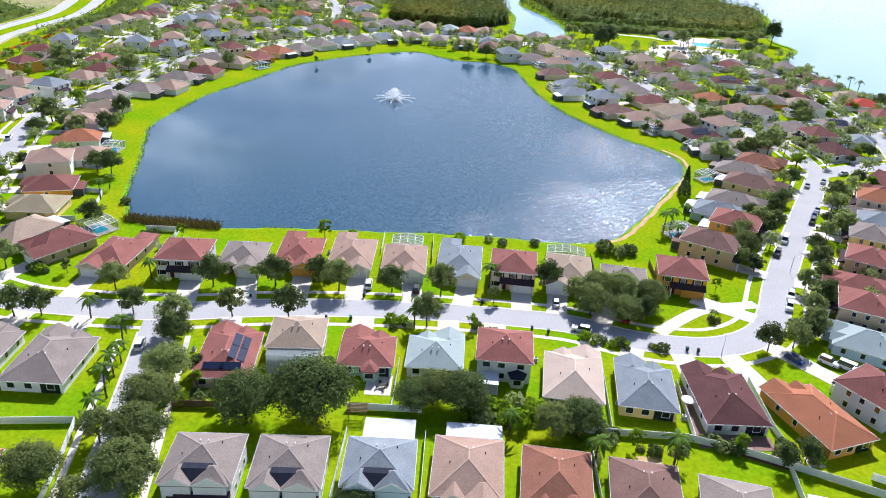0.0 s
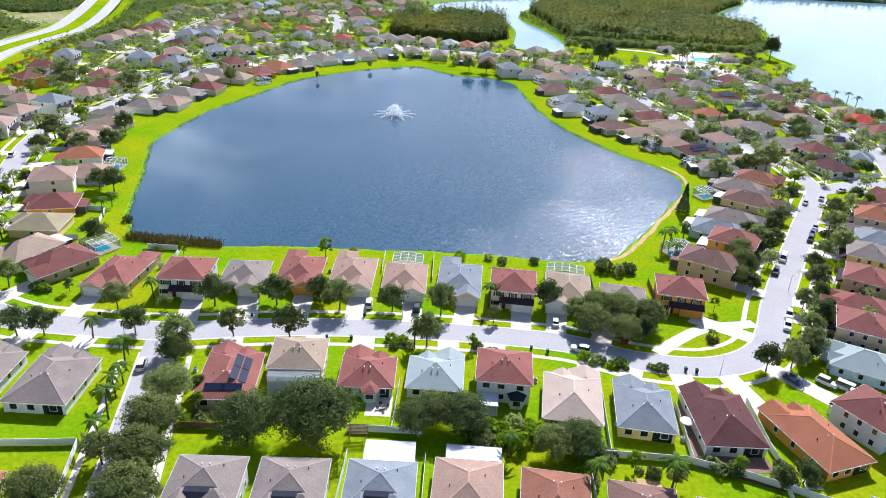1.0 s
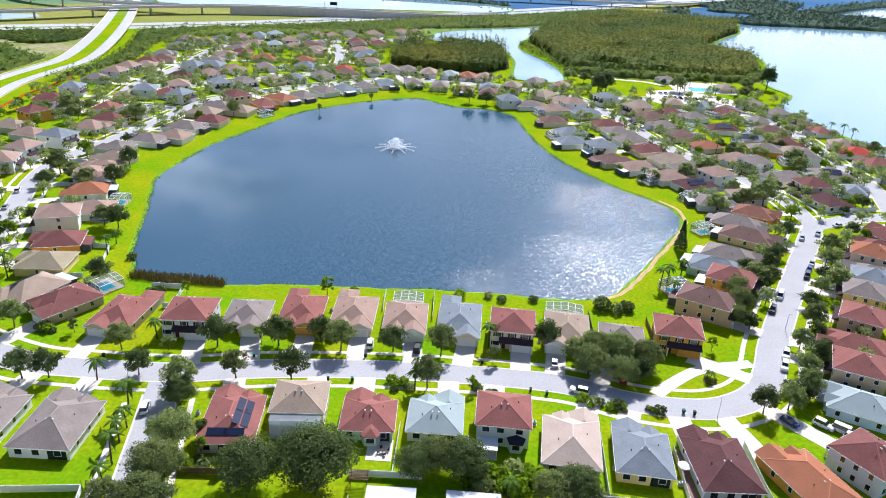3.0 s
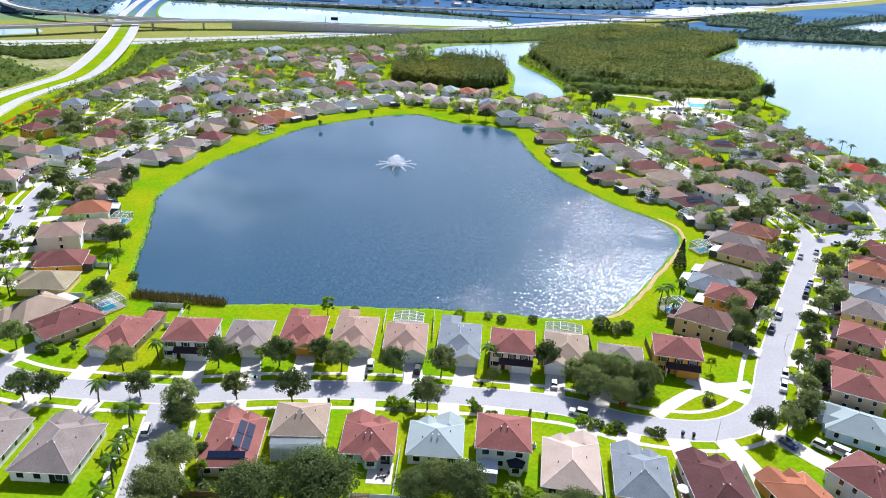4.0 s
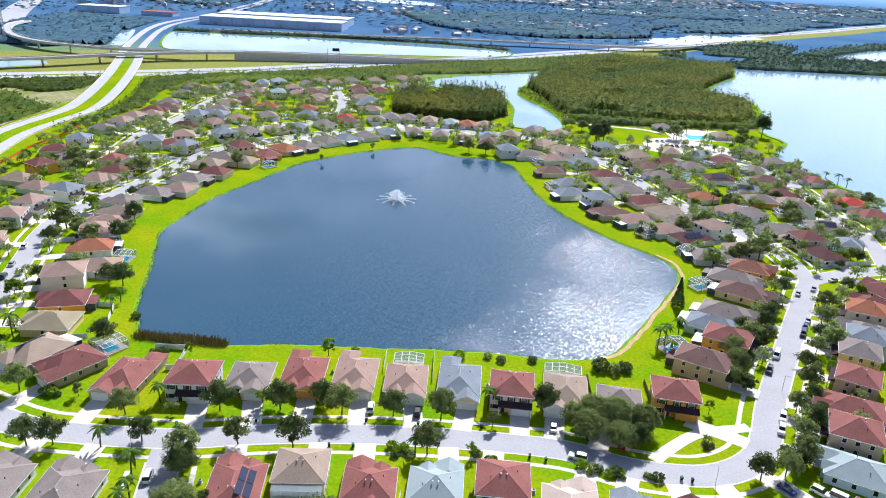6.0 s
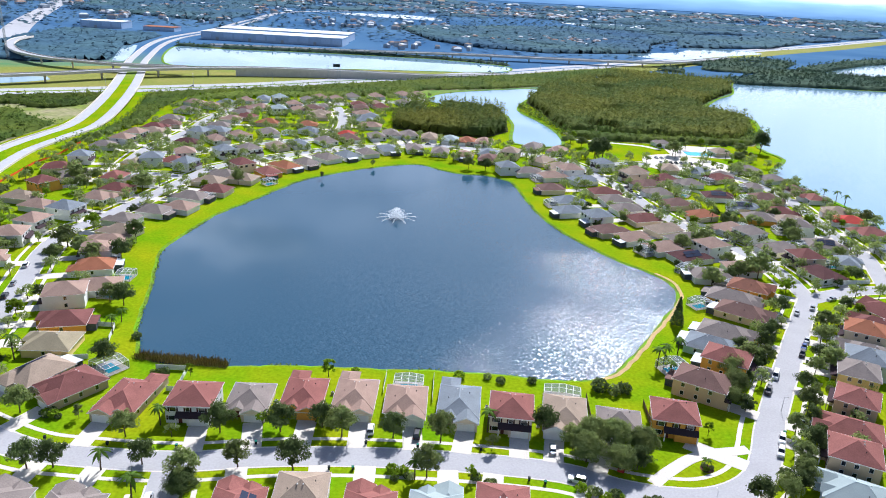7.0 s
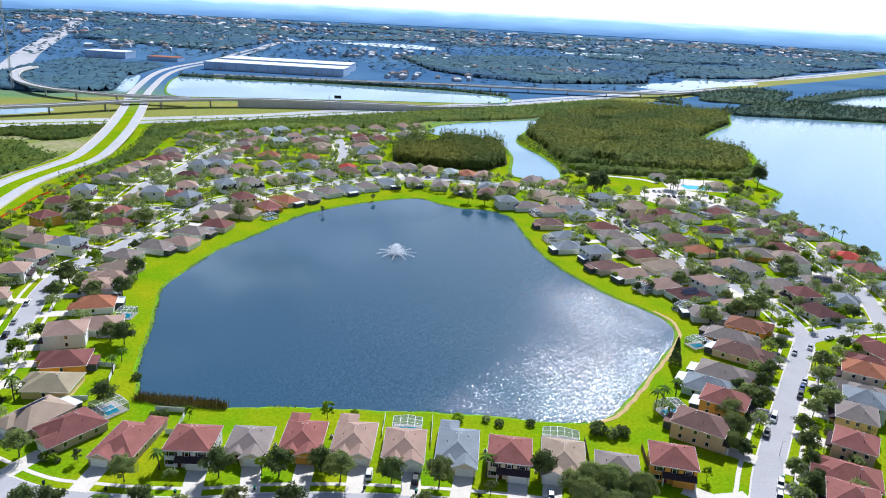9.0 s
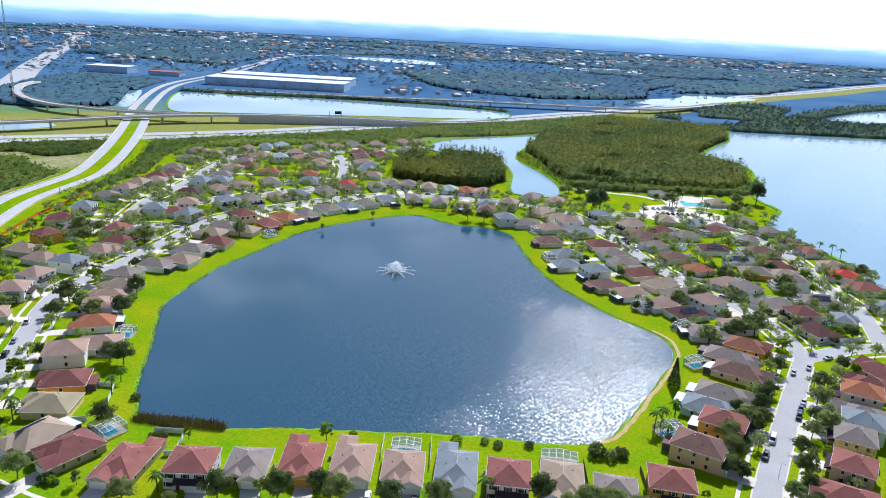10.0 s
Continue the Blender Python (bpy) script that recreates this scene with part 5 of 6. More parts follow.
def canopy(name, poly, cell, height, material, seed, avoid, gap, grain, rough):
    """The closed, uneven upper surface of a wood, which falls to the ground at its edges."""
    rng = np.random.default_rng(seed + 500)
    x0, y0 = min(p[0] for p in poly), min(p[1] for p in poly)
    nx, ny = int((max(p[0] for p in poly) - x0) / cell) + 2, int((max(p[1] for p in poly) - y0) / cell) + 2
    on, V = {}, []
    for i in range(nx):
        for j in range(ny):
            x, y = x0 + i * cell, y0 + j * cell
            if inside(x, y, poly) and not any(inside(x, y, a) for a in avoid) and noise.noise(Vector((x * grain, y * grain, seed))) <= gap:
                on[i, j] = len(V)
                V.append([x + rng.uniform(-.35, .35) * cell, y + rng.uniform(-.35, .35) * cell, height * (1 + .2 * noise.noise(Vector((x * .012, y * .012, 3)))) + rng.normal() * rough * .45 + rough * noise.noise(Vector((x * .11, y * .11, seed)))])
    for (i, j), k in on.items():
        if any((i + a, j + b) not in on for a, b in ((1, 0), (-1, 0), (0, 1), (0, -1))):
            V[k][2] = height * rng.uniform(.05, .35)
    F = [(k, on[i + 1, j], on[i + 1, j + 1], on[i, j + 1]) for (i, j), k in on.items() if (i + 1, j) in on and (i + 1, j + 1) in on and (i, j + 1) in on]
    return link(name, mesh_of(name, V, F, material, True))


def wood(name, poly, spacing, height, spread, per, leaf, material, seed, label, category="woods", avoid=(), gap=.55, grain=.02):
    rng = np.random.default_rng(seed)
    xs, ys = [p[0] for p in poly], [p[1] for p in poly]
    P, S = [], []
    nx, ny = int((max(xs) - min(xs)) / spacing) + 1, int((max(ys) - min(ys)) / spacing) + 1
    for i in range(nx):
        for j in range(ny):
            x, y = min(xs) + (i + rng.uniform(-.45, .95)) * spacing, min(ys) + (j + rng.uniform(-.45, .95)) * spacing
            if not inside(x, y, poly) or any(inside(x, y, a) for a in avoid):
                continue
            if noise.noise(Vector((x * grain, y * grain, seed))) > gap:
                continue
            h = height * rng.uniform(.65, 1.15) * (1 + .18 * noise.noise(Vector((x * .012, y * .012, 3))))
            t = rng.uniform(.12, 1, per) ** .8
            a = rng.uniform(0, 6.283, per)
            r = spread * (1.05 - t) ** .6 * rng.uniform(.4, 1, per)
            P.append(np.stack([x + r * np.cos(a), y + r * np.sin(a), h * t], 1))
            S.append(rng.uniform(.6, 1.2, per) * leaf)
    floor_mat = M_HAZEFLOOR if material == M_HAZEWOOD else M_SCRUBFLOOR if material == M_SCRUB else M_FLOOR
    if spacing > 4.1 or material == M_CYP:
        tagged(sheet("woodland_floor_" + name, [Vector((a, b, 0)) for a, b in poly], .10 + .004 * (seed % 20), floor_mat), "dark shaded woodland floor", "ground", kind="structure")
    if rows_wide(poly) > 40 and name != "far_scatter":
        far = material == M_HAZEWOOD
        tagged(canopy(name + "_canopy", poly, max(4.0, spacing * .55) if far else 3.0, height * (.55 if far else .52 if material == M_CYP else .45), material, seed, avoid, gap, grain, 2.2 if far else 1.6 if material == M_CYP else 1.0), label, category, kind="stuff")
        keep = rng.uniform(size=len(P)) < (.30 if far else 1.0 if material == M_CYP else .72)
        P, S = [a for a, k in zip(P, keep) if k], [a * (.55 if far else .8) for a, k in zip(S, keep) if k]
    ob = link(name, leaf_mesh(name, np.concatenate(P), np.concatenate(S), material, rng, up=4.5 if material == M_HAZEWOOD and ("forest" in name or "scatter" in name) else 2.0 if material in (M_CYP, M_HAZEWOOD) else 1.1))
    return tagged(ob, label, category, kind="stuff")


for x, y in [(160, 562), (172, 590), (185, 588), (200, 585), (215, 575), (222, 560), (210, 528), (200, 516), (165, 540), (185, 507), (226, 545), (96, 585), (92, 570), (98, 555), (228, 575), (234, 590)]:
    plant("f", x, y, plant_rng.uniform(.8, 1.4))
w_inlet, w_big = WATERS["inlet"][0], WATERS["big_lake"][0]
wood("cypress_woods", [(84, 690), (72, 760), (90, 850), (120, 910), (236, 1068), (370, 1030), (348, 930), (300, 858), (258, 785), (250, 762), (288, 722), (270, 656), (240, 612), (167, 606), (133, 607), (98, 612), (88, 640)], 4.2, 12, 2.5, 27, .88, M_CYP, 41, "dense olive-green cypress woods on the peninsula", avoid=(w_big, w_inlet))
wood("cypress_grove", [(-52, 590), (-56, 632), (-46, 690), (-5, 712), (28, 698), (46, 680), (44, 600), (24, 570), (-12, 575)], 3.8, 13, 2.4, 34, .85, M_CYP, 42, "small dense cypress grove beside the inlet", avoid=(w_inlet,))
wood("wood_fringe", [(88, 612), (133, 606), (167, 605), (240, 611), (272, 655), (282, 645), (246, 592), (165, 581), (125, 583), (95, 590)], 4.4, 8, 2.6, 22, .8, M_SCRUB, 57, "green trees along the edge of the woods")
wood("shore_scrub", [(66, 742), (80, 690), (92, 610), (88, 590), (80, 640), (63, 700), (60, 730)], 3.5, 5, 2.2, 16, .7, M_SCRUB, 43, "green scrub along the inlet")
wood("road_scrub", [(-266, 440), (-264, 505), (-262, 545), (-272, 600), (-292, 672), (-300, 690), (-250, 728), (-215, 752), (-215, 735), (-255, 690), (-255, 620), (-245, 560), (-254, 500)], 4.0, 6, 2.4, 18, .75, M_SCRUB, 44, "thick green scrub beside the dual road")
wood("highway_scrub", [(-215, 735), (-215, 755), (-110, 835), (-10, 912), (80, 985), (200, 1095), (240, 1120), (240, 1095), (95, 885), (40, 846), (-35, 812), (-40, 795), (-110, 745)], 5.0, 6, 2.6, 15, .85, M_SCRUB, 45, "strip of scrub and trees along the highway", avoid=(w_inlet,))
wood("edge_scrub", [(-255, 620), (-252, 690), (-215, 735), (-110, 762), (-60, 792), (-40, 792), (-72, 758), (-128, 730), (-190, 706), (-226, 676), (-246, 640)], 4.0, 6, 2.4, 14, .75, M_SCRUB, 59, "green scrub behind the far houses")
wood("wild_scrub", [(-306, 440), (-420, 480), (-420, 640), (-330, 690), (-312, 610), (-303, 545), (-306, 490)], 4.6, 5, 2.8, 18, .9, M_SCRUB, 46, "wild scrubland beside the dual road", gap=.12, grain=.018)
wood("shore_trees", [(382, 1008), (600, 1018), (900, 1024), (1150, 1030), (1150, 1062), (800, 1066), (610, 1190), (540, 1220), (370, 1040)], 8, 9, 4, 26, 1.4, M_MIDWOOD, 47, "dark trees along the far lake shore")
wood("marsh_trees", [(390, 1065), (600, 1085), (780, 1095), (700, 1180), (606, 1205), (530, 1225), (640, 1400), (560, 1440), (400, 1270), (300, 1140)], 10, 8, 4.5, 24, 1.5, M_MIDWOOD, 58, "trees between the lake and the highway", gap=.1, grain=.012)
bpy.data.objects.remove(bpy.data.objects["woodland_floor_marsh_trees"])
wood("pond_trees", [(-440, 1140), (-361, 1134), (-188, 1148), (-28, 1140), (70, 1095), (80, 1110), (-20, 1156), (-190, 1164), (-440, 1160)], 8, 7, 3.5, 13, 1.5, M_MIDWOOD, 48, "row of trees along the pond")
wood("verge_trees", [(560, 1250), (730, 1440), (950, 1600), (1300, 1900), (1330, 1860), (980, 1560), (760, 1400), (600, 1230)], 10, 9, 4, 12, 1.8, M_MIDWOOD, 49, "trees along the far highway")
far_water = [WATERS[k][0] for k in ("back_pond", "side_pond", "canal", "far_pond", "distant_pond", "pond")]
# far woods, their distance haze painted into the leaf colour
wood("dark_forest", [(-640, 900), (-500, 880), (-445, 930), (-500, 1120), (-520, 1300), (-700, 1330), (-690, 1150)], 9, 9, 5.5, 12, 3.2, M_HAZEWOOD, 50, "dark flat woods inside the ramp loop, painted haze blue", avoid=far_water)
wood("far_forest_middle", [(-60, 1480), (-150, 1800), (300, 2100), (600, 1950), (420, 1640), (360, 1420), (160, 1330), (20, 1380)], 10, 11, 6, 12, 3.6, M_HAZEWOOD, 51, "dark far woods behind the highway, painted haze blue", avoid=far_water)
wood("far_forest_right", [(460, 1600), (700, 1700), (900, 1960), (1400, 2480), (1600, 3000), (700, 2700), (300, 2250), (560, 1960)], 14, 11, 9, 12, 4.5, M_HAZEWOOD, 52, "wide far woods, painted haze blue", avoid=far_water, gap=.3, grain=.006)
wood("far_forest_left", [(-1000, 1900), (-560, 1700), (-560, 2150), (-900, 3000), (-1300, 3000)], 14, 12, 9, 12, 5, M_HAZEWOOD, 53, "far woods beside the distant highway, painted haze blue", avoid=far_water)
wood("far_forest_back", [(-2200, 2900), (-900, 2500), (300, 2450), (1500, 2900), (2600, 3300), (2600, 3900), (-2200, 4200)], 34, 10, 22, 12, 9, M_HAZEWOOD, 54, "distant bands of woods, painted haze blue", avoid=far_water, gap=.05, grain=.0035)
wood("far_forest_edge", [(1200, 2000), (2600, 3000), (2600, 2100), (1500, 1500), (1250, 1300), (1150, 1500)], 20, 12, 13, 12, 7, M_HAZEWOOD, 55, "far woods behind the lake, painted haze blue", avoid=far_water, gap=.25, grain=.006)

wood("far_scatter", [(-2100, 2700), (-900, 1250), (-520, 1500), (-450, 1350), (-60, 1400), (60, 1240), (330, 1240), (600, 1700), (1300, 2500), (2400, 3600), (-2100, 4100)], 34, 9, 9, 6, 4.5, M_HAZEWOOD, 56, "scattered trees over the far land, painted haze blue", avoid=far_water)
for nm in ("far_scatter", "far_forest_back", "far_forest_right", "far_forest_edge"):
    bpy.data.objects.remove(bpy.data.objects["woodland_floor_" + nm])
rng = np.random.default_rng(77)
V, F = [], []
for i in range(1500):
    t = rng.uniform(0, 1)
    x = -99 + 30 * t + rng.normal() * .5
    y = 201.5 - 2.5 * t + rng.uniform(-1.6, 2.4)
    h, a, w = rng.uniform(1.0, 2.2), rng.uniform(0, 6.28), .14
    lx, ly = rng.normal() * .35, rng.normal() * .35
    o = len(V)
    V += [(x - w * math.cos(a), y - w * math.sin(a), -.6), (x + w * math.cos(a), y + w * math.sin(a), -.6), (x + lx + .05, y + ly, h), (x + lx - .05, y + ly, h * .97)]
    F.append((o, o + 1, o + 2, o + 3))
tagged(link("reeds", mesh_of("reeds", V, F, M_REED)), "brown reeds along the lake shore", "reeds", kind="stuff")
q = [(p.x + rng.normal() * .5 - nn.x * 1.1, p.y + rng.normal() * .5 - nn.y * 1.1, rng.uniform(-.4, .05)) for p, nn in zip(shore, normals(shore, True)) for k in range(10) if noise.noise(p * .05) > .02 and not (p.x > 55 and p.y < 300)]
tagged(link("shore_plants", leaf_mesh("shore_plants", q, .3, M_SCRUB, rng)), "low weeds along the lake shore", "weeds", kind="stuff")

# ---- fountain ----
ft = new("fountain")
ft.matrix_basis = pose(-28.5, 358, -.4)
tagged(ft, "white floating fountain spraying in a star", "fountain")
v, f = tube((0, 0, -.2), (0, 0, .35), .9, .7, 12)
link("float", mesh_of("float", v, f, M_POLE), ft)
for k in range(10):
    a = k * 2 * math.pi / 10 + .2
    P, S = [], []
    for i in range(260):
        t = rng.uniform(0, 1)
        w = .10 + .26 * t
        P.append((math.cos(a) * 10.5 * t + rng.normal() * w * .6, math.sin(a) * 10.5 * t + rng.normal() * w * .6, .4 + 2.4 * t * (1 - t) + rng.normal() * w * .3))
        S.append(rng.uniform(.08, .20))
    link("water_jet", leaf_mesh("water_jet", P, S, M_FOAM, rng), ft)
P = [(rng.normal() * 1.9 * (1.25 - t ** 2), rng.normal() * 1.9 * (1.25 - t ** 2), .3 + 5.2 * t) for t in rng.uniform(0, 1, 1500) ** 1.4]
link("plume", leaf_mesh("plume", P, rng.uniform(.12, .32, 1500), M_FOAM, rng), ft, label="white central water plume")


# ---- vehicles ----
def make_car(paint, kind):
    L, W, Hh = (4.6, 1.85, .95) if kind in ("car", "far") else (4.9, 1.95, 1.1) if kind == "suv" else (5.8, 2.0, 1.1)
    top = new("car" if kind != "van" else "van")
    cab_h = .55 if kind in ("car", "far") else .75 if kind == "suv" else 1.0
    link("body", mesh_of("body", *bevelled(-W / 2, W / 2, -L / 2, L / 2, .3, Hh, .22), paint, False), top)
    y0, y1 = (-L * .22, L * .34) if kind in ("car", "far") else (-L * .2, L * .47) if kind == "suv" else (-L * .33, L * .48)
    v = [(-W / 2 + .12, y0, Hh - .03), (W / 2 - .12, y0, Hh - .03), (W / 2 - .12, y1, Hh - .03), (-W / 2 + .12, y1, Hh - .03),
         (-W / 2 + .3, y0 + .65, Hh + cab_h), (W / 2 - .3, y0 + .65, Hh + cab_h), (W / 2 - .3, y1 - .35, Hh + cab_h), (-W / 2 + .3, y1 - .35, Hh + cab_h)]
    cab = link("cabin_glass", mesh_of("cabin_glass", v, [(0, 1, 5, 4), (1, 2, 6, 5), (2, 3, 7, 6), (3, 0, 4, 7), (4, 5, 6, 7)], M_GLASS), top)
    link("roof_panel", mesh_of("roof_panel", *bevelled(-W / 2 + .27, W / 2 - .27, y0 + .6, y1 - .3, Hh + cab_h - .02, Hh + cab_h + .06, .05), paint), top)
    for sx in (-1, 1):
        for py in (-L * .31, L * .31):
            wh = link("wheel", mesh_of("wheel", *tube((sx * (W / 2 - .2), py, .33), (sx * (W / 2 + .01), py, .33), .33, .33, 12), M_TYRE), top)
            if kind == "far":
                continue
            link("rim", mesh_of("rim", *tube((sx * (W / 2 - .05), py, .33), (sx * (W / 2 + .025), py, .33), .2, .2, 10), M_RIM), wh)
        if kind == "far":
            continue
        v, f = box(sx * W * .36 - .18, sx * W * .36 + .18, L / 2 - .06, L / 2 + .02, .68, .84)
        link("tail_light", mesh_of("tail_light", v, f, M_LAMPR), top)
    names = [k for k, m_ in CARP.items() if m_ == paint]
    return tagged(top, "%s parked %s on the street" % (names[0], {"far": "car", "car": "saloon car", "suv": "sport utility car", "van": "long van"}[kind]), "car" if kind != "van" else "van", group="parked cars")


CARS = [make_car(CARP["white"], "suv"), make_car(CARP["silver"], "car"), make_car(CARP["black"], "suv"), make_car(CARP["white"], "van"), make_car(CARP["blue"], "car"), make_car(CARP["red"], "car"), make_car(CARP["white"], "far"), make_car(CARP["silver"], "far"), make_car(CARP["black"], "far")]
car_used = set()


def park(x, y, which, turn=None):
    if turn is None:
        q = nearest_street(x, y)
        d = (q - Vector((x, y, 0)))
        path = next(p for p in PATHS.values() if q in p)
        i = path.index(q)
        t = path[min(i + 1, len(path) - 1)] - path[max(i - 1, 0)]
        if d.length < 4.2:
            # at the kerb
            nrm = Vector((-t.y, t.x, 0)).normalized()
            s = 1 if (Vector((x, y, 0)) - q).dot(nrm) > 0 else -1
            p = q + nrm * s * max(2.4, d.length)
            x, y = p.x, p.y
            turn = math.degrees(math.atan2(-t.x, t.y))
        else:
            turn = math.degrees(math.atan2(-d.x, d.y))
    m = pose(x, y, .05, 0, 0, turn)
    if which in car_used:
        copy_thing(CARS[which], m)
    else:
        car_used.add(which)
        CARS[which].matrix_basis = m


for x, y, k in [(94, 168.5, 0), (96.5, 174, 0), (108, 182, 3), (98, 162, 2), (85, 143.5, 4), (-67, 137, 0), (-62.5, 125, 0), (-19.5, 168.5, 0), (-6.5, 167.5, 2), (30.5, 164, 1), (35, 152.5, 0), (111, 210, 3), (101, 159.5, 0), (104, 158, 3),
                (93, 143, 0), (97, 141, 3), (98, 138, 0), (160, 278, 1), (132, 238, 1), (115, 233, 0), (129, 259, 0), (137, 229, 2), (131, 222, 0), (-167, 250, 1), (-162, 240, 2), (-156, 218, 0),
                (-174, 433, 0), (48, 158, 5), (141, 262, 1), (126, 228, 2), (-171, 270, 0), (-176, 292, 1), (110, 420, 0), (118, 392, 1), (139, 341, 2), (-150, 433, 0), (-30, 531, 0), (40, 523, 1), (206, 400, 0), (204, 350, 2), (103, 199, 2), (145, 268, 1), (128, 232, 4), (138, 345, 1), (108, 432, 2), (-20, 535, 1), (-162, 243, 0), (178, 291, 1)]:
    park(x, y, k)
car_rng = random.Random(8)
for i in range(18):
    p = hwy[car_rng.randrange(6, len(hwy) - 60)]
    k = hwy.index(p)
    t = hwy[k + 1] - p
    nrm = Vector((-t.y, t.x, 0)).normalized()
    off = car_rng.choice((-16, -8, 7, 15))
    park(p.x + nrm.x * off, p.y + nrm.y * off, car_rng.choice((6, 7, 8)), math.degrees(math.atan2(-t.x, t.y)))
for i in range(10):
    x, y = 150 + 3.6 * (i % 8) + car_rng.uniform(-.2, .2), 515 + 14 * (i // 8)
    park(x, y, car_rng.choice((6, 7, 8)), 10)


# ---- fences, bins, lamps ----
PANEL = {}


def fence(pts, h, material, label):
    top = new("fence")
    tagged(top, label, "fence")
    for (ax, ay), (bx, by) in zip(pts, pts[1:]):
        L = math.hypot(bx - ax, by - ay)
        n = max(1, round(L / 2.4))
        turn = math.degrees(math.atan2(by - ay, bx - ax))
        key = (round(L / n, 2), h, material.name)
        if key not in PANEL:
            s = L / n
            PANEL[key] = (mesh_of("panel", *join(box(.06, s - .06, -.02, .02, .06, h - .08), box(.04, s - .04, -.035, .035, h - .14, h - .04)), material), mesh_of("post", *bevelled(-.065, .065, -.065, .065, 0, h + .06, .02), material))
        for i in range(n):
            x, y = ax + (bx - ax) * i / n, ay + (by - ay) * i / n
            link("panel", PANEL[key][0], top, pose(x, y, 0, 0, 0, turn))
            link("post", PANEL[key][1], top, pose(x, y, 0, 0, 0, turn))


WHITE = "white vinyl privacy fence between gardens"
for pts in ([(-100, 106), (-70, 109), (-67.5, 97), (-66, 86)], [(-18, 117.5), (-2.5, 117.5)], [(-8.5, 134), (-9, 117.5)], [(27, 114), (51, 113.3), (63, 109.5), (70, 106.5), (86, 99.5)], [(37.5, 134), (36, 114)], [(53.5, 131), (52.5, 113.3)],
            [(70.5, 134), (70, 118), (71, 106)], [(-54.5, 113), (-52, 100), (-51, 92)], [(-82, 183), (-79, 183), (-80, 195), (-90, 195)], [(-3, 199), (-3, 184)], [(-18, 199), (-18, 188)], [(-124, 221), (-114.5, 221), (-112, 211)],
            [(170, 297), (187, 299), (189, 309)], [(-1.5, 110), (-1.8, 90)], [(31, 110), (30.5, 88)], [(69, 106.5), (67, 92)], [(113, 322), (104, 322), (98, 327)], [(-17, 110), (-17.5, 92)], [(84, 105), (97, 98)],
            [(-126, 196), (-113, 199)], [(128, 372), (150, 362), (166, 346)], [(150, 440), (168, 420), (180, 400)]):
    fence(pts, 1.8, M_FENCE, WHITE)
fence([(-53.5, 115.5), (-39, 116)], 1.7, M_WOOD, "weathered brown wooden garden fence")
fence([(61, 190), (60.5, 178)], 1.7, M_WOOD, "weathered brown wooden garden fence")
fence([(44, 192), (43, 170)], 1.6, M_WOOD, "weathered brown wooden garden fence")
fence([(-252, 380), (-257, 425), (-255, 452), (-258, 485)], 1.3, M_ORANGE, "orange mesh building-site fence beside the road")


def make_bin(lid):
    top = new("wheelie_bin")
    v = [(-.25, -.28, .05), (.25, -.28, .05), (.25, .28, .05), (-.25, .28, .05), (-.32, -.38, .98), (.32, -.38, .98), (.32, .36, .98), (-.32, .36, .98)]
    link("bin_body", mesh_of("bin_body", v, [(0, 1, 5, 4), (1, 2, 6, 5), (2, 3, 7, 6), (3, 0, 4, 7), (3, 2, 1, 0)], M_BIN), top)
    link("bin_lid", mesh_of("bin_lid", *bevelled(-.34, .34, -.4, .4, .98, 1.08, .04), lid), top)
    return tagged(top, "dark plastic wheelie bin at the kerb", "bin", group="bins at the kerb")


BINS = [make_bin(M_BING), make_bin(M_BIN)]
for i, (x, y) in enumerate([(-69, 156.5), (-87, 156), (-49, 159.8), (-28, 151), (-22, 151.5), (-20, 162.5), (-6, 162.3), (23, 151), (27, 150), (11, 162.5), (60, 145.5), (62.5, 145), (113, 199), (125, 222), (99, 178), (-104, 157)]):
    m = pose(x, y, .06, 0, 0, plant_rng.uniform(-20, 20))
    if i < 2:
        BINS[i].matrix_basis = m
    else:
        copy_thing(BINS[i % 2], m)


def make_lamp():
    top = new("street_lamp")
    link("pole", mesh_of("pole", *tube((0, 0, 0), (0, 0, 5.2), .09, .06, 8), M_POLE, True), top)
    link("arm", mesh_of("arm", *tube((0, 0, 5.1), (0, -.9, 5.35), .05, .04, 6), M_POLE, True), top)
    link("lamp_head", mesh_of("lamp_head", *bevelled(-.16, .16, -1.3, -.8, 5.28, 5.44, .05), M_VENT), top)
    return tagged(top, "slim grey street lamp on a post", "street lamp", group="street lamps")


lamp = make_lamp()
for i, (x, y, r) in enumerate([(-76, 145.5, 180), (68, 144.5, 180), (-10, 162.5, 0), (103, 190, 60), (140, 250, 60), (-155, 245, 250), (112, 425, 90)]):
    m = pose(x, y, 0, 0, 0, r)
    if i:
        copy_thing(lamp, m)
    else:
        lamp.matrix_basis = m
pole = new("highway_lamp")
link("pole", mesh_of("pole", *tube((0, 0, 0), (0, 0, 14), .2, .12, 6), M_POLE), pole)
link("lamp_head", mesh_of("lamp_head", *bevelled(-.3, .3, -1.2, 1.2, 13.9, 14.15, .08), M_POLE), pole)
tagged(pole, "tall grey highway lamp post", "street lamp", group="highway lamps")
for i in range(14):
    p = hwy[8 + i * 4]
    if i:
        copy_thing(pole, pose(p.x, p.y, 0))
    else:
        pole.matrix_basis = pose(p.x, p.y, 0)
mast = new("radio_mast")
tagged(mast, "tall thin lattice radio mast", "mast")
for k in range(3):
    a = k * 2.094
    link("leg", mesh_of("leg", *tube((1.4 * math.cos(a), 1.4 * math.sin(a), 0), (.5 * math.cos(a), .5 * math.sin(a), 150), .3, .22, 5), M_POLE), mast)
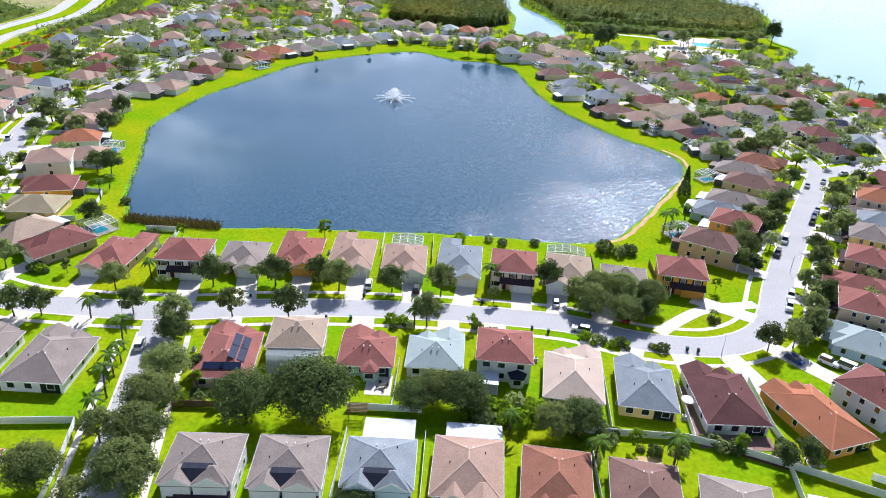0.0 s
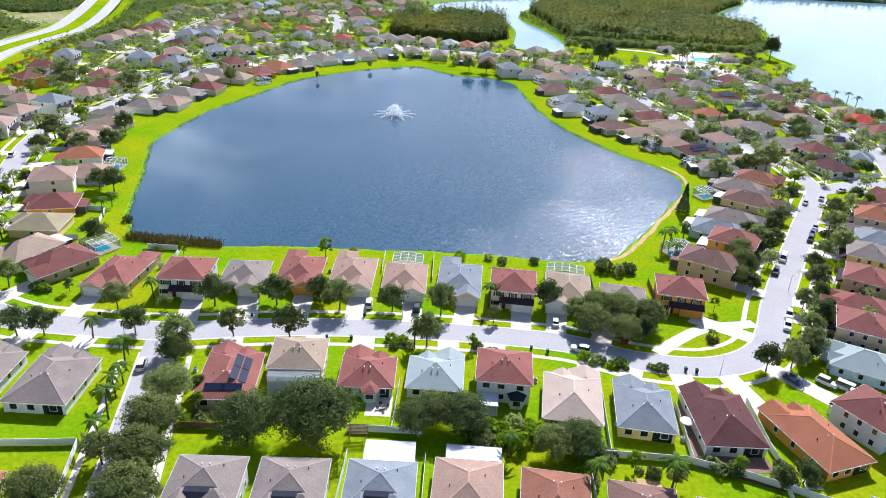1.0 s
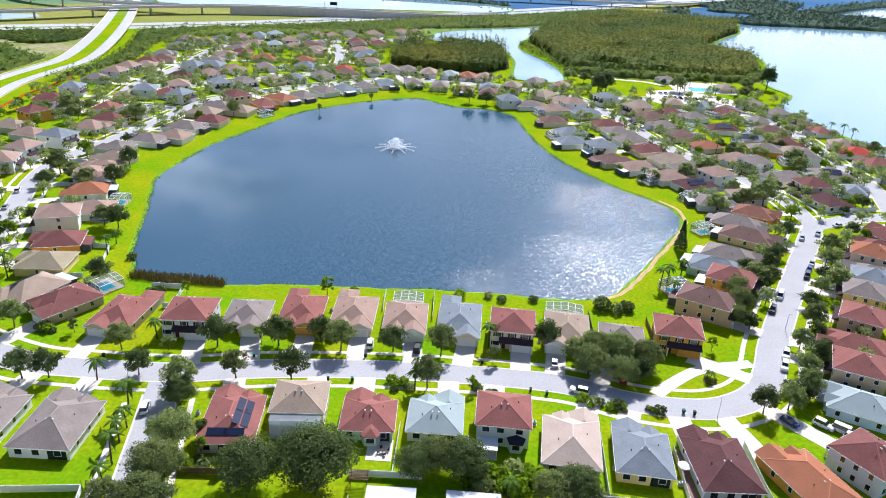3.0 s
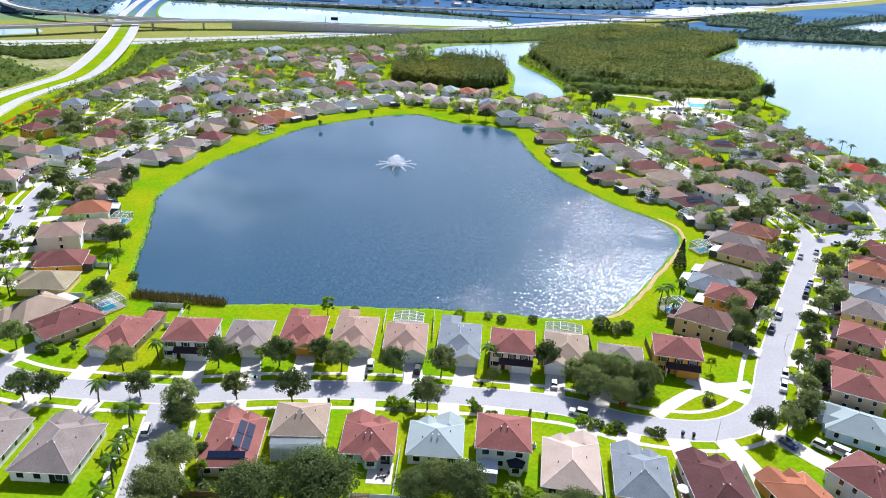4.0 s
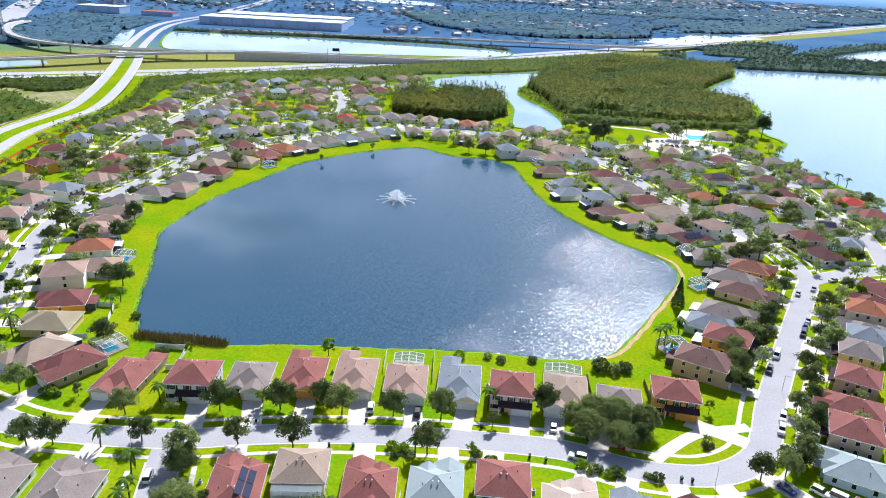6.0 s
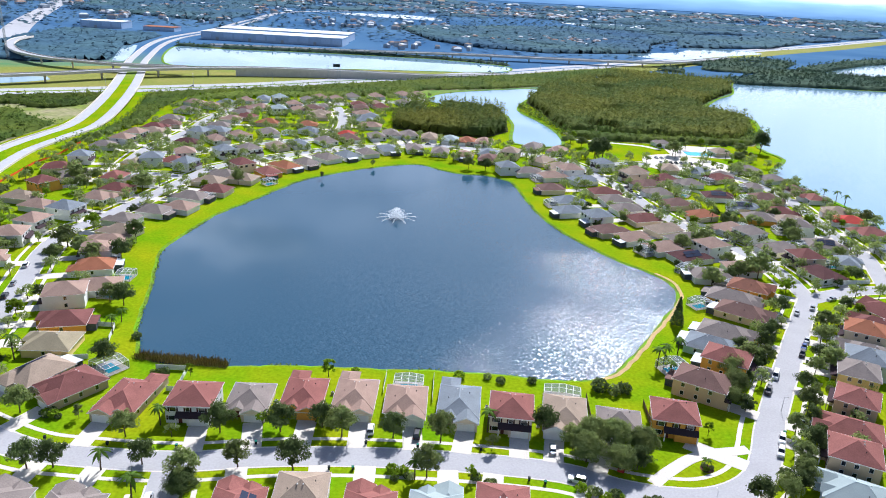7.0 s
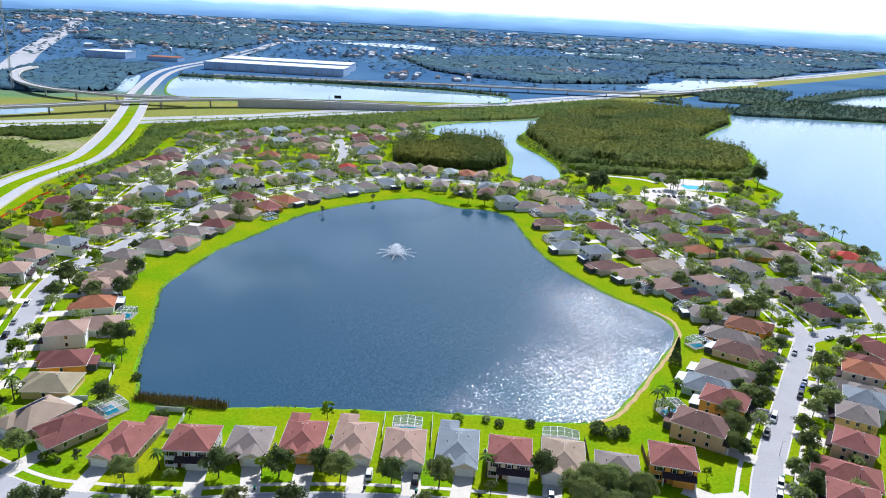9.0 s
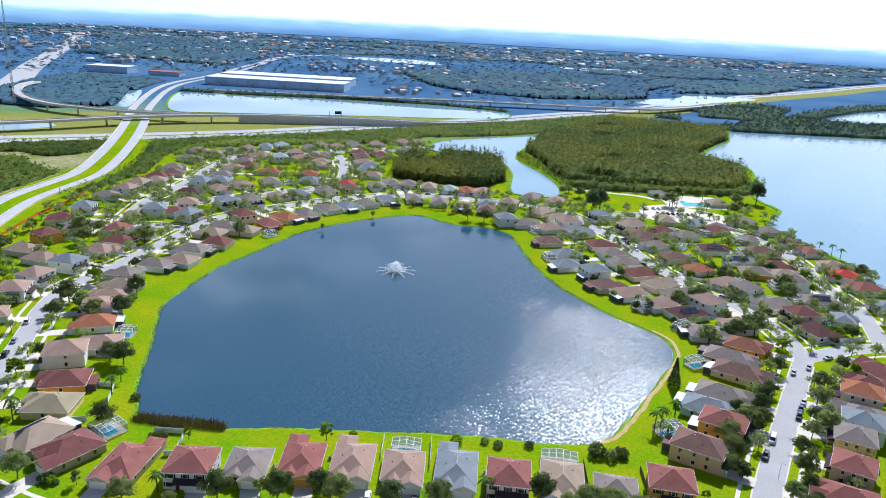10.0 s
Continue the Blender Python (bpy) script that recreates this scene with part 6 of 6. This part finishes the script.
for i in range(24):
    a, s = i * 2.094, 1.4 - .9 * i / 24
    v, f = tube((s * math.cos(a), s * math.sin(a), i * 6.2), (s * math.cos(a + 2.094), s * math.sin(a + 2.094), i * 6.2 + 6), .14, .14, 4)
    link("brace", mesh_of("brace", v, f, M_POLE), mast)
mast.matrix_basis = pose(-551, 893, 0)
gan = new("sign_gantry")
tagged(gan, "overhead highway sign on two posts", "road sign")
for s in (-7, 7):
    link("post", mesh_of("post", *tube((s, 0, 0), (s, 0, 17), .35, .3, 6), M_POLE), gan)
link("sign_board", mesh_of("sign_board", *box(-1, 7, -.2, .1, 13.5, 17), M_BIN), gan)
gan.matrix_basis = pose(-147, 868, 0, 0, 0, 10)


# ---- pools, enclosures, patios ----
def pool_cage(x, y, turn, w, d, h=2.8, water=True):
    top = new("pool_enclosure")
    top.matrix_basis = pose(x, y, 0, 0, 0, turn)
    tagged(top, "white-framed screen enclosure over a garden pool", "pool cage", group="pool enclosures")
    nx, ny = max(2, round(w / 2.2)), max(2, round(d / 2.2))
    for i in range(nx + 1):
        px = -w / 2 + w * i / nx
        rise = .7 * (1 - abs(2 * i / nx - 1))
        link("frame_bar", mesh_of("frame_bar", *tube((px, -d / 2, h + rise), (px, d / 2, h + rise), .07, .07, 4), M_TRIM), top)
        for py in (-d / 2, d / 2):
            link("frame_post", mesh_of("frame_post", *tube((px, py, 0), (px, py, h + rise), .07, .07, 4), M_TRIM), top)
    for j in range(ny + 1):
        py = -d / 2 + d * j / ny
        for sgn in (-1, 1):
            link("frame_bar", mesh_of("frame_bar", *tube((sgn * w / 2, py, h), (0, py, h + .7), .06, .06, 4), M_TRIM), top)
    a, b = w / 2 - .02, d / 2 - .02
    v = [(-a, -b, .1), (a, -b, .1), (a, b, .1), (-a, b, .1), (-a, -b, h), (a, -b, h), (a, b, h), (-a, b, h), (0, -b, h + .7), (0, b, h + .7)]
    link("screen", mesh_of("screen", v, [(0, 1, 5, 8, 4), (1, 2, 6, 5), (2, 3, 7, 9, 6), (3, 0, 4, 7), (4, 8, 9, 7), (8, 5, 6, 9)], M_MESH), top, label="fine grey insect screen")
    link("deck", mesh_of("deck", *box(-w / 2, w / 2, -d / 2, d / 2, -.05, .07), M_CONC), top)
    if water:
        link("pool_water", mesh_of("pool_water", *bevelled(-w * .3, w * .3, -d * .25, d * .25, .0, .09, .02), M_POOL), top, label="turquoise pool water")


for a in [(-104, 194, -34, 9, 8), (-128, 246, 90, 7, 7), (-129, 263, 90, 7, 6), (107, 301, 40, 9, 8), (101, 265, 25, 8, 6), (76, 212, 20, 9, 7), (-10.6, 192.5, 0, 9, 6), (36.5, 191.5, -7, 11, 5, 2.6, False), (-133, 372, 60, 8, 6), (-108, 408, 50, 8, 6), (77, 347, 10, 8, 7), (142, 430, 60, 8, 7), (160, 398, 70, 8, 6), (-128, 545, 30, 9, 6), (180, 318, 0, 10, 5)]:
    pool_cage(*a)


def patio_roof(x, y, turn, w, d, h=2.6, material=None, label="white flat patio roof on slim posts"):
    top = new("patio_cover")
    top.matrix_basis = pose(x, y, 0, 0, 0, turn)
    tagged(top, label, "patio cover", group="patio covers")
    link("cover", mesh_of("cover", *bevelled(-w / 2, w / 2, -d / 2, d / 2, h, h + .14, .04), material or M_METALROOF), top)
    for sx in (-1, 1):
        for sy in (-1, 1):
            link("post", mesh_of("post", *box(sx * (w / 2 - .2) - .06, sx * (w / 2 - .2) + .06, sy * (d / 2 - .2) - .06, sy * (d / 2 - .2) + .06, 0, h), M_TRIM), top)
    link("slab", mesh_of("slab", *box(-w / 2, w / 2, -d / 2, d / 2, -.05, .06), M_CONC), top)


for a in [(-8.5, 108.8, 0, 10, 6.5), (8, 109.8, -2, 11, 4), (11.3, 127.0, -4, 4.5, 4.5), (73, 93, -12, 12, 7)]:
    patio_roof(*a)

# two-storey screened porch behind the beige house
porch = new("screen_porch")
porch.matrix_basis = pose(-31.5, 130.0, 0, 0, 0, 3)
tagged(porch, "tall pale screened porch on a beige house", "porch")
M_PALE = mat("pale_screen", (0.74, 0.79, 0.83), .7, vary=.10, scale=.5, alpha=.8, leaf=.7)
M_PALEROOF = mat("pale_roof_screen", (0.74, 0.79, 0.83), .7, vary=.06, alpha=.3, leaf=.5)
for i in range(6):
    px = -5.6 + 11.2 * i / 5
    link("frame_post", mesh_of("frame_post", *box(px - .06, px + .06, -2.06, -1.94, 0, 5.2), M_TRIM), porch)
    if i < 5:
        link("screen_panel", mesh_of("screen_panel", *box(px + .07, px + 2.17, -2.01, -1.99, .1, 5.1), M_PALE), porch)
v = [(-5.7, -2.1, 5.15), (5.7, -2.1, 5.15), (5.7, 2.0, 5.4), (-5.7, 2.0, 5.4), (-5.7, -2.1, 5.25), (5.7, -2.1, 5.25), (5.7, 2.0, 5.5), (-5.7, 2.0, 5.5)]
link("screen_roof", mesh_of("screen_roof", v, [(3, 2, 1, 0), (4, 5, 6, 7), (0, 1, 5, 4), (1, 2, 6, 5), (3, 0, 4, 7)], M_PALEROOF), porch)



def rear_bay(x, y, turn, w, d, h, roof, wall, label):
    """A small bay with its own hipped roof and window, against a rear wall."""
    top = new("rear_bay")
    top.matrix_basis = pose(x, y, 0, 0, 0, turn)
    tagged(top, label, "bay")
    v = [(-w / 2, d, 0), (-w * .3, 0, 0), (w * .3, 0, 0), (w / 2, d, 0)]
    v += [(a, b, h) for a, b, c in v]
    link("wall", mesh_of("wall", v, [(0, 1, 5, 4), (1, 2, 6, 5), (2, 3, 7, 6), (4, 5, 6, 7)], wall), top)
    e = [(-w / 2 - .35, d, h), (-w * .3 - .3, -.4, h), (w * .3 + .3, -.4, h), (w / 2 + .35, d, h), (0, d * .9, h + w * .24), (0, d + 1.6, h + w * .24)]
    e += [(a, b, c - .16) for a, b, c in e[:4]]
    link("roof", mesh_of("roof", e, [(0, 1, 4), (1, 2, 4), (2, 3, 4), (3, 5, 4), (5, 0, 4), (0, 6, 7, 1), (1, 7, 8, 2), (2, 8, 9, 3), (9, 8, 7, 6)], roof), top)
    window(top, w * .42, 1.3, pose(0, 0, .9))


rear_bay(-14.6, 127.0, 1, 4.2, 1.7, 2.75, ROOF["r"], WALL["g"], "mint stucco bay with a red-brown hipped roof")
rear_bay(17.6, 127.3, -4, 3.8, 2.2, 2.7, M_NAVYSHADE, WALL["w"], "white stucco bay with a dark roof")
# open patio with table and chairs behind the mint house
tagged(link("patio", mesh_of("patio", *box(-15.2, -9.6, 122.5, 129.5, -.05, .07), M_CONC)), "pale concrete garden patio", "patio", kind="structure")
table = new("patio_table", mesh_of("patio_table", *join(tube((0, 0, .68), (0, 0, .74), .6, .6, 12), tube((0, 0, 0), (0, 0, .7), .08, .08, 6)), M_FURN))
table.matrix_basis = pose(-11.6, 125.2, .07)
tagged(table, "dark round garden table on a patio", "table")
chair = new("garden_chair")
link("seat", mesh_of("seat", *box(-.28, .28, -.28, .28, .38, .45), M_FURN), chair)
link("backrest", mesh_of("backrest", *box(-.28, .28, .24, .3, .45, .95), M_FURN), chair)
for sx in (-1, 1):
    for sy in (-1, 1):
        link("leg", mesh_of("leg", *box(sx * .24 - .025, sx * .24 + .025, sy * .24 - .025, sy * .24 + .025, 0, .38), M_FURN), chair)
tagged(chair, "dark garden chair on a patio", "chair", group="garden chairs")
for i in range(4):
    a = i * math.pi / 2 + .4
    m = pose(-11.6 + 1.05 * math.cos(a), 125.2 + 1.05 * math.sin(a), .07, 0, 0, math.degrees(a) - 90)
    if i:
        copy_thing(chair, m)
    else:
        chair.matrix_basis = m

# pergola, parasol and paving in the back gardens
per = new("pergola")
per.matrix_basis = pose(-15.5, 115.2, 0, 0, 0, 2)
tagged(per, "small brown wooden garden pergola", "pergola")
for sx in (-1.7, 1.7):
    for sy in (-1.2, 1.2):
        link("post", mesh_of("post", *box(sx - .07, sx + .07, sy - .07, sy + .07, 0, 2.3), M_WOOD), per)
    link("beam", mesh_of("beam", *box(sx - .06, sx + .06, -1.5, 1.5, 2.3, 2.45), M_WOOD), per)
for i in range(8):
    v, f = box(-2.0, 2.0, -1.4 + .4 * i - .05, -1.4 + .4 * i + .05, 2.46, 2.58)
    link("slat", mesh_of("slat", v, f, M_WOOD), per)
par = new("parasol")
par.matrix_basis = pose(53.9, 124, 0)
tagged(par, "open white garden parasol on a pole", "parasol")
link("pole", mesh_of("pole", *tube((0, 0, 0), (0, 0, 2.5), .04, .04, 6), M_POLE), par)
ring = [(1.5 * math.cos(i * math.pi / 4), 1.5 * math.sin(i * math.pi / 4), 2.05) for i in range(8)]
link("canopy", mesh_of("canopy", ring + [(0, 0, 2.6), (0, 0, 2.52)] + [(x, y, z - .06) for x, y, z in ring], [(i, (i + 1) % 8, 8) for i in range(8)] + [(10 + (i + 1) % 8, 10 + i, 9) for i in range(8)] + [(i, 10 + i, 10 + (i + 1) % 8, (i + 1) % 8) for i in range(8)], M_TRIM), par)
M_PAVER = mat("brick_paver", (0.27, 0.17, 0.14), .9, vary=.2, scale=.6, fine=4)
tagged(link("paving", mesh_of("paving", *box(55.2, 68.6, 111.4, 115.6, -.05, .06), M_PAVER)), "brown brick paving behind a house", "paving", kind="structure")
tagged(link("paving_side", mesh_of("paving_side", *box(53.2, 55.2, 111.4, 131, -.05, .064), M_PAVER)), "brown brick paving beside a house", "paving", kind="structure")
tagged(ribbon("mulch_bed", spline([(55, 111.5), (63, 108.3), (70, 105.5)], 2), .3, 2.2, -.05, .08, M_MULCH), "mulched bed along a fence", "bed", kind="structure")
tagged(link("paving_back", mesh_of("paving_back", *box(39.5, 44.5, 105, 108, -.05, .06), M_SAND)), "pale garden paving", "paving", kind="structure")
tagged(link("rear_step", mesh_of("rear_step", *box(73.2, 76.6, 107.6, 110.2, -.05, .12), M_CONC)), "small concrete rear patio", "patio", kind="structure")
for x, y, r in [(52.2, 120, 90), (-22.2, 133, 90), (22.8, 138, 90), (-38.6, 140, 90), (39.2, 124, 83), (-55.5, 135, 90), (6.8, 131, 90), (-1.5, 172, 90), (13.2, 183, 90), (27.6, 175, 85), (-48.5, 180, 90), (-33, 186, 90)]:
    ac = new("air_conditioner")
    ac.matrix_basis = pose(x, y, 0, 0, 0, r)
    link("casing", mesh_of("casing", *bevelled(-.42, .42, -.42, .42, .08, .95, .06), M_POLE), ac)
    link("fan_grille", mesh_of("fan_grille", *tube((0, 0, .95), (0, 0, .99), .33, .33, 12), M_PIPE), ac)
    link("base_pad", mesh_of("base_pad", *box(-.55, .55, -.55, .55, -.02, .08), M_CONC), ac)
    tagged(ac, "grey outdoor air conditioner beside a house", "air conditioner", group="air conditioners")

# loop drive with planted island by the bend
loop = spline([(55, 152.5), (60, 157.5), (68, 164), (75, 167), (82, 168.6), (85.5, 169.6)], 1.5)
tagged(ribbon("driveway", loop, -1.8, 1.8, -.05, .07, M_CONC), "curved pale concrete driveway", "driveway", kind="structure")
tagged(link("planting_bed", mesh_of("planting_bed", *tube((71, 160, -.02), (71, 160, .12), 1.9, 1.7, 14), M_MULCH)), "round mulched planting bed", "bed", kind="structure")
plant("P", 71, 160, .5, 0)
plant("P", 70.3, 160.6, .4, 1)
for k in range(3):
    plant("b", 71 + math.cos(k * 2.1) * 1.1, 160 + math.sin(k * 2.1) * 1.1, .6)

# ---- club house, car park and pool by the big lake ----
tagged(sheet("car_park", spline([(139, 500), (140, 530), (160, 545), (175, 540), (198, 522), (197, 494), (180, 488), (155, 492)], 4, closed=True), .1, M_CONC), "pale concrete car park", "car park", kind="structure")
tagged(link("pool_deck", mesh_of("pool_deck", *box(165, 212, 540, 580, -.05, .08), M_CONC)), "pale pool deck", "deck", kind="structure")
tagged(link("club_pool", mesh_of("club_pool", *bevelled(178, 197, 545, 558, .0, .14, .04), M_POOL)), "turquoise club swimming pool", "pool")
house(205, 552, 100, 14, 16, 1, "t", "c", False, 1, 0, label="single-storey cream club house with a tan roof")
house(165, 575, 200, 12, 14, 1, "g", "w", False, 1, 0, label="white club building with a grey roof")
tagged(ribbon("path_green", spline([(90, 588), (104, 582), (126, 577), (150, 571), (160, 560)], 4), -2.2, 2.2, -.05, .06, M_CONC), "pale path round the green", "path", kind="structure")


# ---- far buildings ----
M_FARPANEL = mat("wall_panel_blue", (0.50, 0.62, 0.76), 0.8, vary=0.05, scale=0.05, fine=0.3)


def warehouse(x, y, turn, w, d, h, roof_material, label):
    top = new("warehouse")
    top.matrix_basis = pose(x, y, 0, 0, 0, turn)
    tagged(top, label, "warehouse")
    link("wall", mesh_of("wall", *box(-w / 2, w / 2, -d / 2, d / 2, 0, h), M_WARE), top)
    link("roof", mesh_of("roof", *box(-w / 2 - .5, w / 2 + .5, -d / 2 - .5, d / 2 + .5, h, h + .6), roof_material), top)
    n = int(w / 18)
    for i in range(n):
        px = -w / 2 + (i + .5) * w / n
        if i % 3 == 1:
            link("entrance_bay", mesh_of("entrance_bay", *box(px - 2.5, px + 2.5, -d / 2 - .4, -d / 2 + .2, 0, h * .4), M_POLE), top)
        else:
            link("wall_panel", mesh_of("wall_panel", *box(px - 7.5, px + 7.5, -d / 2 - .25, -d / 2 + .2, 3, h - 2), M_FARPANEL), top)


M_WROOF = mat("membrane_roof", (0.72, 0.76, 0.80), .6, vary=.06, scale=.02, fine=.2)
warehouse(-320, 1295, -3, 245, 55, 13, M_WROOF, "long pale blue-white warehouse behind the pond")
warehouse(-320, 1385, -3, 240, 60, 13, M_WROOF, "long pale warehouse behind another one")
warehouse(-670, 1410, -4, 80, 40, 12, M_WROOF, "pale blue warehouse beside the far road")
warehouse(-560, 1400, -4, 60, 30, 7, ROOF["o"], "low far building with a reddish roof")
M_FARWALL = mat("far_wall", (0.42, 0.46, 0.50), .9, vary=.1, scale=.05, fine=.3)
far_mats = [M_FARWALL, M_FARWALL, ROOF["t"], ROOF["g"], ROOF["p"], M_WROOF]
rng = np.random.default_rng(90)
groups = [(-1250, 2100, 260, 320, 46, 22), (-1000, 3100, 420, 160, 44, 30), (-200, 1850, 180, 130, 50, 14), (130, 1560, 130, 40, 30, 13), (230, 1620, 90, 50, 26, 12), (700, 2850, 700, 120, 70, 24), (120, 2700, 420, 160, 55, 24), (-60, 1330, 80, 60, 16, 13), (1500, 3300, 700, 160, 50, 30), (-700, 1720, 160, 100, 30, 16), (300, 3700, 1400, 200, 50, 40), (600, 3250, 900, 120, 80, 20), (-400, 2900, 500, 150, 60, 18), (1700, 2700, 500, 150, 60, 18), (-1500, 3800, 700, 200, 60, 30), (-700, 2300, 200, 260, 40, 18), (1000, 2350, 120, 90, 26, 14), (-1700, 2900, 300, 200, 50, 26)]
for gi, (cx, cy, sx, sy, n, size) in enumerate(groups):
    V, F, I = [], [], []
    for i in range(n):
        x, y = cx + rng.uniform(-1, 1) * sx, cy + rng.uniform(-1, 1) * sy
        w, d, h, a = rng.uniform(.5, 1.2) * size, rng.uniform(.5, 1.0) * size, rng.uniform(4, 8), rng.uniform(0, 3.14)
        v, f = box(-w / 2, w / 2, -d / 2, d / 2, 0, h)
        o = len(V)
        ca, sa_ = math.cos(a), math.sin(a)
        V += [(x + p[0] * ca - p[1] * sa_, y + p[0] * sa_ + p[1] * ca, p[2]) for p in v] + [(x - ca * w * .3, y - sa_ * w * .3, h + size * .16), (x + ca * w * .3, y + sa_ * w * .3, h + size * .16)]
        q = [(0, 1, 5, 4), (1, 2, 6, 5), (2, 3, 7, 6), (3, 0, 4, 7), (4, 5, 9, 8), (5, 6, 9), (6, 7, 8, 9), (7, 4, 8)]
        F += [tuple(k + o for k in t) for t in q]
        mi = int(rng.integers(0, len(far_mats)))
        I += [1] * 4 + [mi] * 4
    tagged(link("far_buildings", mesh_of("far_buildings", V, F, None, mats=far_mats, idx=I)), "cluster of small distant pale buildings", "buildings", kind="stuff")
